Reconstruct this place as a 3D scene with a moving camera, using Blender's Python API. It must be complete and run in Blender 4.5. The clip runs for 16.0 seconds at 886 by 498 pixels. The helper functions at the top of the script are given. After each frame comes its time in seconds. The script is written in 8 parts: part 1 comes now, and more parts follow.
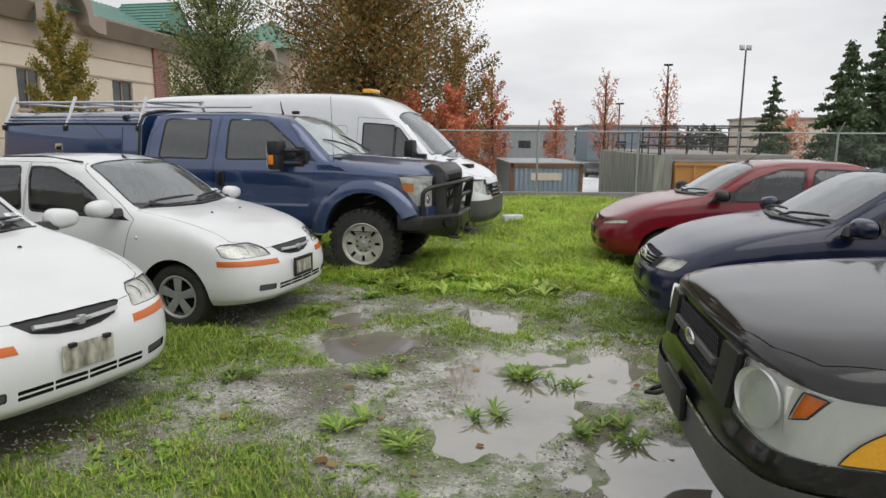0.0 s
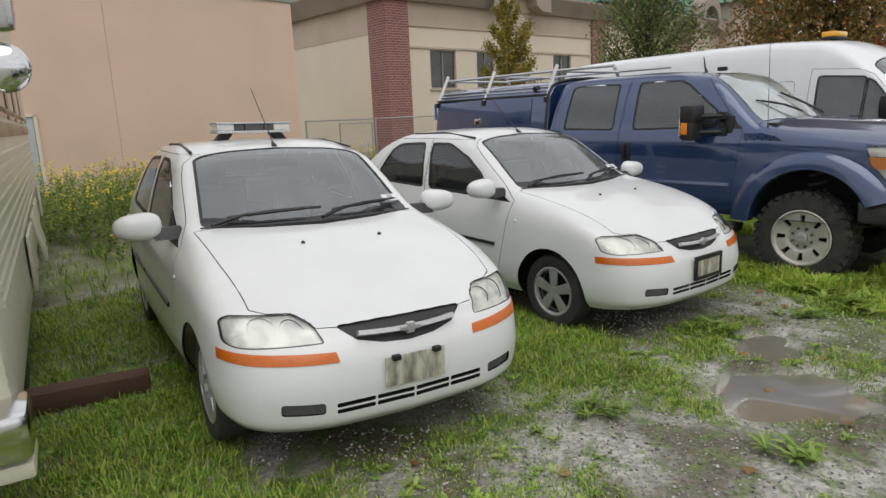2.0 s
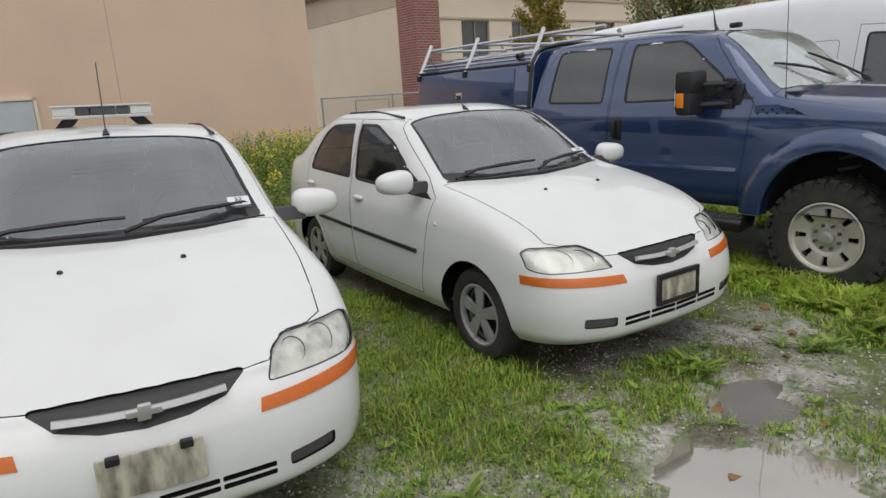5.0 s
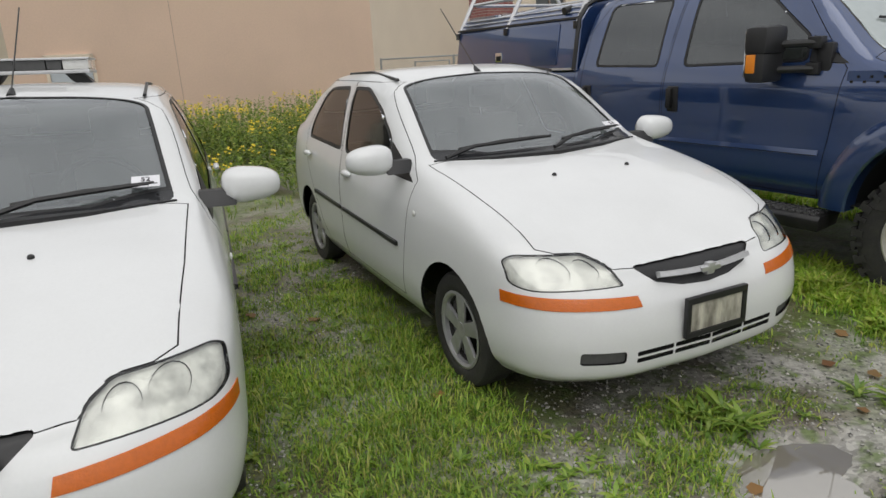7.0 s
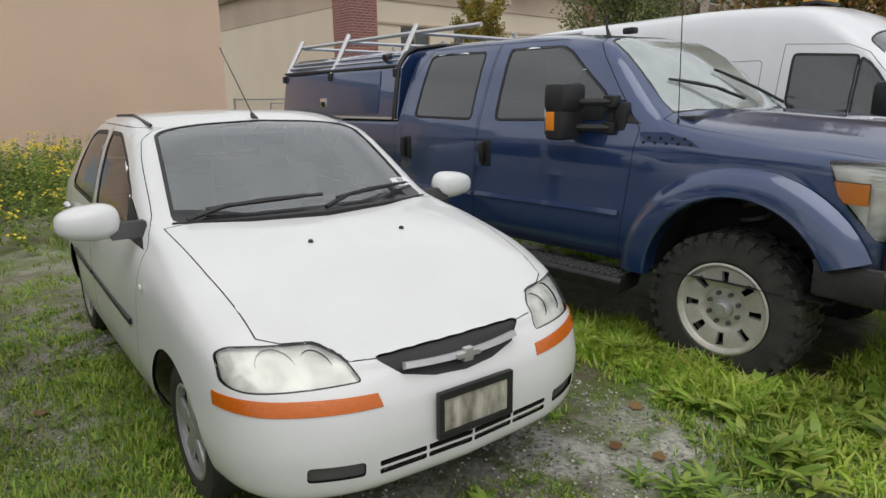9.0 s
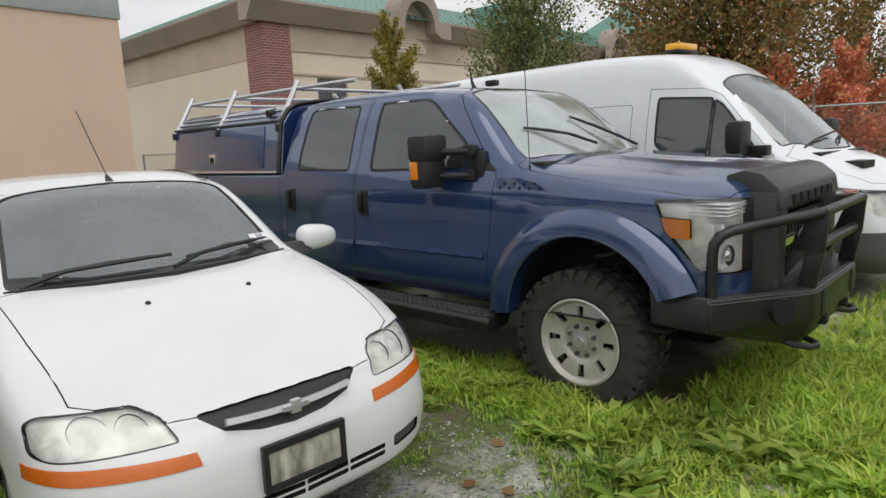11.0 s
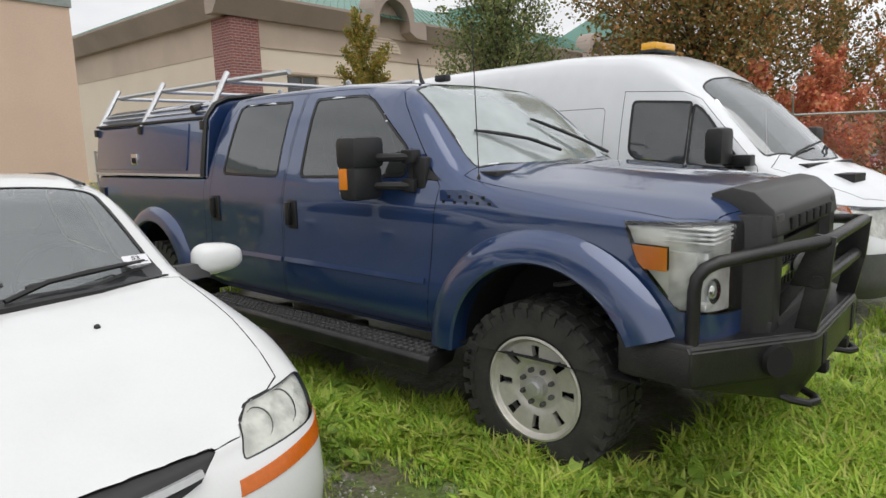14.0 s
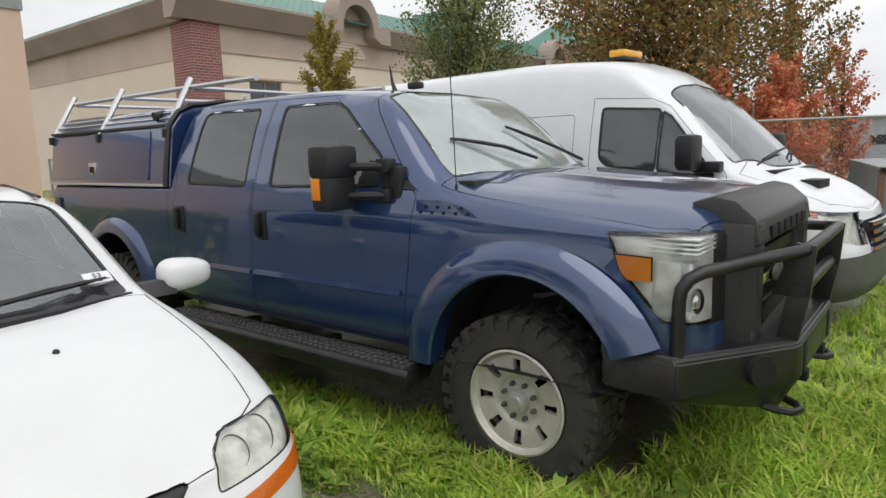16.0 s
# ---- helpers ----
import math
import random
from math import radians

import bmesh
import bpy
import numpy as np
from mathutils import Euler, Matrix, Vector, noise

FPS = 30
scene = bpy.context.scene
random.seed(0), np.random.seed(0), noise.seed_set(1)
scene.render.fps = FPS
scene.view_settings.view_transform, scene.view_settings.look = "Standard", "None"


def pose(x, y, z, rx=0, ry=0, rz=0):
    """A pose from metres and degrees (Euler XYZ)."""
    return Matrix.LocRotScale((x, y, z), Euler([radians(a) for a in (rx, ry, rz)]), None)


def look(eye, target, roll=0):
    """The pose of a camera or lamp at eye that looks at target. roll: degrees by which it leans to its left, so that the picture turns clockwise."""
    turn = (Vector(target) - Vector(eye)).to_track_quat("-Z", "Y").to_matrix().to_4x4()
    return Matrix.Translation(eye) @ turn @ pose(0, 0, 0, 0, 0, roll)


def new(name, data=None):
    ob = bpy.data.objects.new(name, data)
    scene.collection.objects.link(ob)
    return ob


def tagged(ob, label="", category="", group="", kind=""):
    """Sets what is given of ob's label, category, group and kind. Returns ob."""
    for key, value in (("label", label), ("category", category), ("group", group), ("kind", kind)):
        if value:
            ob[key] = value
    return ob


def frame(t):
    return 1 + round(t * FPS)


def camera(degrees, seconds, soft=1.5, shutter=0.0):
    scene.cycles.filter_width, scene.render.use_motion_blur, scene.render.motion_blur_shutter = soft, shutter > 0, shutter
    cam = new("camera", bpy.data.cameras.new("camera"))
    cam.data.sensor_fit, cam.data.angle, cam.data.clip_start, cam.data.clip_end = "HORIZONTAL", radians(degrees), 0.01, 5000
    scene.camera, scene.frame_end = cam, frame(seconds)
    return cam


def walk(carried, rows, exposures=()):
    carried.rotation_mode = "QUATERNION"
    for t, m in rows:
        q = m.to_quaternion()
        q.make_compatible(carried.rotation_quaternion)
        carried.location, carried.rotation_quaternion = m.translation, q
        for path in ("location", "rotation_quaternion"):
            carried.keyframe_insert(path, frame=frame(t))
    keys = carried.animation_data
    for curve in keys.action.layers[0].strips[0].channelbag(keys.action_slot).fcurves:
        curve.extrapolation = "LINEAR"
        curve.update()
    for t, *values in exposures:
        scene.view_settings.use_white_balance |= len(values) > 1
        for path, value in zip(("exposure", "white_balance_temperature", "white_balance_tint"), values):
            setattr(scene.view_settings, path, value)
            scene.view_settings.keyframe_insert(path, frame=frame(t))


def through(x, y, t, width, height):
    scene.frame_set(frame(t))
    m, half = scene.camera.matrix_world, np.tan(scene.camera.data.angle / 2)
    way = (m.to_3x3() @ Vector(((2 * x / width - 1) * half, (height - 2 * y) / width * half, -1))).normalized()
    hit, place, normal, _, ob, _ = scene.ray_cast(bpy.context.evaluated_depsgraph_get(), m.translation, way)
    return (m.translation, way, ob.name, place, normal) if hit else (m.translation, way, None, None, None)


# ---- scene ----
cam = camera(69.1, 16.0)
METRES, EYE, TILT, LEAN, TURN = 5.92, 1.65, 0.0, 0.0, 0.0
ROWS = [
    (0.0, 0.0, 0.0, 0.0, 0.07, -9.62, -0.4),
    (0.5, -0.0116, 0.0568, 0.0001, 10.67, -8.88, 0.01),
    (1.0, -0.0235, 0.1076, 0.0031, 20.73, -9.11, 0.79),
    (1.5, -0.0164, 0.1611, 0.0005, 31.18, -8.25, 0.54),
    (2.0, -0.0148, 0.2013, -0.0021, 36.86, -11.77, 2.45),
    (2.5, -0.0227, 0.2479, -0.0024, 37.09, -12.5, 0.96),
    (3.0, -0.0147, 0.2904, -0.0042, 40.82, -12.44, 1.81),
    (3.5, 0.0039, 0.3297, -0.0026, 39.91, -12.62, 1.08),
    (4.0, 0.01, 0.3662, -0.0048, 40.26, -13.48, 2.8),
    (6.5, -0.029, 0.5613, -0.0179, 45.16, -14.55, 2.35),
    (7.0, -0.0328, 0.5975, -0.0199, 48.15, -16.44, 2.98),
    (7.5, -0.0239, 0.6405, -0.02, 45.55, -15.21, 1.54),
    (8.0, -0.0226, 0.6675, -0.0192, 42.0, -14.54, 3.06),
    (8.5, -0.027, 0.6983, -0.0199, 39.44, -14.18, 1.29),
    (11.0, 0.0478, 0.7452, -0.0136, 31.45, -9.35, 2.66),
    (11.5, 0.0331, 0.7686, -0.0145, 29.85, -10.53, 1.15),
    (12.0, 0.021, 0.7951, -0.0135, 24.7, -9.75, 0.85),
    (12.5, 0.0206, 0.8144, -0.0129, 25.17, -9.28, 2.35),
    (13.0, 0.0257, 0.8373, -0.0114, 28.23, -9.12, 2.85),
    (13.5, 0.0279, 0.8507, -0.0119, 30.3, -8.81, 2.71),
    (14.0, 0.0232, 0.863, -0.0129, 29.54, -9.25, 1.61),
    (14.5, 0.0099, 0.8784, -0.0092, 26.49, -8.12, 2.93),
    (15.0, -0.0045, 0.8863, -0.0087, 25.16, -7.67, 2.4),
    (15.5, -0.0077, 0.8852, -0.0093, 25.45, -8.79, 2.52),
    (16.0, 0.0066, 0.8716, -0.0096, 26.4, -8.87, 1.76),
]
walk(cam, [(t, pose(0, 0, EYE, TILT, LEAN, TURN) @ pose(METRES * x, METRES * y, METRES * z, 90 + pitch, roll, yaw)) for t, x, y, z, yaw, pitch, roll in ROWS],
     exposures=[(0.0, 0.06), (1.5, 0.04), (3.5, -0.04), (8.5, -0.02), (11.0, 0.05), (12.5, 0.17), (16.0, 0.20)])

# ---- world and light: an even overcast sky ----
world = bpy.data.worlds.new("overcast")
scene.world = world
world.use_nodes = True
wn, wl = world.node_tree.nodes, world.node_tree.links
wn.clear()
w_out = wn.new("ShaderNodeOutputWorld")
w_bg = wn.new("ShaderNodeBackground")
w_sky = wn.new("ShaderNodeTexSky")
w_sky.sky_type = "NISHITA"
w_sky.sun_disc = False
w_sky.sun_elevation = radians(64)
w_sky.sun_rotation = radians(124)
w_sky.air_density, w_sky.dust_density = 1.0, 4.0
w_bw = wn.new("ShaderNodeRGBToBW")
w_coord = wn.new("ShaderNodeTexCoord")
w_map = wn.new("ShaderNodeMapping")
w_map.inputs["Scale"].default_value = (1.6, 1.6, 6.0)
w_noise = wn.new("ShaderNodeTexNoise")
w_noise.inputs["Scale"].default_value = 1.5
w_noise.inputs["Detail"].default_value = 6
w_ramp = wn.new("ShaderNodeValToRGB")
w_ramp.color_ramp.elements[0].position, w_ramp.color_ramp.elements[0].color = 0.32, (6.4, 6.5, 6.75, 1)
w_ramp.color_ramp.elements[1].position, w_ramp.color_ramp.elements[1].color = 0.68, (9.2, 9.2, 9.3, 1)
w_mix = wn.new("ShaderNodeMixRGB")
w_mix.inputs[0].default_value = 0.88
wl.new(w_coord.outputs["Generated"], w_map.inputs[0])
wl.new(w_map.outputs[0], w_noise.inputs["Vector"])
wl.new(w_noise.outputs["Fac"], w_ramp.inputs[0])
wl.new(w_sky.outputs[0], w_bw.inputs[0])
wl.new(w_bw.outputs[0], w_mix.inputs[1])
wl.new(w_ramp.outputs[0], w_mix.inputs[2])
wl.new(w_mix.outputs[0], w_bg.inputs[0])
w_bg.inputs[1].default_value = 0.112
wl.new(w_bg.outputs[0], w_out.inputs[0])

sun_data = bpy.data.lights.new("sun", "SUN")
sun_data.energy, sun_data.angle, sun_data.color = 1.1, radians(60), (1.0, 0.97, 0.93)
sun = new("sun", sun_data)
sun.matrix_world = look((12, -8, 30), (0, 0, 0))

# ---- materials ----
def material(name, colour, rough=0.5, metal=0.0, coat=0.0, grain=0.0, grain_scale=30.0, patches=0.0, patch_scale=2.0,
             patch_colour=None, bump=0.0, bump_scale=60.0, random_shade=0.0, island_shade=0.0, spec=0.5, coat_rough=0.05, stretch=(1, 1, 1)):
    """A surface with variation at two scales (grain and larger patches) and fine relief."""
    m = bpy.data.materials.new(name)
    m.use_nodes = True
    n, l = m.node_tree.nodes, m.node_tree.links
    b = n["Principled BSDF"]
    b.inputs["Roughness"].default_value = rough
    b.inputs["Metallic"].default_value = metal
    b.inputs["Coat Weight"].default_value = coat
    b.inputs["Coat Roughness"].default_value = coat_rough
    b.inputs["Specular IOR Level"].default_value = spec
    co = n.new("ShaderNodeTexCoord")
    mp = n.new("ShaderNodeMapping")
    mp.inputs["Scale"].default_value = stretch
    l.new(co.outputs["Object"], mp.inputs[0])
    rgb = n.new("ShaderNodeRGB")
    rgb.outputs[0].default_value = (*colour, 1)
    out = rgb.outputs[0]

    def mixed(fac, other, kind="MIX"):
        nonlocal out
        mx = n.new("ShaderNodeMixRGB")
        mx.blend_type = kind
        l.new(fac, mx.inputs[0]) if hasattr(fac, "links") else None
        if not hasattr(fac, "links"):
            mx.inputs[0].default_value = fac
        l.new(out, mx.inputs[1])
        if hasattr(other, "links"):
            l.new(other, mx.inputs[2])
        else:
            mx.inputs[2].default_value = (*other, 1)
        out = mx.outputs[0]

    def scaled(src, lo, hi, a, b2):
        r = n.new("ShaderNodeMapRange")
        r.inputs[1].default_value, r.inputs[2].default_value, r.inputs[3].default_value, r.inputs[4].default_value = lo, hi, a, b2
        l.new(src, r.inputs[0])
        return r.outputs[0]

    def noise_tex(scale, detail):
        t = n.new("ShaderNodeTexNoise")
        t.inputs["Scale"].default_value, t.inputs["Detail"].default_value = scale, detail
        l.new(mp.outputs[0], t.inputs["Vector"])
        return t.outputs["Fac"]

    if patches:
        pc = patch_colour or tuple(c * 0.5 for c in colour)
        mixed(scaled(noise_tex(patch_scale, 5), 0.42, 0.68, 0.0, patches), pc)
    if grain:
        mixed(scaled(noise_tex(grain_scale, 4), 0.3, 0.7, 0.0, grain), tuple(c * 0.45 for c in colour))
    if random_shade or island_shade:
        info = n.new("ShaderNodeObjectInfo") if random_shade else n.new("ShaderNodeNewGeometry")
        src = info.outputs["Random"] if random_shade else info.outputs["Random Per Island"]
        k = random_shade or island_shade
        hs = n.new("ShaderNodeHueSaturation")
        l.new(scaled(src, 0, 1, 1 - k, 1 + k), hs.inputs["Value"])
        l.new(scaled(src, 0, 1, 0.5 + 0.05 * k, 0.5 - 0.05 * k), hs.inputs["Hue"])
        l.new(out, hs.inputs["Color"])
        out = hs.outputs[0]
    l.new(out, b.inputs["Base Color"])
    if bump:
        bp = n.new("ShaderNodeBump")
        bp.inputs["Strength"].default_value = bump
        bp.inputs["Distance"].default_value = 0.01
        l.new(noise_tex(bump_scale, 3), bp.inputs["Height"])
        l.new(bp.outputs[0], b.inputs["Normal"])
    return m


def car_paint(name, colour, grime=(0.1, 0.09, 0.07), dirt=0.12, wet=0.25, flake=0.0, rough=0.28, spec=0.15):
    """Wet automotive paint: a glossy coat, scattered rain drops and faint dirt."""
    m = material(name, colour, rough=rough, coat=0.85, patches=dirt, patch_scale=3.0, patch_colour=grime, grain=0.04, grain_scale=90, metal=flake, coat_rough=0.03, spec=spec)
    n, l = m.node_tree.nodes, m.node_tree.links
    b = n["Principled BSDF"]
    co = n.new("ShaderNodeTexCoord")
    v = n.new("ShaderNodeTexVoronoi")
    v.inputs["Scale"].default_value = 75
    l.new(co.outputs["Object"], v.inputs["Vector"])
    r = n.new("ShaderNodeMapRange")
    r.inputs[1].default_value, r.inputs[2].default_value, r.inputs[3].default_value, r.inputs[4].default_value = 0.08, 0.28, 1.0, 0.0
    l.new(v.outputs["Distance"], r.inputs[0])
    bp = n.new("ShaderNodeBump")
    bp.inputs["Strength"].default_value, bp.inputs["Distance"].default_value = wet, 0.003
    l.new(r.outputs[0], bp.inputs["Height"])
    l.new(bp.outputs[0], b.inputs["Coat Normal"])
    return m


def pane_material(name, tint, rough=0.02, gloss=0.12, drops=0.15, veil=0.0):
    """Window glass: see-through with a tint, and a mirror coat that strengthens at grazing angles."""
    m = bpy.data.materials.new(name)
    m.use_nodes = True
    n, l = m.node_tree.nodes, m.node_tree.links
    n.remove(n["Principled BSDF"])
    tr = n.new("ShaderNodeBsdfTransparent")
    tr.inputs[0].default_value = (*tint, 1)
    gl = n.new("ShaderNodeBsdfGlossy")
    gl.inputs["Color"].default_value = (0.95, 0.97, 1, 1)
    gl.inputs["Roughness"].default_value = rough
    fr = n.new("ShaderNodeFresnel")
    fr.inputs[0].default_value = 1.5
    ad = n.new("ShaderNodeMath")
    ad.operation, ad.use_clamp = "MULTIPLY_ADD", True
    ad.inputs[1].default_value, ad.inputs[2].default_value = 1.0, gloss
    mx = n.new("ShaderNodeMixShader")
    co = n.new("ShaderNodeTexCoord")
    v = n.new("ShaderNodeTexNoise")
    v.inputs["Scale"].default_value = 110
    l.new(co.outputs["Object"], v.inputs["Vector"])
    bp = n.new("ShaderNodeBump")
    bp.inputs["Strength"].default_value, bp.inputs["Distance"].default_value = drops, 0.002
    l.new(v.outputs["Fac"], bp.inputs["Height"])
    l.new(bp.outputs[0], gl.inputs["Normal"])
    l.new(fr.outputs[0], ad.inputs[0])
    l.new(ad.outputs[0], mx.inputs[0])
    # Pale diffuse share, for cloudy plastic and for sky reflection put into windscreens.
    df = n.new("ShaderNodeBsdfDiffuse")
    df.inputs[0].default_value = (0.62, 0.70, 0.68, 1)
    veiled = n.new("ShaderNodeMixShader")
    big = n.new("ShaderNodeTexNoise")
    big.inputs["Scale"].default_value, big.inputs["Detail"].default_value = 3.0, 5
    l.new(co.outputs["Object"], big.inputs["Vector"])
    rng = n.new("ShaderNodeMapRange")
    rng.inputs[1].default_value, rng.inputs[2].default_value = 0.3, 0.7
    rng.inputs[3].default_value, rng.inputs[4].default_value = veil * 0.7, veil
    l.new(big.outputs["Fac"], rng.inputs[0])
    l.new(rng.outputs[0], veiled.inputs[0])
    l.new(tr.outputs[0], veiled.inputs[1])
    l.new(df.outputs[0], veiled.inputs[2])
    l.new(veiled.outputs[0], mx.inputs[1])
    l.new(gl.outputs[0], mx.inputs[2])
    l.new(mx.outputs[0], n["Material Output"].inputs[0])
    return m


WHITE = car_paint("white_paint", (0.71, 0.72, 0.72), dirt=0.05, wet=0.12, rough=0.35)
VAN_WHITE = car_paint("van_white_paint", (0.75, 0.77, 0.8), dirt=0.06, wet=0.08, rough=0.4)
BLUE = car_paint("navy_paint", (0.018, 0.047, 0.145), grime=(0.06, 0.065, 0.07), dirt=0.14, wet=0.012, rough=0.28, spec=0.4, flake=0.3)
BLUE.node_tree.nodes["Principled BSDF"].inputs["Coat IOR"].default_value = 1.75
BLUE.node_tree.nodes["Principled BSDF"].inputs["Coat Weight"].default_value = 1.0
DARK_BLUE = car_paint("midnight_paint", (0.006, 0.011, 0.04), dirt=0.06, wet=0.12)
RED = car_paint("maroon_paint", (0.18, 0.006, 0.014), dirt=0.06, wet=0.12)
BLACK = car_paint("black_paint", (0.006, 0.006, 0.007), dirt=0.05, wet=0.10)
GLASS = pane_material("tinted_glass", (0.30, 0.33, 0.33), gloss=0.04, drops=0.05)
# Both windscreens carry reflected sky as a pale diffuse layer.
SCREEN = pane_material("windscreen_glass", (0.6, 0.65, 0.65), gloss=0.14, drops=0.06, veil=0.14)
PALE_SCREEN = pane_material("pale_screen_glass", (0.7, 0.8, 0.77), gloss=0.16, drops=0.1, veil=0.6)
DARK_GLASS = pane_material("privacy_glass", (0.07, 0.075, 0.075), gloss=0.06, drops=0.05, veil=0.06)
# Cloudy plastic; its diffuse share also stands for light reflected inside the lamp.
CLOUDY = pane_material("cloudy_lens", (0.96, 0.96, 0.92), gloss=0.05, veil=0.22)
LENS = pane_material("lamp_lens", (0.93, 0.94, 0.9), gloss=0.04)
LENSES = (CLOUDY, LENS)
CHROME = material("chrome", (0.75, 0.75, 0.76), rough=0.12, metal=1.0, grain=0.1)
# Patches paint the light and dark reflections of chrome facets into the colour.
REFLECTOR = material("lamp_reflector", (0.88, 0.88, 0.85), rough=0.25, metal=0.12, bump=0.9, bump_scale=14, patches=0.7, patch_scale=15, patch_colour=(0.36, 0.36, 0.35), grain=0.25, grain_scale=35)
# Barely metallic: pale base and grey patches stand for chrome's reflections.
HOUSING = material("chromed_lamp_housing", (0.92, 0.93, 0.94), rough=0.16, metal=0.15, bump=0.9, bump_scale=9, patches=0.6, patch_colour=(0.5, 0.51, 0.52), patch_scale=12)
ALLOY = material("cast_alloy", (0.5, 0.5, 0.51), rough=0.38, metal=0.5, grain=0.3, grain_scale=25, patches=0.25, patch_colour=(0.2, 0.17, 0.14), patch_scale=9)
TRUCK_ALLOY = material("bare_alloy", (0.62, 0.60, 0.55), rough=0.42, metal=0.35, grain=0.25, grain_scale=25, patches=0.3, patch_colour=(0.25, 0.2, 0.15), patch_scale=8)
ALUMINIUM = material("brushed_aluminium", (0.62, 0.62, 0.63), rough=0.4, metal=0.7, grain=0.2, grain_scale=40)
RUBBER = material("tyre_rubber", (0.032, 0.031, 0.03), rough=0.75, grain=0.3, grain_scale=60, patches=0.5, patch_colour=(0.075, 0.07, 0.06), patch_scale=7, bump=0.3, bump_scale=90)
PLASTIC = material("black_plastic", (0.014, 0.014, 0.015), rough=0.45, grain=0.3, grain_scale=50, patches=0.3, patch_colour=(0.03, 0.03, 0.03), patch_scale=6)
GREY_PLASTIC = material("grey_plastic", (0.1, 0.1, 0.1), rough=0.55, grain=0.3, grain_scale=40, patches=0.3, patch_scale=5)
MATT_BLACK = material("matt_black_shell", (0.032, 0.032, 0.033), rough=0.42, grain=0.3, grain_scale=60, patches=0.3, patch_colour=(0.045, 0.045, 0.045), patch_scale=5)
POWDER = material("black_powder_coat", (0.012, 0.012, 0.013), rough=0.38, grain=0.4, grain_scale=45, patches=0.35, patch_colour=(0.06, 0.055, 0.05), patch_scale=6, bump=0.2, bump_scale=120)
# Near-black for undersides, and for shade put into gaps, slots and recesses.
INNER = material("underbody_and_gap_black", (0.008, 0.008, 0.008), rough=0.9, grain=0.3)
CABIN = material("cabin_trim", (0.12, 0.12, 0.12), rough=0.8, grain=0.3, grain_scale=40, patches=0.2)
SEAT = material("seat_cloth", (0.22, 0.21, 0.2), rough=0.9, grain=0.3, grain_scale=80, patches=0.2)
AMBER = material("amber_lens", (0.60, 0.13, 0.004), rough=0.25, coat=0.3, grain=0.25, grain_scale=70, bump=0.2, bump_scale=150)
AMBER_BRIGHT = material("bright_amber_lens", (0.85, 0.26, 0.01), rough=0.2, coat=0.4, grain=0.2, grain_scale=60, bump=0.3, bump_scale=120)
YELLOW = material("yellow_lens", (0.85, 0.42, 0.02), rough=0.2, coat=0.8, grain=0.25, grain_scale=70)
CLEAR_WHITE = material("clear_white_lens", (0.75, 0.75, 0.72), rough=0.15, coat=0.8, grain=0.15, grain_scale=40)
DIRTY_PLATE = material("dirty_plate", (0.6, 0.58, 0.48), rough=0.5, patches=0.85, patch_colour=(0.06, 0.05, 0.035), patch_scale=14, stretch=(1, 1.5, 0.5), grain=0.4, grain_scale=60)
BORDER = material("black_glass_border", (0.02, 0.021, 0.023), rough=0.12, spec=0.5, patches=0.3, patch_colour=(0.05, 0.05, 0.052), patch_scale=6)
PAPER = material("white_paper", (0.75, 0.75, 0.78), rough=0.8, grain=0.1)
INK = material("printed_ink", (0.02, 0.02, 0.03), rough=0.7)


# ---- mesh helpers ----
def part(name, bm, mat, parent=None, label="", smooth=True):
    """Links a bmesh as one mesh object, under a thing or a part if one is given."""
    me = bpy.data.meshes.new(name)
    bm.to_mesh(me)
    bm.free()
    me.materials.append(mat)
    if smooth:
        me.shade_smooth()
        me.set_sharp_from_angle(angle=radians(38))
    ob = new(name, me)
    if mat in LENSES:
        ob.visible_shadow = False
    if parent is not None:
        ob.parent = parent
    if label:
        ob["label"] = label
    return ob


def box(bm, x0, x1, y0, y1, z0, z1, bevel=0.0, turn=None):
    v = bmesh.ops.create_cube(bm, size=1)["verts"]
    for p in v:
        p.co = Vector(((x0 + x1) / 2 + p.co.x * (x1 - x0), (y0 + y1) / 2 + p.co.y * (y1 - y0), (z0 + z1) / 2 + p.co.z * (z1 - z0)))
    if turn is not None:
        for p in v:
            p.co = turn @ p.co
    if bevel:
        es = list({e for p in v for e in p.link_edges})
        bmesh.ops.bevel(bm, geom=es, offset=bevel, segments=2, affect="EDGES", profile=0.6)
    return bm


def boxes(*args, bevel=0.0):
    bm = bmesh.new()
    for a in args:
        box(bm, *a, bevel=bevel)
    return bm


def tube(bm, points, r, sides=10, caps=True, r_end=None):
    """A round bar along a polyline."""
    pts = [Vector(p) for p in points]
    rings = []
    up = Vector((0, 0, 1))
    prev = None
    for i, p in enumerate(pts):
        d = (pts[min(i + 1, len(pts) - 1)] - pts[max(i - 1, 0)]).normalized()
        a = d.cross(up) if prev is None else prev - d * prev.dot(d)
        if a.length < 1e-3:
            a = d.cross(Vector((1, 0, 0)))
        a.normalize()
        prev = a
        c = d.cross(a)
        rr = r if r_end is None else r + (r_end - r) * i / (len(pts) - 1)
        rings.append([bm.verts.new(p + (a * math.cos(6.28319 * k / sides) + c * math.sin(6.28319 * k / sides)) * rr) for k in range(sides)])
    for q, w in zip(rings, rings[1:]):
        for k in range(sides):
            bm.faces.new((q[k], q[(k + 1) % sides], w[(k + 1) % sides], w[k]))
    if caps:
        bm.faces.new(rings[0][::-1])
        bm.faces.new(rings[-1])
    return bm


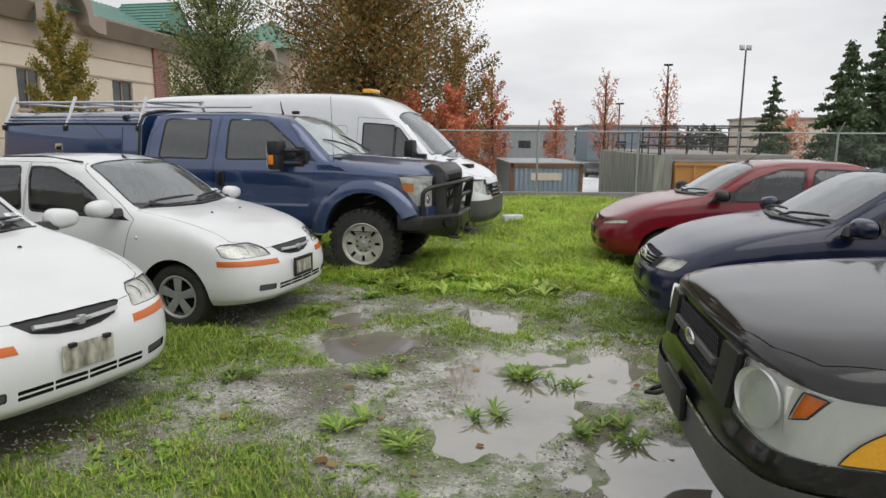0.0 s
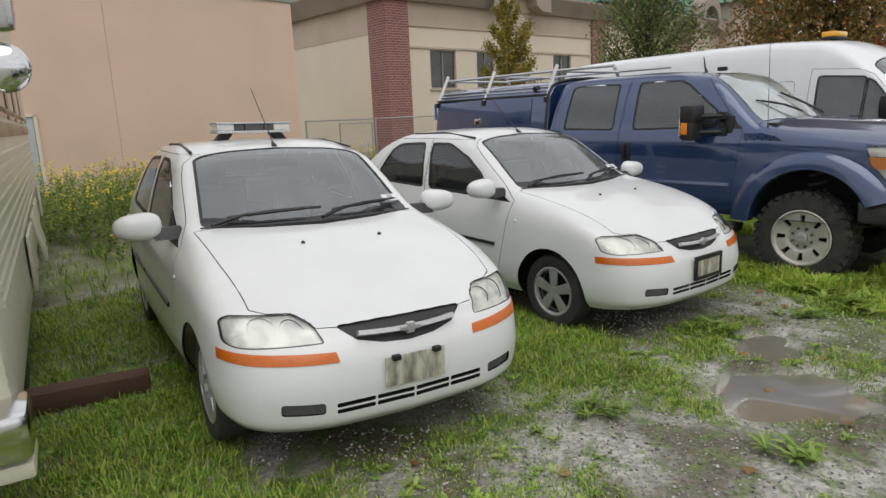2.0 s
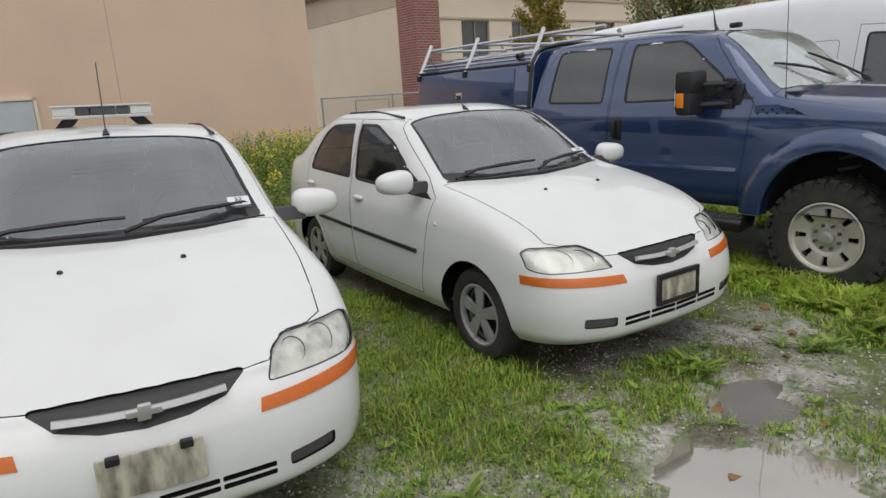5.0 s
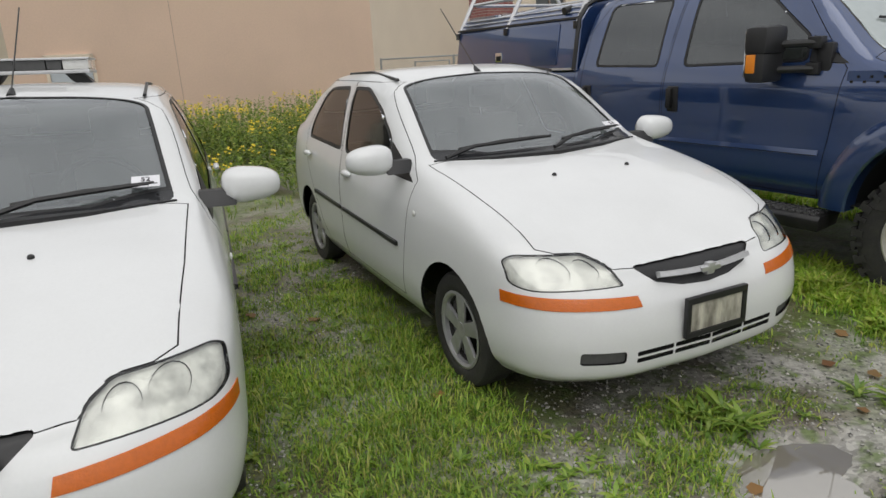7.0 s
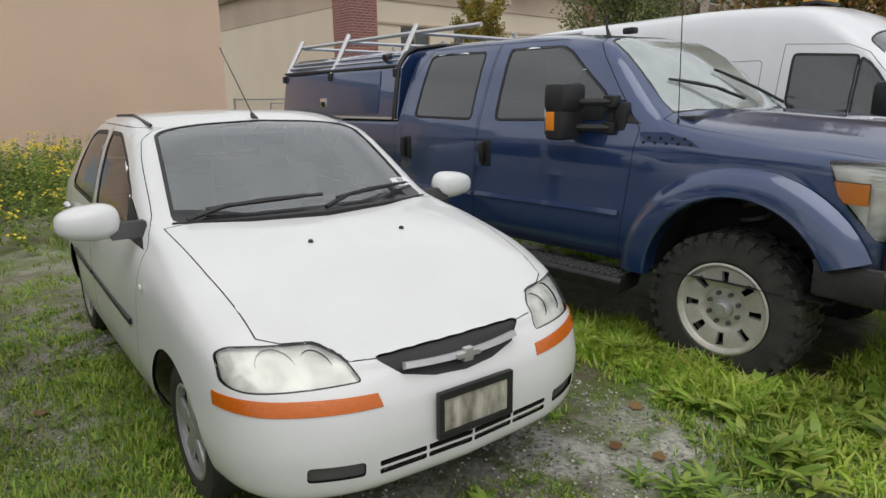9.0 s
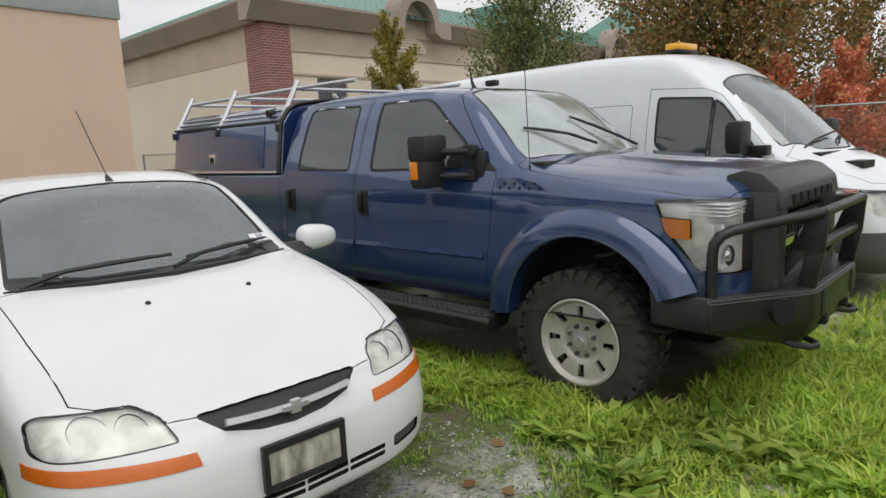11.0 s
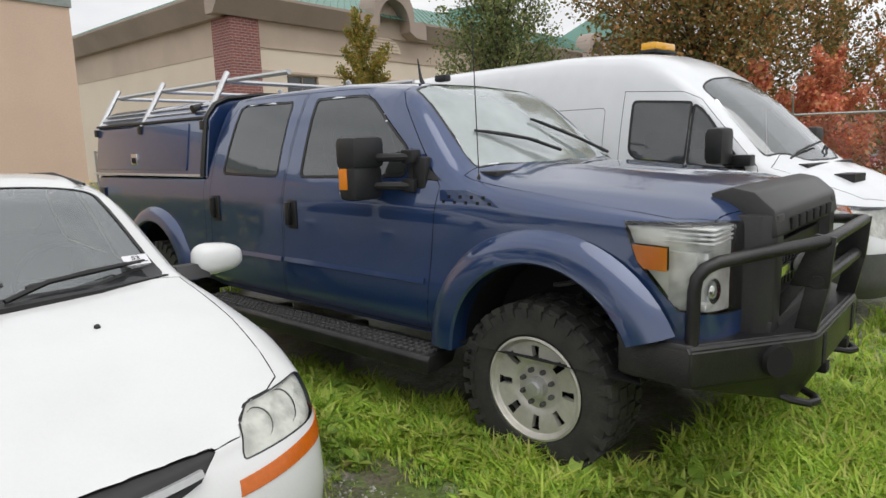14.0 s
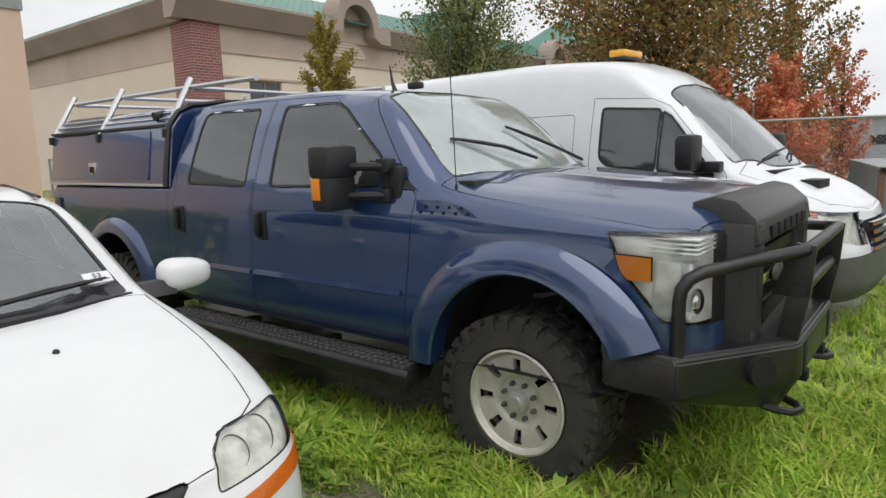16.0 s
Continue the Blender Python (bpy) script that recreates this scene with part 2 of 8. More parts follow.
def prism(bm, poly, axis, a, b, bevel=0.0):
    """A polygon pushed from a to b along an axis; the polygon is in the other two coordinates, in order."""
    def place(p, h):
        return {"x": (h, p[0], p[1]), "y": (p[0], h, p[1]), "z": (p[0], p[1], h)}[axis]
    lo = [bm.verts.new(place(p, a)) for p in poly]
    hi = [bm.verts.new(place(p, b)) for p in poly]
    k = len(poly)
    fs = [bm.faces.new(lo), bm.faces.new(hi[::-1])]
    for i in range(k):
        fs.append(bm.faces.new((lo[i], hi[i], hi[(i + 1) % k], lo[(i + 1) % k])))
    bmesh.ops.recalc_face_normals(bm, faces=fs)
    if bevel:
        bmesh.ops.bevel(bm, geom=list({e for f in fs for e in f.edges}), offset=bevel, segments=2, affect="EDGES", profile=0.6)
    return bm


def lathe(bm, profile, sides=48, centre=(0, 0, 0)):
    """Turns (radius, y) pairs about the y axis."""
    rings = [[bm.verts.new((centre[0] + r * math.cos(6.28319 * k / sides), centre[1] + y, centre[2] + r * math.sin(6.28319 * k / sides))) for k in range(sides)] for r, y in profile]
    for q, w in zip(rings, rings[1:]):
        for k in range(sides):
            bm.faces.new((q[k], w[k], w[(k + 1) % sides], q[(k + 1) % sides]))
    return bm


def rounded(poly, r, steps=3):
    """A polygon with its corners rounded."""
    out, k = [], len(poly)
    for i in range(k):
        p, a, b = Vector(poly[i]), Vector(poly[i - 1]), Vector(poly[(i + 1) % k])
        d = min(r, (a - p).length * 0.45, (b - p).length * 0.45)
        s, e = p + (a - p).normalized() * d, p + (b - p).normalized() * d
        for j in range(steps + 1):
            t = j / steps
            q = s * (1 - t) ** 2 + p * 2 * t * (1 - t) + e * t * t
            out.append((q.x, q.y))
    return out


# ---- vehicle bodies: a smooth skin lofted over plan curves, with panels cut out of it ----
def pchip(values, per):
    """Smooth values between even knots, with no overshoot."""
    v = np.asarray(values, float)
    d = np.diff(v)
    m = np.zeros(len(v))
    for i in range(1, len(v) - 1):
        m[i] = 0 if d[i - 1] * d[i] <= 0 else 2 * d[i - 1] * d[i] / (d[i - 1] + d[i])
    m[0], m[-1] = d[0], d[-1]
    out = []
    for i in range(len(v) - 1):
        for j in range(per):
            t = j / per
            out.append((2 * t ** 3 - 3 * t ** 2 + 1) * v[i] + (t ** 3 - 2 * t ** 2 + t) * m[i] + (3 * t ** 2 - 2 * t ** 3) * v[i + 1] + (t ** 3 - t ** 2) * m[i + 1])
    out.append(v[-1])
    return np.array(out)


def skin(curves, nu=7, nv=5):
    """A bmesh of both halves of a body, lofted over curves of (x, y, z) from the front's middle to the rear's, y to the left, lowest curve first."""
    grid = np.array([np.stack([pchip([p[a] for p in c], nu) for a in range(3)], 1) for c in curves])
    full = np.stack([np.stack([pchip(grid[:, i, a], nv) for a in range(3)], 1) for i in range(grid.shape[1])], 1)
    bm = bmesh.new()
    rows, cols = full.shape[:2]
    for side in (1, -1):
        vs = [[bm.verts.new((full[r, c, 0], side * max(full[r, c, 1], 0), full[r, c, 2])) for c in range(cols)] for r in range(rows)]
        for r in range(rows - 1):
            for c in range(cols - 1):
                q = (vs[r][c], vs[r + 1][c], vs[r + 1][c + 1], vs[r][c + 1])
                bm.faces.new(q[::-1] if side > 0 else q)
    bmesh.ops.remove_doubles(bm, verts=bm.verts[:], dist=0.0015)
    bmesh.ops.dissolve_degenerate(bm, dist=0.0005, edges=bm.edges[:])
    return bm


def cut(bm, poly, view, where=None, among=None):
    """Splits the faces along a convex polygon seen from the side ('y': x, z), the front ('x': y, z) or above ('z': x, y); gives the faces inside."""
    ax = {"y": (0, 2), "x": (1, 2), "z": (0, 1)}[view]
    p = [Vector(q) for q in poly]
    area = sum(p[i - 1].x * p[i].y - p[i].x * p[i - 1].y for i in range(len(p)))
    if area < 0:
        p.reverse()
    lo = [min(q[i] for q in p) for i in (0, 1)]
    hi = [max(q[i] for q in p) for i in (0, 1)]
    faces = []
    for f in (bm.faces if among is None else among):
        if where is not None and not where(f.calc_center_median()):
            continue
        cs = [(v.co[ax[0]], v.co[ax[1]]) for v in f.verts]
        if all(max(c[i] for c in cs) >= lo[i] and min(c[i] for c in cs) <= hi[i] for i in (0, 1)):
            faces.append(f)
    for i in range(len(p)):
        a, b = p[i - 1], p[i]
        if (b - a).length < 1e-5:
            continue
        n2 = Vector((-(b - a).y, (b - a).x)).normalized()
        co, no = Vector((0, 0, 0)), Vector((0, 0, 0))
        co[ax[0]], co[ax[1]], no[ax[0]], no[ax[1]] = a.x, a.y, n2.x, n2.y
        if not faces:
            break
        geom = list({v for f in faces for v in f.verts}) + list({e for f in faces for e in f.edges}) + faces
        res = bmesh.ops.bisect_plane(bm, geom=geom, dist=1e-5, plane_co=co, plane_no=no)
        faces = [f for f in res["geom"] if isinstance(f, bmesh.types.BMFace) and f.is_valid and (f.calc_center_median() - co).dot(no) > 0]
    return faces


def lift(bm, faces, gap=0.0, push=0.0, thick=0.0, keep=False):
    """Takes faces out of a bmesh into a new one; gap trims its rim, push moves it along its normals, thick gives it depth inwards."""
    out = bmesh.new()
    made = {}
    for f in faces:
        for v in f.verts:
            if v not in made:
                made[v] = out.verts.new(v.co)
        out.faces.new([made[v] for v in f.verts])
    if not keep:
        bmesh.ops.delete(bm, geom=faces, context="FACES")
    out.normal_update()
    if gap and out.faces:
        ring = bmesh.ops.inset_region(out, faces=out.faces[:], thickness=gap, use_boundary=True, use_even_offset=True)["faces"]
        bmesh.ops.delete(out, geom=ring, context="FACES")
    out.normal_update()
    if push:
        for v in out.verts:
            v.co += v.normal * push
    if thick and out.faces:
        bmesh.ops.solidify(out, geom=out.faces[:], thickness=thick)
    return out


def mirrored(poly):
    return [(-a, b) for a, b in poly]


def arch_poly(x, z, r, low=-0.1, steps=16, flat=1.0):
    pts = [(x + r * math.cos(math.pi * i / steps), z + flat * r * math.sin(math.pi * i / steps)) for i in range(steps + 1)]
    return pts + [(x - r, low), (x + r, low)]


def ribbon(bm, pts, half, proud, normal):
    """A thin raised strip along points on a surface that faces normal."""
    nrm = Vector(normal).normalized()
    pts = [Vector(p) for p in pts]
    rows = []
    for i, p in enumerate(pts):
        d = (pts[min(i + 1, len(pts) - 1)] - pts[max(i - 1, 0)]).normalized()
        s = d.cross(nrm).normalized() * half
        rows.append([bm.verts.new(q) for q in (p - s - nrm * 0.01, p - s * 0.8 + nrm * proud, p + s * 0.8 + nrm * proud, p + s - nrm * 0.01)])
    for a, b in zip(rows, rows[1:]):
        for k in range(3):
            bm.faces.new((a[k], a[k + 1], b[k + 1], b[k]))
    bm.faces.new(rows[0])
    bm.faces.new(rows[-1][::-1])
    bmesh.ops.recalc_face_normals(bm, faces=bm.faces[:])
    return bm


def body_curves(xs, ws, low, belt, ridge, centre, crown=0.62):
    """The plan curves of a body, from its parameters, lowest first."""
    n = len(xs)
    front = [1, 1, 0.9, 0.5, 0.15] + [0] * (n - 5)
    curves = []
    for zf, zm, zr, inset, nose, tail in low:
        row = []
        for i in range(n):
            f, r = front[i], front[n - 1 - i]
            z = zm + (zf - zm) * f + (zr - zm) * r
            row.append((xs[i] - nose * f + tail * r, max(ws[i] - inset, 0) if 0 < i < n - 1 else 0, z))
        curves.append(row)
    curves.append([(xs[i] + dx, max(ws[i] - inset, 0) if 0 < i < n - 1 else 0, z) for i, (dx, inset, z) in enumerate(belt)])
    curves.append(list(ridge))
    curves.append([(c[0] + (r[0] - c[0]) * 0.3, r[1] * crown, c[1] + (r[2] - c[1]) * 0.26) for r, c in zip(ridge, centre)])
    curves.append([(x, 0, z) for x, z in centre])
    return curves


def both(fn):
    for s in (1, -1):
        fn(s)


def wheel(parent, x, y, z, r, width, rim_r, style, side, knobs=0, rim_mat=None):
    """A wheel with its tyre, rim, spokes and nuts; side +1 faces left."""
    hub = bmesh.new()
    o = side * width * 0.5
    lathe(hub, [(0.0, o * 0.78), (r * 0.10, o * 0.78), (r * 0.12, o * 0.6), (r * 0.12, 0)], 20)
    root = part("wheel", hub, TRUCK_ALLOY if style == "truck" else ALLOY, parent)
    root.location = (x, y, z)
    h = width / 2
    t = bmesh.new()
    lathe(t, [(rim_r, -h * 0.8), (rim_r + 0.02, -h * 0.95), (r * 0.82, -h), (r * 0.95, -h * 0.93), (r, -h * 0.72), (r, h * 0.72), (r * 0.95, h * 0.93), (r * 0.82, h), (rim_r + 0.02, h * 0.95), (rim_r, h * 0.8), (rim_r - 0.02, h * 0.6), (rim_r - 0.02, -h * 0.6), (rim_r, -h * 0.8)], 64)
    part("tyre", t, RUBBER, root)
    if knobs:
        t = bmesh.new()
        for k in range(knobs):
            a = 6.28319 * k / knobs
            rot = Matrix.Rotation(-a, 4, "Y")
            for yy, w2, da in ((h * 0.80, h * 0.22, 0), (-h * 0.80, h * 0.22, 0), (h * 0.28, h * 0.22, 0.5), (-h * 0.28, h * 0.22, 0.5)):
                tw = Matrix.Rotation(-da * 6.28319 / knobs, 4, "Y") @ rot
                box(t, r - 0.012, r + 0.011, yy - w2, yy + w2, -r * 2.0 / knobs, r * 2.0 / knobs, turn=tw)
            tw = rot
            for s2 in (1, -1):
                box(t, r * 0.86, r * 0.975, s2 * h * 0.9, s2 * h * 1.03, -r * 1.2 / knobs, r * (2.0 if k % 2 else 0.6) / knobs, turn=tw)
        tagged(part("tread", t, RUBBER, root), kind="stuff")
    m = rim_mat or ALLOY
    d = bmesh.new()
    lathe(d, [(rim_r + 0.008, o * 0.93), (rim_r - 0.004, o * 0.96), (rim_r - 0.016, o * 0.85), (rim_r - 0.022, o * 0.1)], 48)
    if style == "truck":
        n = 8
        lathe(d, [(r * 0.12, o * 0.60), (rim_r * 0.44, o * 0.60), (rim_r * 0.48, o * 0.68), (rim_r * 0.57, o * 0.715)], 48)
        lathe(d, [(rim_r * 0.84, o * 0.78), (rim_r * 0.90, o * 0.78), (rim_r - 0.008, o * 0.90)], 48)
        cap = bmesh.new()
        lathe(cap, [(0.0, o * 0.98), (0.032, o * 0.98), (0.036, o * 0.93), (0.036, o * 0.88), (0.054, o * 0.86), (0.056, o * 0.55)], 28)
        part("hub_cap", cap, ALUMINIUM, root, "worn chrome locking hub")
        for k in range(n):
            a0, a1 = 6.28319 * (k + 0.135) / n, 6.28319 * (k + 0.865) / n
            seg = []
            for rr, yy in ((rim_r * 0.57, o * 0.715), (rim_r * 0.70, o * 0.77), (rim_r * 0.84, o * 0.78)):
                seg.append([d.verts.new((rr * math.cos(a), yy, rr * math.sin(a))) for a in np.linspace(a0, a1, 6)])
            for q, w in zip(seg, seg[1:]):
                for j in range(5):
                    d.faces.new((q[j], q[j + 1], w[j + 1], w[j]))
            for e in (0, 5):
                b0 = [d.verts.new(s.co - Vector((0, o * 0.22, 0))) for s in (seg[0][e], seg[1][e], seg[2][e])]
                d.faces.new((seg[0][e], seg[1][e], b0[1], b0[0]))
                d.faces.new((seg[1][e], seg[2][e], b0[2], b0[1]))
        for k in range(n):
            a = 6.28319 * (k + 0.5) / n
            c = Vector((rim_r * 0.345 * math.cos(a), 0, rim_r * 0.345 * math.sin(a)))
            nut = bmesh.new()
            lathe(nut, [(0.0, o * 0.80), (0.010, o * 0.80), (0.013, o * 0.75), (0.013, o * 0.58)], 8, centre=c)
            part("wheel_nut", nut, GREY_PLASTIC, root)
    elif style == "cover":
        lathe(d, [(0.0, o * 0.72), (rim_r * 0.25, o * 0.74), (rim_r * 0.5, o * 0.82), (rim_r * 0.8, o * 0.9), (rim_r * 0.98, o * 0.86)], 48)
        for k in range(7):
            rot = Matrix.Rotation(-6.28319 * k / 7, 4, "Y")
            box(d, rim_r * 0.35, rim_r * 0.86, o * 0.84 - 0.006, o * 0.84 + 0.012, -0.02, 0.02, bevel=0.004, turn=rot)
    else:
        n = 5
        for k in range(n):
            rot = Matrix.Rotation(-6.28319 * (k + 0.25) / n, 4, "Y")
            pr = bmesh.new()
            prism(pr, [(rim_r * 0.12, -rim_r * 0.16), (rim_r * 0.95, -rim_r * 0.24), (rim_r * 0.95, rim_r * 0.24), (rim_r * 0.12, rim_r * 0.16)], "y", o * 0.62, o * 0.82, bevel=0.008)
            for v in pr.verts:
                v.co = rot @ v.co
            tmp = bpy.data.meshes.new("spoke_tmp")
            pr.to_mesh(tmp)
            pr.free()
            d.from_mesh(tmp)
            bpy.data.meshes.remove(tmp)
            c = rot @ Vector((rim_r * 0.3, 0, 0))
            lathe(d, [(0.0, o * 0.80), (0.011, o * 0.80), (0.011, o * 0.6)], 8, centre=(c.x, 0, c.z))
        lathe(d, [(0, o * 0.84), (rim_r * 0.2, o * 0.84), (rim_r * 0.26, o * 0.7)], 20)
    bmesh.ops.recalc_face_normals(d, faces=d.faces[:])
    part("rim", d, m, root)
    # Added near-black disc, so the rim's openings look shaded.
    b = bmesh.new()
    lathe(b, [(0.0, o * 0.2), (rim_r - 0.03, o * 0.2), (rim_r - 0.03, -o * 0.2)], 32)
    part("brake_disc", b, INNER, root)
    return root


def glass_set(bm, root, screens, sides, tint_side, tint_screen, rubber=0.018, frit=False):
    """Cuts windscreen (seen from above) and side panes (seen from the side) out of the skin, with black seals."""
    for name, poly, cond in screens:
        f = cut(bm, rounded(poly, 0.05), "z", cond)
        g = lift(bm, f)
        if frit and name == "windscreen":
            band = []
            for s in (1, -1):
                for quad in ([(-0.2, 0), (-0.2, 0.35), (-0.395, 0.35), (-0.365, 0)], [(-0.2, 0.35), (-0.2, 0.8), (-0.55, 0.70), (-0.395, 0.35)]):
                    band += cut(g, [(x, s * y) for x, y in quad], "z")
            part("screen_border", lift(g, [q for q in set(band) if q.is_valid]), BORDER, root, "black printed border of the windscreen")
            g.normal_update()
        seal_ring(g, root, name, tint_screen, rubber)
    for name, poly in sides:
        for s in (1, -1):
            f = cut(bm, rounded(poly, 0.05), "y", lambda c, s=s: c.y * s > 0.35)
            g = lift(bm, f)
            seal_ring(g, root, name, tint_side, rubber)


def seal_ring(g, root, name, mat, width):
    """Splits a lifted pane into a black rubber rim and the glass within it."""
    res = bmesh.ops.inset_region(g, faces=g.faces[:], thickness=width, use_boundary=True, use_even_offset=True)
    ring = lift(g, res["faces"], keep=True)
    bmesh.ops.delete(g, geom=res["faces"], context="FACES")
    g.normal_update()
    for v in g.verts:
        v.co -= v.normal * 0.004
    pane = part(name, g, mat, root)
    part("window_seal", ring, PLASTIC, pane)


def panel_lines(bm, root, panels, mat, gap=0.005):
    """Cuts doors, hood and the like out of the skin, each with a gap round it."""
    made = []
    for name, poly, view, cond in panels:
        f = cut(bm, poly, view, cond)
        made.append(part(name, lift(bm, f, gap=gap), mat, root))
    return made


# Added near-black copy of the skin, set inwards so panel gaps look shaded.
def inner_shell(bm, root, depth=0.014):
    c = bm.copy()
    c.normal_update()
    for v in c.verts:
        v.co -= v.normal * depth
    return part("inner_structure", c, INNER, root)


def seats(root, rows, z, y, mat=None):
    for x in rows:
        for yy in (y, -y):
            b = bmesh.new()
            box(b, x - 0.24, x + 0.26, yy - 0.24, yy + 0.24, z, z + 0.16, bevel=0.05)
            box(b, x - 0.34, x - 0.2, yy - 0.23, yy + 0.23, z + 0.1, z + 0.62, bevel=0.05)
            box(b, x - 0.35, x - 0.25, yy - 0.12, yy + 0.12, z + 0.66, z + 0.84, bevel=0.04)
            part("seat", b, mat or SEAT, root)


def wiper(root, pts, lift_z=0.02):
    b = bmesh.new()
    tube(b, pts, 0.011, 6)
    a, c = Vector(pts[1]), Vector(pts[2])
    d = (c - a)
    tube(b, [a - d * 0.25 - Vector((0, 0, 0.004)), a + d * 0.5 + Vector((0, 0, 0.006)), c + d * 0.25 - Vector((0, 0, 0.004))], 0.009, 6)
    part("wiper", b, PLASTIC, root)


def sedan_mirror(root, x, y, z, s, mat, foot):
    b = bmesh.new()
    bmesh.ops.create_uvsphere(b, u_segments=20, v_segments=12, radius=1)
    for v in b.verts:
        c = Vector([math.copysign(abs(q) ** 0.72, q) for q in v.co])
        k = 1 if c.x > 0 else 0.35
        v.co = Vector((x + c.x * 0.10 * k, y + s * (0.10 + c.y * 0.125 * s), z + c.z * (0.075 - 0.012 * c.y * s)))
    shell = part("mirror", b, mat, root)
    m = bmesh.new()
    bmesh.ops.create_circle(m, cap_ends=True, radius=1, segments=24)
    for v in m.verts:
        v.co = Vector((x - 0.037, y + s * 0.10 + v.co.x * 0.11, z + v.co.y * 0.062))
    part("mirror_glass", m, CHROME, shell)
    f = bmesh.new()
    prism(f, [(x - 0.02, z - 0.05), (x + 0.09, z - 0.075), (x + 0.05, z - 0.01), (x - 0.01, z - 0.01)], "y", s * foot, y + s * 0.03, bevel=0.006)
    part("mirror_foot", f, PLASTIC, shell)


def sedan(name, paint, look_kind, face="split"):
    """A small four-door saloon with its origin on the ground below the front axle, facing +x."""
    root = new(name)
    xs = [0.80, 0.775, 0.64, 0.44, 0.15, -0.20, -0.60, -1.05, -1.55, -2.05, -2.50, -2.95, -3.30, -3.44, -3.48]
    ws = [0, 0.42, 0.71, 0.80, 0.83, 0.835, 0.84, 0.845, 0.845, 0.84, 0.83, 0.80, 0.68, 0.38, 0]
    low = [(0.235, 0.22, 0.25, 0.07, 0.07, 0.06), (0.295, 0.31, 0.33, 0.02, 0.01, 0.01), (0.43, 0.45, 0.52, 0.0, 0.0, 0.0), (0.55, 0.60, 0.66, 0.0, 0.02, 0.0), (0.625, 0.78, 0.80, 0.008, 0.06, 0.02)]
    bz = [0.655, 0.66, 0.70, 0.775, 0.86, 0.91, 0.94, 0.96, 0.975, 0.99, 1.01, 1.02, 1.01, 0.98, 0.97]
    bi = [0, 0.03, 0.03, 0.035, 0.045, 0.05, 0.05, 0.05, 0.05, 0.05, 0.055, 0.06, 0.08, 0.06, 0]
    bx = [-0.08, -0.09, -0.10, -0.06, -0.02] + [0] * 8 + [0.02, 0.03]
    belt = list(zip(bx, bi, bz))
    ridge = [(0.705, 0, 0.67), (0.665, 0.37, 0.69), (0.51, 0.60, 0.755), (0.35, 0.66, 0.835), (0.12, 0.69, 0.91), (-0.18, 0.705, 0.975), (-0.48, 0.705, 1.03), (-1.08, 0.61, 1.385),
             (-1.58, 0.585, 1.455), (-2.08, 0.575, 1.448), (-2.52, 0.59, 1.345), (-2.95, 0.65, 1.10), (-3.22, 0.60, 1.06), (-3.38, 0.36, 1.03), (-3.42, 0, 1.03)]
    centre = [(0.685, 0.685), (0.64, 0.705), (0.52, 0.775), (0.35, 0.865), (0.10, 0.945), (-0.13, 0.993), (-0.33, 1.025), (-1.03, 1.43), (-1.55, 1.495), (-2.08, 1.49), (-2.54, 1.375), (-2.96, 1.12), (-3.2, 1.075), (-3.36, 1.05), (-3.41, 1.035)]
    bm = skin(body_curves(xs, ws, low, belt, ridge, centre))
    for x in (0, -2.48):
        for s in (1, -1):
            f = cut(bm, arch_poly(x, 0.29, 0.335), "y", lambda c, s=s: c.y * s > 0.3)
            bmesh.ops.delete(bm, geom=f, context="FACES")
    screen = [(-0.30, 0), (-0.335, 0.35), (-0.45, 0.655), (-1.05, 0.56), (-1.09, 0.3), (-1.10, 0)]
    screen = screen + [(x, -y) for x, y in screen[-2:0:-1]]
    back = [(-2.28, 0.3), (-2.33, 0.5), (-2.84, 0.56), (-2.90, 0.3), (-2.90, -0.3), (-2.84, -0.56), (-2.33, -0.5), (-2.28, -0.3)]
    for s in (1, -1):
        f = cut(bm, [(-0.46, 0.94), (-0.745, 0.952), (-0.80, 1.105)], "y", lambda c, s=s: c.y * s > 0.35)
        part("mirror_sail", lift(bm, f, push=0.002), PLASTIC, root)
    glass_set(bm, root, [("windscreen", screen, lambda c: c.z > 0.95 and c.x > -1.4), ("rear_window", back, lambda c: c.z > 1.0)],
              [("front_side_window", [(-0.755, 0.957), (-1.53, 0.985), (-1.635, 1.385), (-1.36, 1.385), (-1.04, 1.265), (-0.81, 1.12)]), ("rear_side_window", [(-1.62, 0.99), (-2.46, 1.015), (-2.43, 1.14), (-2.29, 1.325), (-2.17, 1.375), (-1.735, 1.388)])], GLASS, SCREEN, frit=True)
    # lamps, grille and openings in the nose
    swept = [(0.36, 0.60), (0.78, 0.655), (0.77, 0.70), (0.66, 0.70), (0.40, 0.655)]
    block = [(0.40, 0.60), (0.66, 0.61), (0.70, 0.65), (0.68, 0.72), (0.42, 0.70)]
    lamp = swept if face == "slot" else block if face == "slats" else [(0.39, 0.638), (0.74, 0.638), (0.785, 0.655), (0.782, 0.742), (0.745, 0.762), (0.49, 0.752), (0.425, 0.715)]
    for s in (1, -1):
        p = rounded([(s * y, z) for y, z in lamp], 0.02)
        f = cut(bm, p, "x", lambda c, s=s: c.x > 0.22 and c.y * s > 0)
        lens = lift(bm, f)
        refl = lens.copy()
        refl.normal_update()
        for v in refl.verts:
            v.co -= v.normal * 0.014
        bowls = []
        if face == "split":
            for cy, cz, cr in ((0.625, 0.698, 0.045), (0.51, 0.692, 0.038)):
                f = cut(refl, [(s * cy + cr * 1.25 * math.cos(a), cz + cr * math.sin(a)) for a in np.linspace(0, 6.2832, 19)[:-1]], "x")
                bowls.append(lift(refl, f, push=-0.007))
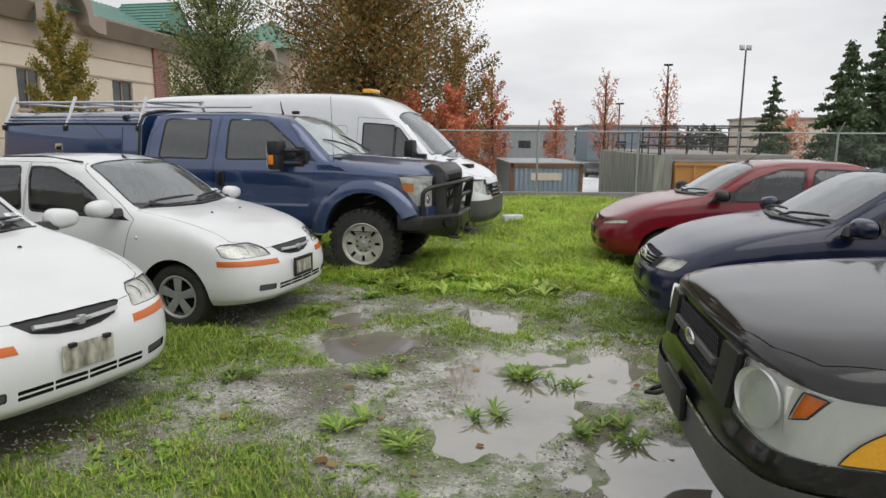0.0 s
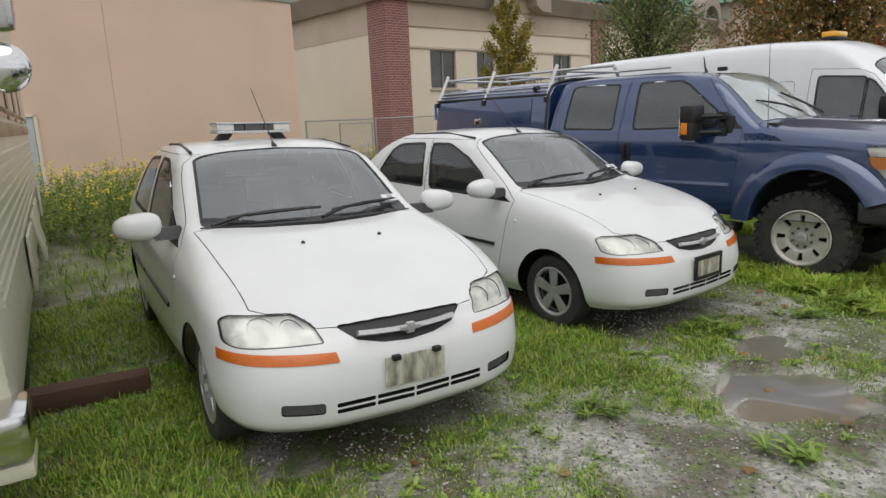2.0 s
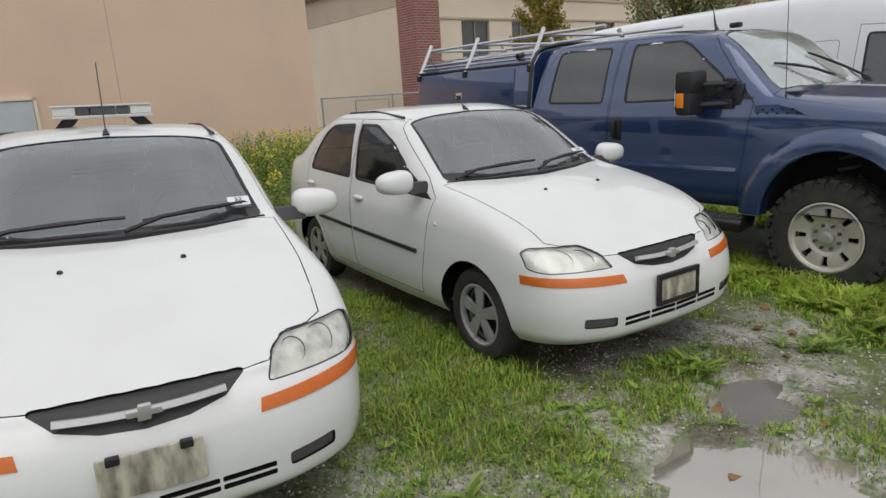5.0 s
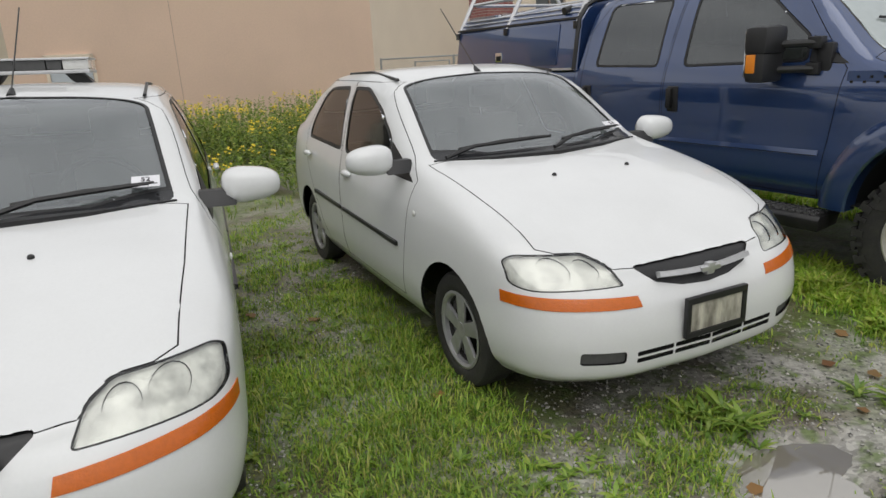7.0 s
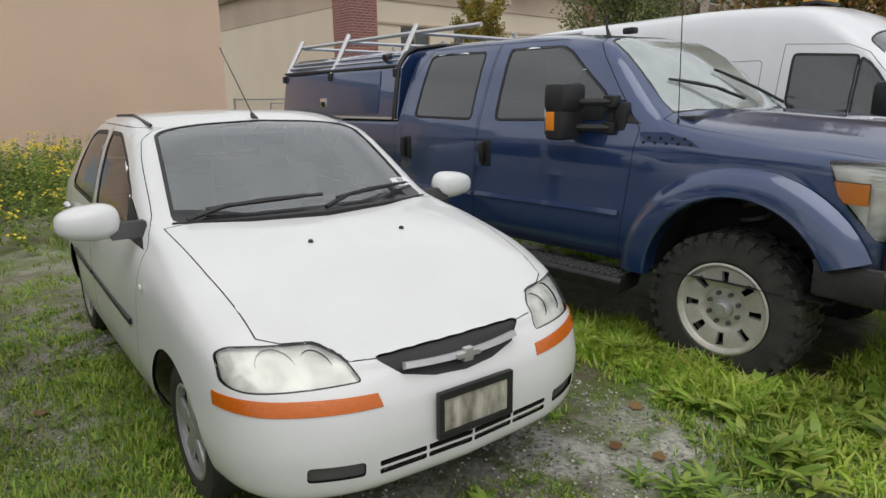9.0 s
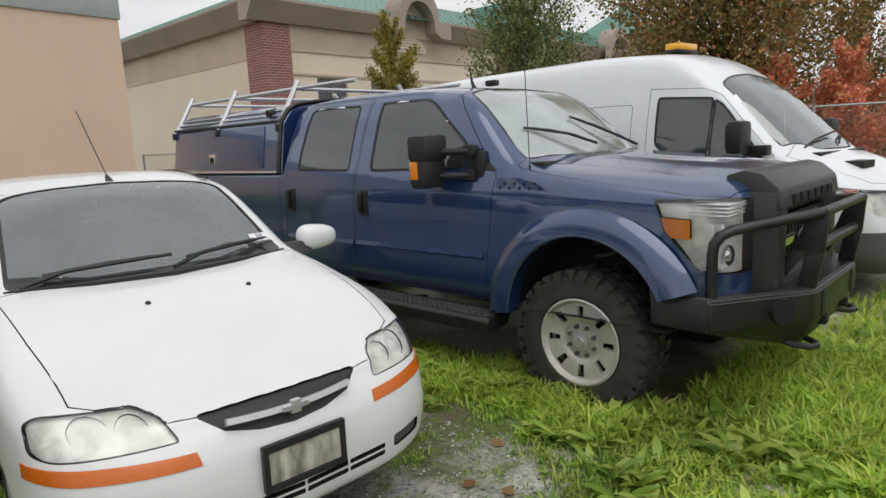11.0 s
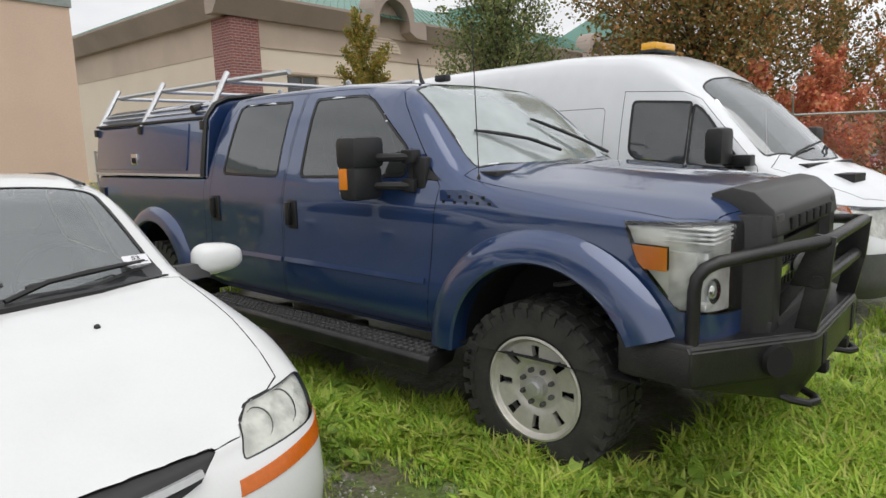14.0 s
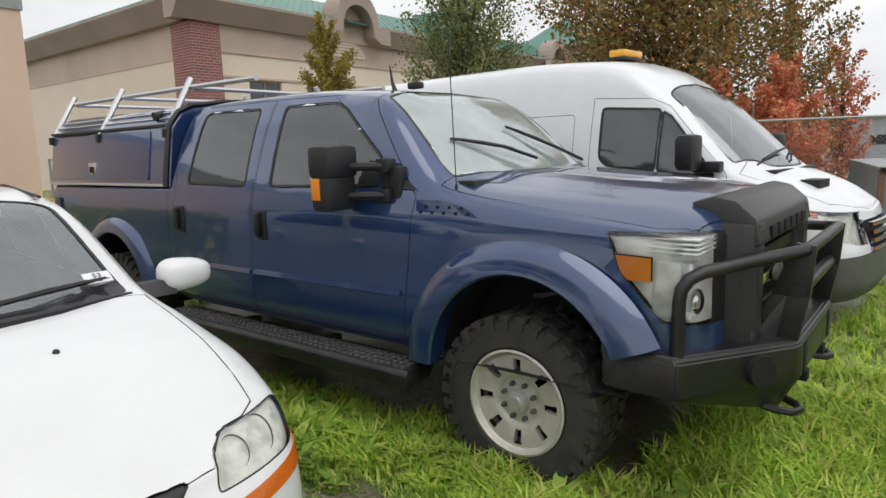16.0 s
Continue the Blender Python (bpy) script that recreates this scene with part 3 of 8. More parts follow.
        lens.normal_update()
        rim = bmesh.ops.inset_region(lens, faces=lens.faces[:], thickness=0.006, use_boundary=True)["faces"]
        seal = lift(lens, rim, keep=True)
        bmesh.ops.delete(lens, geom=rim, context="FACES")
        hl = part("headlight", lens, LENS, root, "clear plastic headlight lens")
        part("reflector", refl, REFLECTOR, hl)
        part("lamp_seal", seal, PLASTIC, hl)
        for bowl in bowls:
            part("bulb_bowl", bowl, REFLECTOR, hl)
        if face != "split":
            f = cut(bm, rounded([(s * y, z) for y, z in [(0.45, 0.35), (0.62, 0.36), (0.62, 0.42), (0.45, 0.41)]], 0.015), "x", lambda c, s=s: c.x > 0.4 and c.y * s > 0)
            part("bumper_vent", lift(bm, f, push=-0.012), INNER, root)
            continue
        f = cut(bm, [(s * y, z) for y, z in [(0.35, 0.558), (0.358, 0.60), (0.80, 0.625), (0.80, 0.578)]], "x", lambda c, s=s: c.x > 0.42 and c.y * s > 0)
        part("turn_signal", lift(bm, f, push=0.004, thick=0.01), AMBER, root, "orange turn signal strip")
        f = cut(bm, rounded([(s * y, z) for y, z in [(0.43, 0.338), (0.61, 0.348), (0.61, 0.402), (0.43, 0.39)]], 0.015), "x", lambda c, s=s: c.x > 0.4 and c.y * s > 0)
        part("fog_light_blank", lift(bm, f, push=-0.012), GREY_PLASTIC, root)
    if face == "split":
        f = cut(bm, [(-0.32, 0.685), (-0.25, 0.632), (-0.13, 0.604), (0, 0.596), (0.13, 0.604), (0.25, 0.632), (0.32, 0.685), (0.31, 0.693), (-0.31, 0.693)], "x", lambda c: c.x > 0.5)
        gr = part("grille", lift(bm, f, push=-0.008), PLASTIC, root)
        bar = bmesh.new()
        ribbon(bar, [(0.752 - 0.30 * y * y, y, 0.655 + 0.16 * y * y) for y in np.linspace(-0.25, 0.25, 13)], 0.013, 0.014, (1, 0, 0.4))
        part("grille_bar", bar, ALUMINIUM, gr)
        em = bmesh.new()
        prism(em, [(-0.05, 0.647), (-0.018, 0.647), (-0.022, 0.632), (0.018, 0.632), (0.02, 0.647), (0.055, 0.647), (0.05, 0.667), (0.02, 0.667), (0.022, 0.680), (-0.016, 0.680), (-0.018, 0.667), (-0.053, 0.667)], "x", 0.75, 0.775, bevel=0.003)
        part("badge", em, ALUMINIUM, gr)
    else:
        hw, z0, z1 = (0.30, 0.635, 0.675) if face == "slot" else (0.33, 0.585, 0.70)
        f = cut(bm, rounded([(-hw, z0), (hw, z0), (hw, z1), (-hw, z1)], 0.02), "x", lambda c: c.x > 0.5)
        gr = part("grille", lift(bm, f, push=-0.015), INNER, root)
        for z in ((0.655,) if face == "slot" else (0.60, 0.625, 0.65, 0.675)):
            rb2 = bmesh.new()
            ribbon(rb2, [(0.80 - 0.7 * (z - 0.55) - 0.3 * y * y, y, z) for y in np.linspace(-hw + 0.02, hw - 0.02, 9)], 0.007, 0.01, (1, 0, 0.3))
            part("grille_bar", rb2, CHROME if face == "slats" else paint, gr)
        bd = bmesh.new()
        lathe(bd, [(0.0, 0.012), (0.045, 0.012), (0.05, 0.0)], 20)
        b3 = part("badge", bd, CHROME, gr)
        b3.matrix_local = pose(0.735, 0, 0.65, 0, 0, -90)
        part("plate_mount", boxes((0.785, 0.80, -0.16, 0.16, 0.43, 0.54), bevel=0.004), PLASTIC, root)
    for z0 in (0.328, 0.358):
        for y0, y1 in ((-0.38, -0.20), (-0.19, -0.005), (0.005, 0.19), (0.20, 0.38)):
            f = cut(bm, rounded([(y0, z0), (y1, z0), (y1, z0 + 0.02), (y0, z0 + 0.02)], 0.006), "x", lambda c: c.x > 0.5)
            part("bumper_slot", lift(bm, f, push=-0.025), INNER, root)
    inner_shell(bm, root)
    hood = [(0.702, 0), (0.69, 0.22), (0.655, 0.41), (0.46, 0.655), (0.1, 0.685), (-0.42, 0.702)]
    hood = hood + [(x, -y) for x, y in hood[:0:-1]]
    side = [("front_door", [(-0.56, 0.30), (-0.40, 0.95), (-1.10, 1.415), (-1.63, 1.425), (-1.535, 0.30)]), ("rear_door", [(-1.545, 0.30), (-1.64, 1.425), (-2.25, 1.425), (-2.53, 1.10), (-2.53, 0.85), (-2.11, 0.45), (-1.98, 0.30)])]
    pl = [("hood", hood, "z", lambda c: c.z > 0.645 and c.x > -0.5)]
    for nm, poly in side:
        for s in (1, -1):
            pl.append((nm, poly, "y", lambda c, s=s: c.y * s > 0.5))
    made = panel_lines(bm, root, pl, paint)
    part("body", bm, paint, root)
    cowl = bmesh.new()
    prism(cowl, [(-0.27, 0), (-0.33, 0.35), (-0.44, 0.66), (-0.52, 0.60), (-0.42, 0.3), (-0.38, 0), (-0.42, -0.3), (-0.52, -0.60), (-0.44, -0.66), (-0.33, -0.35)], "z", 0.99, 1.034)
    part("cowl_panel", cowl, PLASTIC, root)
    for s in (1, -1):
        if face != "split":
            sedan_mirror(root, -0.60, s * 0.86, 1.05, s, PLASTIC if face == "slot" else paint, 0.74)
            continue
        strip = bmesh.new()
        ribbon(strip, [(x, s * 0.848, 0.59 + 0.026 * (-x - 0.57)) for x in (-0.58, -1.0, -1.52)], 0.014, 0.006, (0, s, 0))
        part("side_moulding", strip, PLASTIC, made[1 if s > 0 else 2])
        strip = bmesh.new()
        ribbon(strip, [(x, s * 0.848, 0.59 + 0.026 * (-x - 0.57)) for x in (-1.56, -1.9, -2.20)], 0.014, 0.006, (0, s, 0))
        part("side_moulding", strip, PLASTIC, made[3 if s > 0 else 4])
        for k, x in ((1, -1.42), (3, -2.36)):
            hd = bmesh.new()
            q = bmesh.ops.create_uvsphere(hd, u_segments=14, v_segments=8, radius=1)["verts"]
            for v in q:
                v.co = Vector((x + v.co.x * 0.075, s * 0.838 + v.co.y * 0.022, 0.86 + 0.04 * (x < -2) + v.co.z * 0.022))
            part("door_handle", hd, paint, made[k if s > 0 else k + 1])
        sedan_mirror(root, -0.60, s * 0.86, 1.05, s, paint, 0.74)
        rep = bmesh.new()
        q = bmesh.ops.create_uvsphere(rep, u_segments=12, v_segments=8, radius=0.016)["verts"]
        for v in q:
            v.co = Vector((-0.34 + v.co.x, s * 0.836 + v.co.y * 0.4, 0.80 + v.co.z))
        part("side_repeater", rep, CLEAR_WHITE, root)
        jet = bmesh.new()
        q = bmesh.ops.create_uvsphere(jet, u_segments=10, v_segments=6, radius=0.012)["verts"]
        for v in q:
            v.co += Vector((0.0, s * 0.225, 0.966))
        part("washer_jet", jet, PLASTIC, made[0])
        gut = bmesh.new()
        ribbon(gut, [(-1.12, s * 0.55, 1.43), (-1.58, s * 0.535, 1.477), (-2.08, s * 0.525, 1.468)], 0.008, 0.003, (0, s * 0.3, 1))
        part("roof_seam", gut, PLASTIC, root)
    wiper(root, [(-0.34, 0.02, 1.045), (-0.40, 0.18, 1.085), (-0.475, 0.50, 1.10)])
    wiper(root, [(-0.42, -0.60, 1.045), (-0.44, -0.42, 1.085), (-0.40, -0.06, 1.10)])
    dash = bmesh.new()
    box(dash, -0.85, -0.40, -0.68, 0.68, 0.70, 0.99, bevel=0.05)
    part("dashboard", dash, CABIN, root)
    sw = bmesh.new()
    ring = [(-0.92 + 0.06 * math.sin(a), 0.34 + 0.18 * math.cos(a), 1.0 + 0.17 * math.sin(a)) for a in np.linspace(0, 6.28319, 25)]
    tube(sw, ring, 0.014, 6)
    tube(sw, [(-0.92, 0.17, 1.0), (-0.92, 0.51, 1.0)], 0.018, 6)
    part("steering_wheel", sw, PLASTIC, root)
    seats(root, (-1.35, -2.1), 0.52, 0.34)
    fl = bmesh.new()
    box(fl, -3.3, 0.6, -0.60, 0.60, 0.22, 0.42)
    box(fl, -0.45, 0.5, -0.60, 0.60, 0.40, 0.62)
    box(fl, -3.3, -2.2, -0.62, 0.62, 0.40, 0.95)
    part("floor_pan", fl, INNER, root)
    vm = bmesh.new()
    box(vm, -1.02, -0.99, -0.11, 0.11, 1.31, 1.37, bevel=0.01)
    part("rear_view_mirror", vm, PLASTIC, root)
    ant = bmesh.new()
    tube(ant, [(-1.13, 0, 1.44), (-1.17, 0, 1.475)], 0.022, 8, r_end=0.01)
    tube(ant, [(-1.16, 0, 1.47), (-1.62, 0, 1.86)], 0.0035, 5)
    part("aerial", ant, PLASTIC, root)
    for x in (0, -2.48):
        for s in (1, -1):
            wheel(root, x, s * 0.70, 0.283, 0.283, 0.175, 0.185, look_kind, s)
    return root


def number_card(root, digits, x, y, z, yaw=0):
    """A lot ticket lying inside the windscreen, with its number."""
    b = bmesh.new()
    box(b, -0.055, 0.055, -0.085, 0.085, -0.001, 0.001)
    card = part("lot_ticket", b, PAPER, root, "white paper ticket with printed number", smooth=False)
    card.matrix_local = pose(x, y, z, 0, 31, yaw) @ Matrix.Diagonal((0.62, 0.62, 1, 1))
    cu = bpy.data.curves.new("ticket_number", "FONT")
    cu.body, cu.size, cu.align_x, cu.align_y, cu.extrude = digits, 0.06, "CENTER", "CENTER", 0.0005
    tmp = new("ticket_number_curve", cu)
    dg = bpy.context.evaluated_depsgraph_get()
    me = bpy.data.meshes.new_from_object(tmp.evaluated_get(dg))
    bpy.data.objects.remove(tmp)
    me.materials.append(INK) if not me.materials else None
    me.materials[0] = INK
    tx = new("ticket_number", me)
    tx.parent = card
    tx.matrix_local = pose(-0.015, 0, 0.003, 0, 0, -90) @ pose(0, 0, 0, 0, 0, 180)
    bars = bmesh.new()
    box(bars, 0.025, 0.032, -0.07, 0.07, 0.001, 0.0025)
    box(bars, 0.038, 0.043, -0.07, 0.02, 0.001, 0.0025)
    part("ticket_print", bars, INK, card, smooth=False)


def front_plate(root, framed):
    b = bmesh.new()
    box(b, 0.803, 0.813, -0.155, 0.155, 0.41, 0.55, bevel=0.003)
    if framed:
        fr = boxes((0.80, 0.822, -0.168, 0.168, 0.54, 0.568), (0.80, 0.822, -0.168, 0.168, 0.395, 0.419), (0.80, 0.822, -0.168, -0.146, 0.415, 0.545), (0.80, 0.822, 0.146, 0.168, 0.415, 0.545), bevel=0.003)
        f = part("plate_frame", fr, PLASTIC, root, "black plastic number plate frame")
        part("number_plate", b, DIRTY_PLATE, f, "blank mildewed number plate")
    else:
        p = part("plate_mount", b, DIRTY_PLATE, root, "bare stained plate mount without a plate")
        for y0 in (-0.125, 0.085):
            part("plate_clip", boxes((0.808, 0.835, y0, y0 + 0.04, 0.535, 0.56), bevel=0.005), PLASTIC, p)
    return b


SEDAN_A = pose(-2.66, 3.615, 0.03, -1.4, 0, -21.7)
SEDAN_B = pose(-2.10, 6.203, 0.0, 0, 0, -15.7)
car_a = sedan("small_sedan", WHITE, "cover")
car_a.matrix_world = SEDAN_A
tagged(car_a, "white wet compact sedan with a warning light bar on its roof", "car", "white sedans parked on grass")
front_plate(car_a, False)
number_card(car_a, "52", -0.50, 0.55, 1.108)
car_b = sedan("small_sedan", WHITE, "alloy")
car_b.matrix_world = SEDAN_B
tagged(car_b, "white wet compact sedan with a black plate frame and alloy wheels", "car", "white sedans parked on grass")
front_plate(car_b, True)
number_card(car_b, "53", -0.50, 0.55, 1.108)

# light bar on the first sedan's roof
bar = new("warning_light_bar")
tagged(bar, "clear-lensed emergency light bar mounted on a white car roof", "light bar")
bb = boxes((-0.13, 0.13, -0.315, 0.315, 0.075, 0.095), bevel=0.006)
base = part("base_rail", bb, ALUMINIUM, bar)
for y0, y1, m in ((-0.31, -0.17, CLEAR_WHITE), (0.17, 0.31, CLEAR_WHITE), (-0.165, -0.085, GREY_PLASTIC), (0.085, 0.165, GREY_PLASTIC), (-0.08, 0.08, GREY_PLASTIC)):
    part("light_module", boxes((-0.12, 0.12, y0, y1, 0.095, 0.15), bevel=0.008), m, bar)
part("top_cover", boxes((-0.135, 0.135, -0.32, 0.32, 0.150, 0.163), bevel=0.006), ALUMINIUM, bar)
for s in (1, -1):
    ft = bmesh.new()
    prism(ft, [(s * 0.16, 0.075), (s * 0.26, 0.075), (s * 0.33, 0.0), (s * 0.29, -0.02), (s * 0.20, 0.03)], "x", -0.05, 0.05, bevel=0.004)
    part("mounting_foot", ft, PLASTIC, bar)
bar.matrix_world = SEDAN_A @ pose(-1.72, 0, 1.470) @ Matrix.Diagonal((1, 0.86, 0.9, 1))


# ---- pickup truck ----
def arch_lip(x, z, r0, r1, y_in, y_out, s, flat=1.0, a0=0.10, a1=1.02, n=26, flat_out=1.0):
    """A flared rim round a wheel opening."""
    bm2 = bmesh.new()
    rows = []
    for i in range(n + 1):
        a = math.pi * (a0 + (a1 - a0) * i / n)
        ca, sa = math.cos(a), math.sin(a)
        sec = ((r0, y_in - 0.06), (r0, y_out - 0.012), (r0 + 0.012, y_out), (r0 + (r1 - r0) * 0.45, y_out - 0.004), (r0 + (r1 - r0) * 0.8, y_in + (y_out - y_in) * 0.55), (r1, y_in - 0.012))
        rows.append([bm2.verts.new((x + q[0] * ca, s * q[1], z + q[0] * sa * (flat + (flat_out - flat) * min(1, max(0, (q[0] - r0) / (r1 - r0)))))) for q in sec])
    for a, b3 in zip(rows, rows[1:]):
        for k in range(5):
            bm2.faces.new((a[k], a[k + 1], b3[k + 1], b3[k]))
    bmesh.ops.recalc_face_normals(bm2, faces=bm2.faces[:])
    return bm2


def pickup():
    root = new("pickup_truck")
    xs = [0.90, 0.88, 0.81, 0.68, 0.42, 0.0, -0.45, -1.05, -1.9, -2.65, -3.0, -3.07, -4.2, -5.18, -5.2]
    ws = [0, 0.60, 0.85, 0.93, 0.96, 0.98, 0.985, 0.99, 0.99, 0.99, 0.985, 0.985, 0.985, 0.97, 0]
    low = [(0.60, 0.56, 0.60, 0.06, 0.05, 0.0), (0.72, 0.66, 0.70, 0.01, 0.0, 0.0), (0.88, 0.84, 0.88, 0.0, 0.0, 0.0), (1.02, 1.0, 1.04, 0.008, 0.0, 0.0), (1.14, 1.24, 1.24, 0.006, 0.0, 0.0)]
    bz = [1.24, 1.245, 1.25, 1.265, 1.285, 1.32, 1.37, 1.385, 1.39, 1.395, 1.40, 1.39, 1.39, 1.39, 1.39]
    bi = [0, 0.02, 0.02, 0.02, 0.025, 0.03, 0.035, 0.03, 0.03, 0.03, 0.03, 0.03, 0.03, 0.03, 0]
    belt = [(0, i, z) for i, z in zip(bi, bz)]
    ridge = [(0.87, 0, 1.26), (0.86, 0.54, 1.28), (0.79, 0.80, 1.28), (0.66, 0.855, 1.29), (0.42, 0.875, 1.315), (0.0, 0.88, 1.37), (-0.43, 0.875, 1.44), (-1.10, 0.71, 1.955), (-1.9, 0.685, 2.02), (-2.65, 0.685, 2.02), (-2.97, 0.71, 1.98), (-3.06, 0.93, 1.42), (-4.2, 0.93, 1.41), (-5.15, 0.92, 1.41), (-5.18, 0, 1.41)]
    centre = [(0.86, 1.28), (0.85, 1.31), (0.79, 1.365), (0.66, 1.40), (0.40, 1.43), (0, 1.465), (-0.33, 1.49), (-1.02, 2.0), (-1.9, 2.07), (-2.65, 2.065), (-2.97, 2.02), (-3.06, 1.42), (-4.2, 1.41), (-5.15, 1.41), (-5.18, 1.41)]
    bm = skin(body_curves(xs, ws, low, belt, ridge, centre, crown=0.66))
    for x, r in ((0.045, 0.53), (-3.95, 0.50)):
        for s in (1, -1):
            f = cut(bm, arch_poly(x, 0.53, r, low=0.3, flat=1.01), "y", lambda c, s=s: c.y * s > 0.3)
            bmesh.ops.delete(bm, geom=f, context="FACES")
    screen = [(-0.36, 0), (-0.385, 0.4), (-0.47, 0.79), (-1.05, 0.655), (-1.08, 0.35), (-1.09, 0)]
    screen = screen + [(x, -y) for x, y in screen[-2:0:-1]]
    glass_set(bm, root, [("windscreen", screen, lambda c: c.z > 1.35 and c.x > -1.2)],
              [("front_side_window", [(-1.845, 1.43), (-0.86, 1.448), (-0.875, 1.60), (-1.29, 1.915), (-1.39, 1.945), (-1.87, 1.952)]), ("rear_side_window", [(-2.82, 1.445), (-2.10, 1.432), (-2.125, 1.952), (-2.74, 1.96), (-2.80, 1.93)])], DARK_GLASS, PALE_SCREEN, rubber=0.016)
    for s in (1, -1):
        f = cut(bm, [(-0.60, 1.43), (-0.845, 1.445), (-0.86, 1.60)], "y", lambda c, s=s: c.y * s > 0.35)
        part("mirror_sail", lift(bm, f, push=0.003), PLASTIC, root)
        f = cut(bm, [(0.46, 1.275), (0.52, 1.10), (0.70, 0.90), (1.0, 0.86), (1.0, 1.275)], "y", lambda c, s=s: c.y * s > 0.5 and c.x > 0.3)
        f = cut(bm, [(s * 0.60, 0.88), (s * 1.1, 0.86), (s * 1.1, 1.30), (s * 0.60, 1.262)], "x", lambda c, s=s: c.y * s > 0.5, among=f)
        lens = lift(bm, f)
        refl = lens.copy()
        refl.normal_update()
        for v in refl.verts:
            v.co -= v.normal * 0.05
        am = lift(refl, cut(refl, [(0.40, 1.178), (0.64, 1.165), (0.64, 1.062), (0.40, 1.075)], "y", lambda c, s=s: c.y * s > 0.5), push=0.035)
        hl = part("headlight", lens, LENS, root, "large clear headlight with chrome inside")
        part("reflector", refl, HOUSING, hl)
        part("turn_signal", am, AMBER_BRIGHT, hl)
        part("chrome_bezel", boxes((0.64, 0.80, *sorted((s * 0.64, s * 0.87)), 1.10, 1.15), (0.645, 0.80, *sorted((s * 0.64, s * 0.87)), 0.90, 0.93), (0.64, 0.76, *sorted((s * 0.84, s * 0.885)), 0.91, 1.15), bevel=0.012), HOUSING, hl)
        for k in range(4):
            part("lamp_rib", boxes((0.50, 0.83, *sorted((s * 0.63, s * 0.885)), 1.185 + 0.019 * k, 1.193 + 0.019 * k), bevel=0.002), HOUSING, hl)
        bowl = bmesh.new()
        q = bmesh.ops.create_uvsphere(bowl, u_segments=20, v_segments=10, radius=0.06)["verts"]
        for v in q:
            v.co = Vector((0.79 + v.co.x * 0.5, s * 0.77 + v.co.y, 0.97 + v.co.z))
        part("bulb_bowl", bowl, CHROME, hl)
    f = cut(bm, rounded([(-0.58, 0.80), (0.58, 0.80), (0.585, 1.235), (-0.585, 1.235)], 0.04), "x", lambda c: c.x > 0.6)
    gr = part("grille", lift(bm, f, push=-0.03), INNER, root)
    nose = bmesh.new()
    prism(nose, [(0.70, 1.375), (0.80, 1.405), (0.89, 1.385), (0.975, 1.31), (0.995, 1.20), (0.95, 1.165), (0.80, 1.20)], "y", -0.60, 0.60, bevel=0.02)
    for s in (1, -1):
        prism(nose, [(0.80, s * 0.66), (0.93, s * 0.64), (0.985, s * 0.58), (0.985, s * 0.47), (0.93, s * 0.43), (0.86, s * 0.43)], "z", 0.74, 1.29, bevel=0.015)
    prism(nose, [(0.86, 0.74), (0.985, 0.74), (0.985, 0.82), (0.94, 0.84), (0.86, 0.84)], "y", -0.60, 0.60, bevel=0.012)
    part("grille_surround", nose, MATT_BLACK, gr, "matt black grille shell")
    # Slots are solid near-black blocks; their shade is put in as colour.
    for k in range(6):
        part("nose_slot", boxes((0.985, 1.0, -0.40 + k * 0.14, -0.30 + k * 0.14, 1.205, 1.262), bevel=0.006), INNER, gr)
    for z in (0.86, 0.99, 1.11):
        part("grille_bar", boxes((0.90, 0.94, -0.50, 0.50, z - 0.032, z + 0.032), bevel=0.01), CHROME if z == 0.99 else POWDER, gr)
    for k in range(-7, 8):
        part("grille_slat", boxes((0.89, 0.91, k * 0.065 - 0.012, k * 0.065 + 0.012, 0.83, 1.16), bevel=0.004), PLASTIC, gr)
    badge = bmesh.new()
    q = bmesh.ops.create_uvsphere(badge, u_segments=20, v_segments=8, radius=1)["verts"]
    for v in q:
        v.co = Vector((0.95 + v.co.x * 0.015, v.co.y * 0.12, 0.99 + v.co.z * 0.05))
    part("badge", badge, GREY_PLASTIC, gr)
    inner_shell(bm, root, 0.016)
    hood = [(0.872, 0), (0.87, 0.45), (0.80, 0.80), (0.66, 0.875), (-0.48, 0.885)]
    hood = hood + [(x, -y) for x, y in hood[:0:-1]]
    fd = [(-0.70, 0.58), (-0.60, 1.40), (-1.10, 1.985), (-1.985, 2.0), (-2.03, 0.60)]
    rd = [(-2.045, 0.60), (-2.0, 2.0), (-2.80, 2.0), (-2.97, 1.75), (-3.0, 0.9), (-2.95, 0.60)]
    bed = [(-3.08, 0.50), (-3.08, 1.41), (-5.3, 1.41), (-5.3, 0.5)]
    pl = [("hood", hood, "z", lambda c: c.z > 1.23 and c.x > -0.6)]
    for nm, poly in (("front_door", fd), ("rear_door", rd), ("bed_side", bed)):
        for s in (1, -1):
            pl.append((nm, poly, "y", lambda c, s=s: c.y * s > 0.55))
    made = panel_lines(bm, root, pl, BLUE, gap=0.005)
    for v in made[0].data.vertices:
        k = min(1, max(0, (0.58 - abs(v.co.y)) / 0.16)) * min(1, max(0, (v.co.x + 0.48) / 0.3))
        v.co.z += 0.03 * k * k * (3 - 2 * k)
    part("body", bm, BLUE, root)
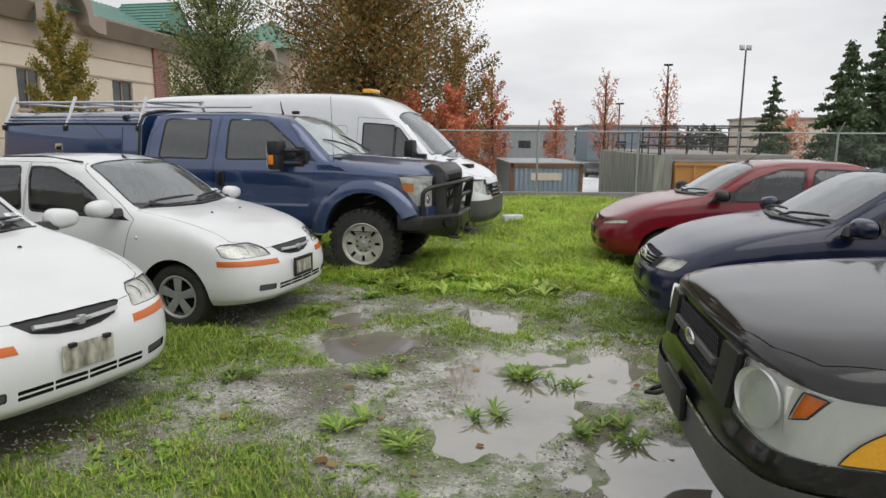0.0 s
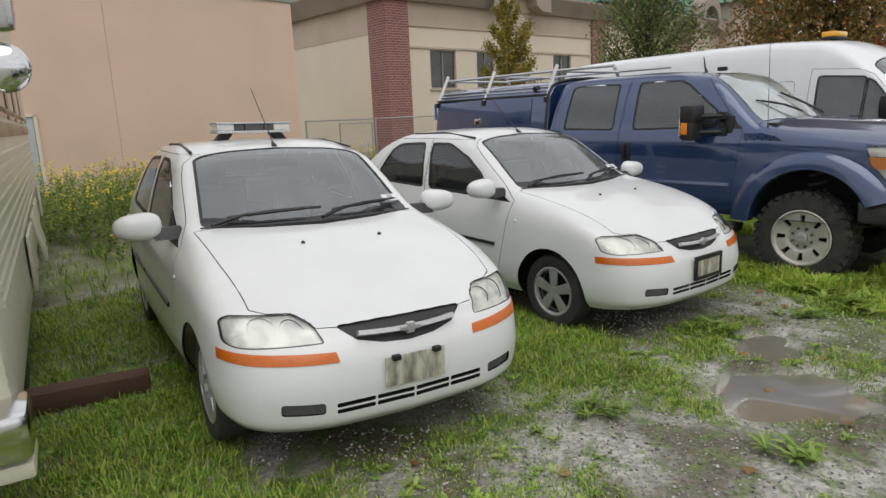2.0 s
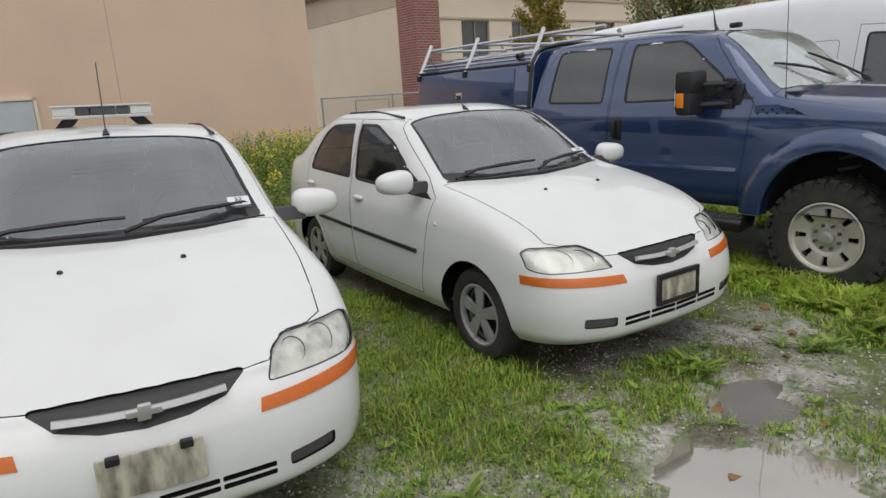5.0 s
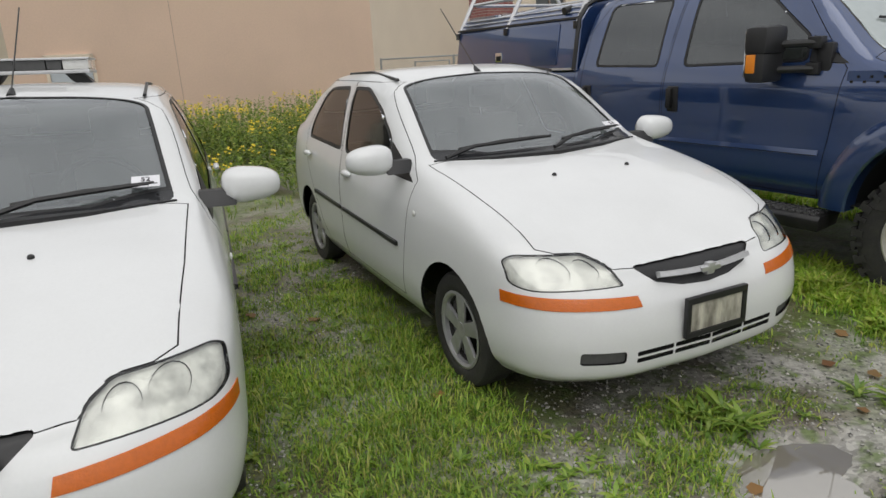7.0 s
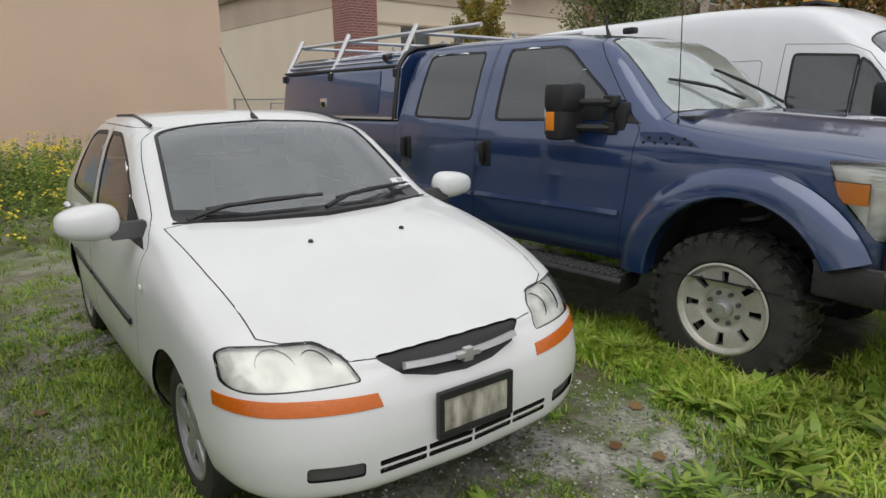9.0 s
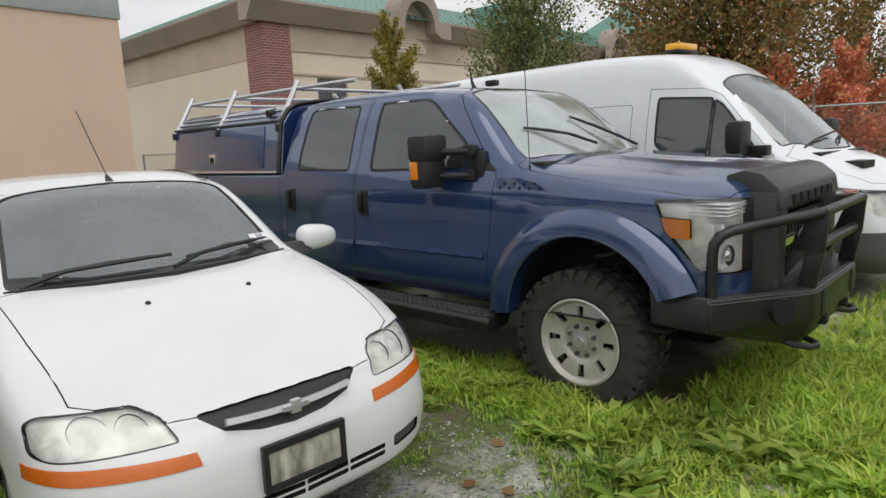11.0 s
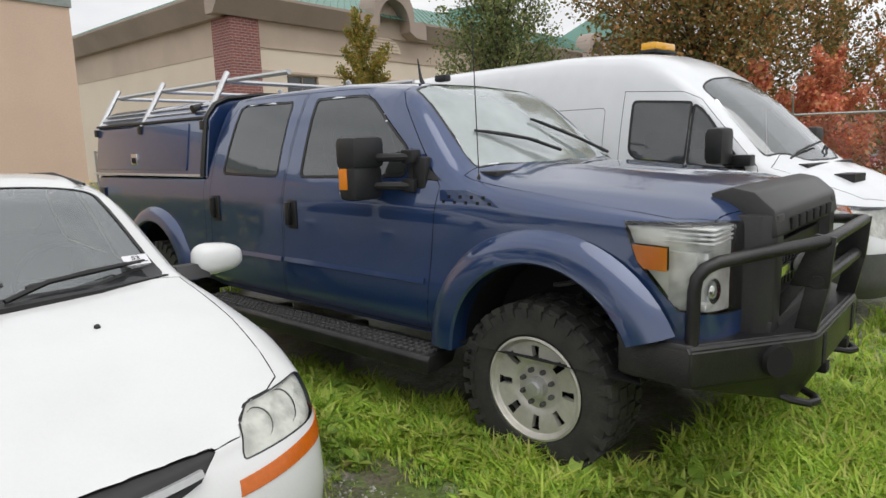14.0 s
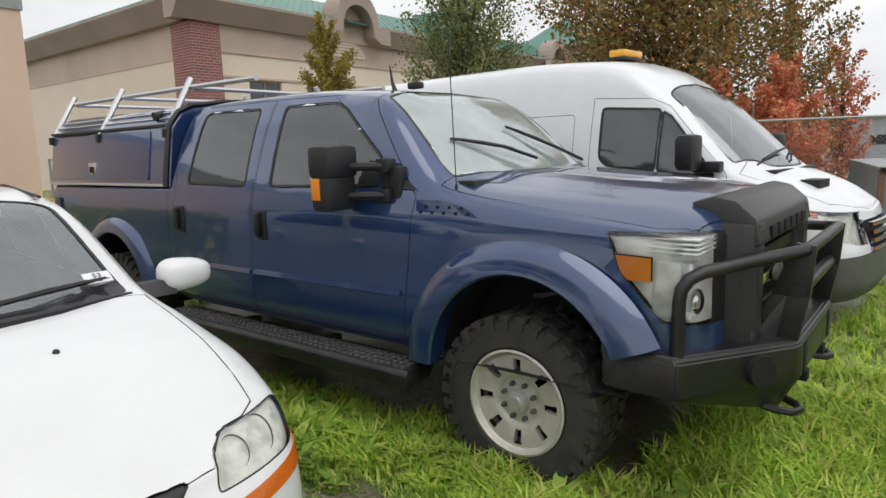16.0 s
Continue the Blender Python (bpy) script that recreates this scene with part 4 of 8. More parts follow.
    for s in (1, -1):
        part("fender_flare", arch_lip(0.045, 0.53, 0.515, 0.725, 0.978, 1.045, s, 1.01, a0=0.13, a1=1.0, flat_out=0.945), BLUE, root)
        part("fender_flare", arch_lip(-3.95, 0.53, 0.49, 0.66, 0.982, 1.04, s, 1.01, a0=0.02, a1=0.98, flat_out=0.95), BLUE, root)
        for x in (0.045, -3.95):
            ln = bmesh.new()
            lathe(ln, [(0.525, 0), (0.52, -0.42)], 40, centre=(x, s * 0.98, 0.53))
            for v in list(ln.verts):
                if v.co.z < 0.56:
                    v.co.z = 0.56
            lathe(ln, [(0.52, -0.42), (0.0, -0.42)], 40, centre=(x, s * 0.98, 0.53))
            for v in ln.verts:
                v.co.z = max(v.co.z, 0.56)
            if s < 0:
                for v in ln.verts:
                    v.co.y = -0.98 + (-0.98 - v.co.y) if v.co.y < -0.98 else v.co.y
            part("wheel_well", ln, INNER, root)
        crease = bmesh.new()
        ribbon(crease, [(x, s * 0.986, 0.872) for x in (-0.70, -1.2, -2.01)], 0.02, 0.012, (0, s, 0.3))
        part("door_crease", crease, BLUE, made[1 if s > 0 else 2])
        crease = bmesh.new()
        ribbon(crease, [(x, s * 0.986, 0.868) for x in (-2.05, -2.4, -2.97)], 0.02, 0.012, (0, s, 0.3))
        part("door_crease", crease, BLUE, made[3 if s > 0 else 4])
        for k, x in ((1, -1.90), (3, -2.885)):
            h = boxes((x - 0.05, x + 0.05, *sorted((s * 0.972, s * 0.994)), 1.09, 1.285), bevel=0.012)
            hp = part("handle_bezel", h, PLASTIC, made[k if s > 0 else k + 1])
            part("door_handle", boxes((x - 0.045, x + 0.0, *sorted((s * 0.985, s * 1.022)), 1.115, 1.27), bevel=0.01), POWDER, hp)
        # running board with grip plate
        rb = bmesh.new()
        prism(rb, [(s * 0.86, 0.485), (s * 1.09, 0.485), (s * 1.11, 0.46), (s * 1.11, 0.385), (s * 0.90, 0.41)], "x", -3.05, -0.58, bevel=0.008)
        board = part("running_board", rb, POWDER, root)
        gp = bmesh.new()
        for i in range(48):
            for j in range(4):
                x0 = -3.0 + i * 0.05
                box(gp, x0, x0 + 0.03, *sorted((s * (0.92 + j * 0.045), s * (0.945 + j * 0.045))), 0.485, 0.498)
        tagged(part("grip_studs", gp, GREY_PLASTIC, board, smooth=False), kind="stuff")
        for x in (-0.9, -1.7, -2.6):
            part("board_bracket", boxes((x, x + 0.08, *sorted((s * 0.6, s * 0.95)), 0.34, 0.41), bevel=0.005), POWDER, board)
        # tow mirrors
        mb = bmesh.new()
        box(mb, -1.125, -0.985, *sorted((s * 1.0, s * 1.215)), 1.325, 1.52, bevel=0.03)
        box(mb, -1.135, -0.97, *sorted((s * 0.99, s * 1.225)), 1.50, 1.68, bevel=0.04)
        mir = part("tow_mirror", mb, PLASTIC, root)
        part("mirror_glass", boxes((-1.142, -1.134, *sorted((s * 1.02, s * 1.195)), 1.36, 1.65)), CHROME, mir, smooth=False)
        part("mirror_signal", boxes((-1.115, -1.045, *sorted((s * 1.19, s * 1.221)), 1.385, 1.505), bevel=0.01), AMBER_BRIGHT, mir)
        arm = bmesh.new()
        for z in (1.40, 1.56):
            tube(arm, [(-1.02, s * 1.06, z), (-0.90, s * 1.01, z), (-0.79, s * 0.965, z)], 0.024, 8)
            box(arm, -0.85, -0.76, *sorted((s * 0.915, s * 0.99)), z - 0.035, z + 0.04, bevel=0.012)
        box(arm, -0.80, -0.70, *sorted((s * 0.89, s * 0.955)), 1.37, 1.56, bevel=0.02)
        part("mirror_arm", arm, PLASTIC, mir)
        vent = bmesh.new()
        prism(vent, rounded([(-0.585, 1.305), (-0.585, 1.385), (-0.40, 1.385), (-0.26, 1.345), (-0.17, 1.29)], 0.012), "y", s * 0.945, s * 0.968)
        vp = part("fender_vent_trim", vent, BLUE, root)
        # Holes are dark marks on the trim, coloured as shaded openings.
        for k in range(9):
            part("vent_hole", boxes((-0.565 + k * 0.038, -0.548 + k * 0.038, *sorted((s * 0.966, s * 0.971)), 1.312 + 0.03 * (k % 2), 1.328 + 0.03 * (k % 2))), INNER, vp, smooth=False)
        # 4x4 decal as plain bars
        part("bed_decal", boxes((-5.08, -4.99, *sorted((s * 0.985, s * 0.989)), 1.20, 1.30)), GREY_PLASTIC, made[5 if s > 0 else 6], smooth=False)
    # winch bumper
    pb = bmesh.new()
    top = [(0.46, -0.98), (0.79, -1.0), (1.12, -0.50), (1.14, -0.45), (1.14, 0.45), (1.12, 0.50), (0.79, 1.0), (0.46, 0.98)]
    lo = [(0.52, -0.92), (0.77, -0.93), (1.04, -0.50), (1.06, -0.45), (1.06, 0.45), (1.04, 0.50), (0.77, 0.93), (0.52, 0.92)]
    rows = [[pb.verts.new((x, y, z)) for x, y in ring] for ring, z in ((lo, 0.45), (top, 0.60), (top, 0.755), ([(x - 0.02, y * 0.985) for x, y in top], 0.775))]
    for q, r in enumerate(rows):
        for i in range(8):
            if q < 3:
                pb.faces.new((rows[q][i], rows[q][(i + 1) % 8], rows[q + 1][(i + 1) % 8], rows[q + 1][i]))
    # ends taper upwards
    for ring in rows[:1]:
        for v in ring:
            v.co.z += 0.16 * max(0, (abs(v.co.y) - 0.7) / 0.3)
    pb.faces.new(rows[0][::-1])
    pb.faces.new(rows[-1])
    bmesh.ops.recalc_face_normals(pb, faces=pb.faces[:])
    bmesh.ops.bevel(pb, geom=pb.edges[:], offset=0.008, segments=2, affect="EDGES")
    bumper = part("winch_bumper", pb, POWDER, root, "black powder-coated steel bumper with scratches")
    for s in (1, -1):
        # Uncut lamp opening: a near-black disc supplies the shade inside.
        lp = bmesh.new()
        bmesh.ops.create_cone(lp, cap_ends=True, segments=24, radius1=0.068, radius2=0.072, depth=0.03)
        t = part("fog_light_hole", lp, INNER, bumper)
        t.matrix_local = look((1.03, s * 0.655, 0.675), (1.875, s * 1.19, 0.675))
        # Near-black blocks stand for the shaded insides of these slots.
        for y0, z0, y1, z1 in ((0.30, 0.60, 0.36, 0.74), (0.20, 0.53, 0.27, 0.58)):
            part("bumper_slot", boxes((1.08, 1.145, *sorted((s * y0, s * y1)), z0, z1), bevel=0.004), INNER, bumper)
        part("tow_shackle", tube(bmesh.new(), [(0.98, s * 0.36, 0.50), (1.06, s * 0.36, 0.47), (1.13, s * 0.40, 0.46), (1.15, s * 0.45, 0.46), (1.13, s * 0.50, 0.46), (1.06, s * 0.53, 0.47), (0.96, s * 0.53, 0.49)], 0.018, 8), POWDER, bumper)
        # brush guard
        hoop = [(0.77, s * 0.935, 0.77), (0.772, s * 0.935, 1.00), (0.778, s * 0.93, 1.05), (0.80, s * 0.905, 1.09), (0.84, s * 0.86, 1.115), (0.96, s * 0.70, 1.14), (1.13, s * 0.47, 1.17), (1.15, s * 0.42, 1.175), (1.15, 0, 1.175)]
        part("guard_hoop", tube(bmesh.new(), hoop, 0.028, 12), POWDER, bumper)
        up = bmesh.new()
        for poly in ([(1.01, 0.965), (1.165, 0.965), (1.18, 1.19), (1.10, 1.20), (1.06, 1.10)], [(1.075, 0.966), (1.164, 0.966), (1.13, 0.77), (1.04, 0.77)], [(1.011, 0.966), (1.07, 0.966), (0.955, 0.77), (0.86, 0.77)]):
            prism(up, poly, "y", s * 0.44 - 0.014, s * 0.44 + 0.014, bevel=0.004)
        part("guard_upright", up, POWDER, bumper)
    part("guard_crossbar", tube(bmesh.new(), [(1.12, -0.46, 0.99), (1.12, 0.46, 0.99)], 0.03, 12), POWDER, bumper)
    # canopy over the bed
    sec = [(0.955, 1.42), (0.948, 1.48), (0.89, 1.87), (0.87, 1.90), (0.80, 1.985), (0.70, 2.03), (0.4, 2.07), (0, 2.08)]
    sec = sec + [(-y, z) for y, z in sec[-2::-1]]
    cb = bmesh.new()
    rings = [[cb.verts.new((x, y * k, 1.42 + (z - 1.42) * k)) for y, z in sec] for x, k in ((-3.09, 0.97), (-3.115, 1.0), (-4.0, 1.0), (-5.22, 1.0), (-5.26, 0.97))]
    for q, w in zip(rings, rings[1:]):
        for i in range(len(sec) - 1):
            cb.faces.new((q[i], q[i + 1], w[i + 1], w[i]))
    for r in (rings[0], rings[-1]):
        cb.faces.new(r)
    bmesh.ops.recalc_face_normals(cb, faces=cb.faces[:])
    canopy = part("canopy", cb, BLUE, root)
    for s in (1, -1):
        d = bmesh.new()
        prism(d, rounded([(-3.36, 1.47), (-5.19, 1.47), (-5.19, 1.85), (-3.36, 1.85)], 0.02), "y", 0.0, 0.012, bevel=0.003)
        for v in d.verts:
            v.co.y = s * (0.948 - 0.155 * (v.co.z - 1.47) + v.co.y)
        sd = part("canopy_side_door", d, BLUE, canopy)
        part("latch", boxes((-4.39, -4.27, *sorted((s * 0.93, s * 0.955)), 1.515, 1.615), bevel=0.006), CHROME, sd)
        # Dark plate on the latch, coloured like a shaded recess.
        part("latch_well", boxes((-4.37, -4.29, *sorted((s * 0.954, s * 0.959)), 1.53, 1.58), bevel=0.002), INNER, sd)
        for z, y in ((1.885, 0.886), (1.43, 0.957)):
            rl = bmesh.new()
            ribbon(rl, [(x, s * y, z) for x in (-3.12, -4.0, -5.24)], 0.012, 0.014, (0, s, 0.1))
            part("canopy_rail", rl, PLASTIC if z > 1.5 else ALUMINIUM, canopy)
        for x in (-3.12, -4.24, -5.22):
            post = bmesh.new()
            tube(post, [(x, s * 0.90, 1.83), (x - 0.04, s * 0.635, 2.25)], 0.024, 6)
            part("rack_post", post, ALUMINIUM, canopy)
            part("post_foot", boxes((x - 0.03, x + 0.03, *sorted((s * 0.875, s * 0.925)), 1.79, 1.86), bevel=0.005), PLASTIC, canopy)
        for z, y in ((1.94, 0.842), (1.985, 0.803)):
            rl = bmesh.new()
            ribbon(rl, [(x, s * y, z) for x in (-3.14, -4.2, -5.22)], 0.006, 0.006, (0, s, 1))
            part("canopy_bead", rl, ALUMINIUM, canopy)
        part("rack_rail", tube(bmesh.new(), [(-2.3, s * 0.65, 2.175), (-3.0, s * 0.65, 2.18), (-5.24, s * 0.65, 2.18)], 0.02, 6), ALUMINIUM, canopy)
    for x in (-3.10, -4.22, -5.2):
        part("rack_crossbar", tube(bmesh.new(), [(x, -0.65, 2.17), (x, 0.65, 2.17)], 0.02, 6), ALUMINIUM, canopy)
    part("front_gasket", tube(bmesh.new(), [(-3.10, y * 1.005, z + 0.004) for y, z in sec], 0.02, 6), PLASTIC, canopy)
    lampb = bmesh.new()
    tube(lampb, [(-3.34, -0.78, 1.98), (-3.34, -0.87, 1.96)], 0.035, 10)
    part("work_lamp", lampb, PLASTIC, canopy)
    # cabin
    part("dashboard", boxes((-1.0, -0.5, -0.8, 0.8, 1.0, 1.42), bevel=0.05), CABIN, root)
    seats(root, (-1.65, -2.5), 0.95, 0.42)
    part("cabin_floor", boxes((-2.9, 0.6, -0.6, 0.6, 0.55, 0.95)), INNER, root)
    part("bed_floor", boxes((-5.15, -3.1, -0.6, 0.6, 0.6, 1.35)), INNER, root)
    sw = bmesh.new()
    tube(sw, [(-1.15 + 0.06 * math.sin(a), 0.42 + 0.2 * math.cos(a), 1.42 + 0.18 * math.sin(a)) for a in np.linspace(0, 6.28319, 25)], 0.016, 6)
    part("steering_wheel", sw, PLASTIC, root)
    wiper(root, [(-0.41, -0.02, 1.57), (-0.50, -0.25, 1.645), (-0.61, -0.52, 1.69)])
    wiper(root, [(-0.41, 0.60, 1.54), (-0.50, 0.38, 1.635), (-0.62, 0.08, 1.745)])
    part("cowl_panel", boxes((-0.48, -0.33, -0.80, 0.80, 1.435, 1.475), bevel=0.01), PLASTIC, root)
    ant = bmesh.new()
    tube(ant, [(-0.40, -0.86, 1.42), (-0.40, -0.86, 1.46)], 0.014, 8, r_end=0.006)
    tube(ant, [(-0.40, -0.86, 1.45), (-0.42, -0.87, 2.22)], 0.003, 5)
    part("aerial", ant, PLASTIC, root)
    fin = bmesh.new()
    tube(fin, [(-1.35, -0.25, 2.03), (-1.37, -0.25, 2.08), (-1.39, -0.25, 2.20)], 0.018, 8, r_end=0.004)
    part("roof_aerial", fin, PLASTIC, root)
    part("roof_sensor", boxes((-1.22, -1.12, -0.28, -0.22, 2.03, 2.075), bevel=0.015), PLASTIC, root)
    spring = bmesh.new()
    tube(spring, [(0.0 + 0.07 * math.cos(a * 6.28), -0.62 + 0.07 * math.sin(a * 6.28), 0.55 + 0.09 * a) for a in np.linspace(0, 5, 60)], 0.014, 6)
    part("coil_spring", spring, GREY_PLASTIC, root)
    part("front_axle", boxes((-0.08, 0.08, -0.75, 0.75, 0.33, 0.48), bevel=0.02), INNER, root)
    part("rear_axle", boxes((-4.02, -3.86, -0.75, 0.75, 0.33, 0.48), bevel=0.02), INNER, root)
    for x in (0.0, -3.95):
        for s in (1, -1):
            wheel(root, x, s * 0.825, 0.40, 0.43, 0.30, 0.262, "truck", s, knobs=30, rim_mat=TRUCK_ALLOY)
    return root


TRUCK = pose(-0.816, 8.927, -0.05, 0, 0, -11.8)
truck = pickup()
truck.matrix_world = TRUCK
tagged(truck, "dark blue lifted crew-cab pickup with canopy and ladder rack", "pickup truck")


# ---- high-roof delivery van ----
def van():
    root = new("cargo_van")
    xs = [1.0, 0.97, 0.84, 0.62, 0.30, -0.05, -0.60, -1.45, -2.5, -3.6, -4.6, -5.6, -6.25, -6.36, -6.38]
    ws = [0, 0.52, 0.86, 0.95, 0.97, 0.98, 0.985, 0.99, 0.99, 0.99, 0.99, 0.985, 0.96, 0.5, 0]
    low = [(0.27, 0.36, 0.36, 0.09, 0.07, 0.0), (0.42, 0.50, 0.50, 0.02, 0.0, 0.0), (0.64, 0.80, 0.80, 0.0, 0.0, 0.0), (0.80, 1.1, 1.1, 0.0, 0.04, 0.0)]
    bz = [0.95, 0.97, 1.0, 1.08, 1.20, 1.30, 1.42, 1.60, 1.9, 1.95, 1.95, 1.95, 1.95, 1.95, 1.95]
    bi = [0, 0.03, 0.03, 0.04, 0.05, 0.05, 0.045, 0.045, 0.06, 0.06, 0.06, 0.06, 0.06, 0.06, 0]
    bx = [-0.08, -0.09, -0.1, -0.06, -0.02] + [0] * 10
    ridge = [(0.90, 0, 0.99), (0.87, 0.42, 1.02), (0.74, 0.70, 1.06), (0.56, 0.80, 1.15), (0.28, 0.85, 1.26), (0.0, 0.87, 1.36), (-0.64, 0.79, 2.0), (-1.38, 0.74, 2.42), (-2.5, 0.76, 2.49), (-3.6, 0.76, 2.49), (-4.6, 0.76, 2.49), (-5.6, 0.76, 2.48), (-6.2, 0.74, 2.45), (-6.3, 0.4, 2.42), (-6.32, 0, 2.42)]
    centre = [(0.88, 1.0), (0.86, 1.04), (0.77, 1.11), (0.63, 1.20), (0.44, 1.29), (0.28, 1.36), (-0.52, 2.08), (-1.32, 2.50), (-2.5, 2.57), (-3.6, 2.58), (-4.6, 2.58), (-5.6, 2.56), (-6.15, 2.53), (-6.28, 2.48), (-6.31, 2.44)]
    bm = skin(body_curves(xs, ws, low, list(zip(bx, bi, bz)), ridge, centre, crown=0.7))
    for x in (0, -4.33):
        for s in (1, -1):
            f = cut(bm, arch_poly(x, 0.36, 0.42), "y", lambda c, s=s: c.y * s > 0.3)
            bmesh.ops.delete(bm, geom=f, context="FACES")
    screen = [(0.25, 0), (0.20, 0.4), (-0.02, 0.80), (-0.68, 0.70), (-0.72, 0.35), (-0.73, 0)]
    screen = screen + [(x, -y) for x, y in screen[-2:0:-1]]
    glass_set(bm, root, [("windscreen", screen, lambda c: c.z > 1.28)],
              [("front_side_window", [(-1.30, 1.50), (-1.22, 1.42), (-0.69, 1.365), (-0.685, 1.955), (-1.30, 2.0)]), ("quarter_window", [(-0.68, 1.365), (-0.12, 1.31), (-0.56, 1.86), (-0.675, 1.945)])], DARK_GLASS, SCREEN)
    for s in (1, -1):
        f = cut(bm, rounded([(0.50, 1.07), (0.62, 0.93), (0.98, 0.72), (1.1, 0.80), (0.95, 1.0)], 0.05), "y", lambda c, s=s: c.y * s > 0.40 and c.x > 0.3)
        lens = lift(bm, f)
        refl = lens.copy()
        refl.normal_update()
        for v in refl.verts:
            v.co -= v.normal * 0.05
        hl = part("headlight", lens, LENS, root, "large swept-back clear headlight")
        part("reflector", refl, REFLECTOR, hl)
        am = bmesh.new()
        prism(am, [(0.55, 1.02), (0.70, 0.98), (0.66, 1.04), (0.56, 1.06)], "y", s * 0.86, s * 0.885)
        part("turn_signal", am, AMBER, hl)
    f = cut(bm, rounded([(-0.34, 0.66), (0.34, 0.66), (0.40, 0.93), (-0.40, 0.93)], 0.05), "x", lambda c: c.x > 0.7)
    gr = part("grille", lift(bm, f, push=-0.01), INNER, root)
    for z in (0.69, 0.76, 0.83, 0.90):
        gb = bmesh.new()
        ribbon(gb, [(1.0 - 0.1 * y * y - 0.12 * max(0, z - 0.7), y, z) for y in np.linspace(-0.36, 0.36, 9)], 0.022, 0.02, (1, 0, 0.2))
        part("grille_bar", gb, CHROME, gr)
    f = cut(bm, [(-1.05, 0.2), (1.05, 0.2), (1.05, 0.66), (-1.05, 0.66)], "x", lambda c: c.x > 0.35)
    part("bumper", lift(bm, f, push=0.012), GREY_PLASTIC, root, "dark grey plastic bumper")
    inner_shell(bm, root, 0.016)
    pl = []
    for s in (1, -1):
        pl.append(("front_door", [(-0.02, 0.55), (0.02, 1.2), (-0.05, 1.36), (-0.62, 1.98), (-0.80, 2.06), (-1.40, 2.10), (-1.42, 0.45), (-0.45, 0.45)], "y", lambda c, s=s: c.y * s > 0.5))
        pl.append(("side_panel", rounded([(-1.60, 1.15), (-1.60, 1.95), (-2.75, 1.95), (-2.75, 1.15)], 0.06), "y", lambda c, s=s: c.y * s > 0.5))
        pl.append(("side_panel", rounded([(-2.95, 1.15), (-2.95, 1.95), (-4.35, 1.95), (-4.35, 1.15)], 0.06), "y", lambda c, s=s: c.y * s > 0.5))
        pl.append(("side_panel", rounded([(-4.55, 1.15), (-4.55, 1.95), (-6.05, 1.95), (-6.05, 1.15)], 0.06), "y", lambda c, s=s: c.y * s > 0.5))
    hood = [(0.89, 0), (0.85, 0.42), (0.72, 0.68), (0.55, 0.78), (0.05, 0.86)]
    hood = hood + [(x, -y) for x, y in hood[:0:-1]]
    pl.append(("hood", hood, "z", lambda c: c.z > 0.96 and c.x > 0.0))
    panel_lines(bm, root, pl, VAN_WHITE, gap=0.006)
    part("body", bm, VAN_WHITE, root)
    for s in (1, -1):
        mb = boxes((-0.36, -0.20, *sorted((s * 1.02, s * 1.26)), 1.38, 1.70), bevel=0.05)
        mr = part("mirror", mb, PLASTIC, root)
        part("mirror_foot", boxes((-0.30, -0.05, *sorted((s * 0.93, s * 1.04)), 1.36, 1.46), bevel=0.02), PLASTIC, mr)
        part("mirror_glass", boxes((-0.368, -0.36, *sorted((s * 1.05, s * 1.23)), 1.42, 1.66)), CHROME, mr, smooth=False)
        part("side_moulding", boxes((-4.0, -0.5, *sorted((s * 0.985, s * 1.005)), 0.60, 0.70), bevel=0.008), GREY_PLASTIC, root)
        for x in (0, -4.33):
            wheel(root, x, s * 0.83, 0.35, 0.35, 0.21, 0.22, "cover", s)
    wiper(root, [(0.20, 0.05, 1.43), (0.14, 0.25, 1.49), (0.0, 0.62, 1.50)])
    wiper(root, [(0.12, -0.62, 1.41), (0.13, -0.40, 1.48), (0.13, 0.02, 1.54)])
    part("cowl_panel", boxes((0.12, 0.27, -0.62, 0.62, 1.32, 1.365), bevel=0.01), PLASTIC, root)
    part("hood_vent", boxes((0.44, 0.60, -0.50, -0.20, 1.205, 1.275)), PLASTIC, root)
    part("dashboard", boxes((-0.6, 0.0, -0.85, 0.85, 0.95, 1.30), bevel=0.05), CABIN, root)
    seats(root, (-1.0,), 0.85, 0.45)
    part("bulkhead", boxes((-1.56, -1.5, -0.68, 0.68, 0.4, 2.2)), CABIN, root)
    part("van_floor", boxes((-6.2, 0.7, -0.6, 0.6, 0.4, 0.6)), INNER, root)
    return root


VAN = pose(0.05, 12.24, -0.05, 0, 0, -18)
cargo = van()
cargo.matrix_world = VAN
tagged(cargo, "white high-roof cargo van with dark grey plastic bumper", "van")
beacon = new("amber_beacon")
beacon.matrix_world = VAN @ pose(-1.50, -0.05, 2.535)
part("beacon_base", boxes((-0.10, 0.10, -0.22, 0.22, 0, 0.03), bevel=0.008), PLASTIC, beacon)
part("beacon_lens", boxes((-0.09, 0.09, -0.21, 0.21, 0.03, 0.11), bevel=0.02), YELLOW, beacon)
tagged(beacon, "yellow amber beacon bar on a white van roof", "beacon")

# ---- ground: one sheet, a level lot that drops to a lower car park behind the fence ----
PUDDLES = [(0.45, 5.9, 0.30, 0.50, 8), (0.62, 4.4, 0.95, 0.62, -8), (0.35, 3.65, 0.55, 0.50, 0), (1.1, 3.0, 0.55, 0.5, 20), (1.25, 4.6, 0.4, 0.4, 0), (-0.62, 5.1, 0.58, 0.40, 15), (-0.87, 5.85, 0.28, 0.30, 0)]


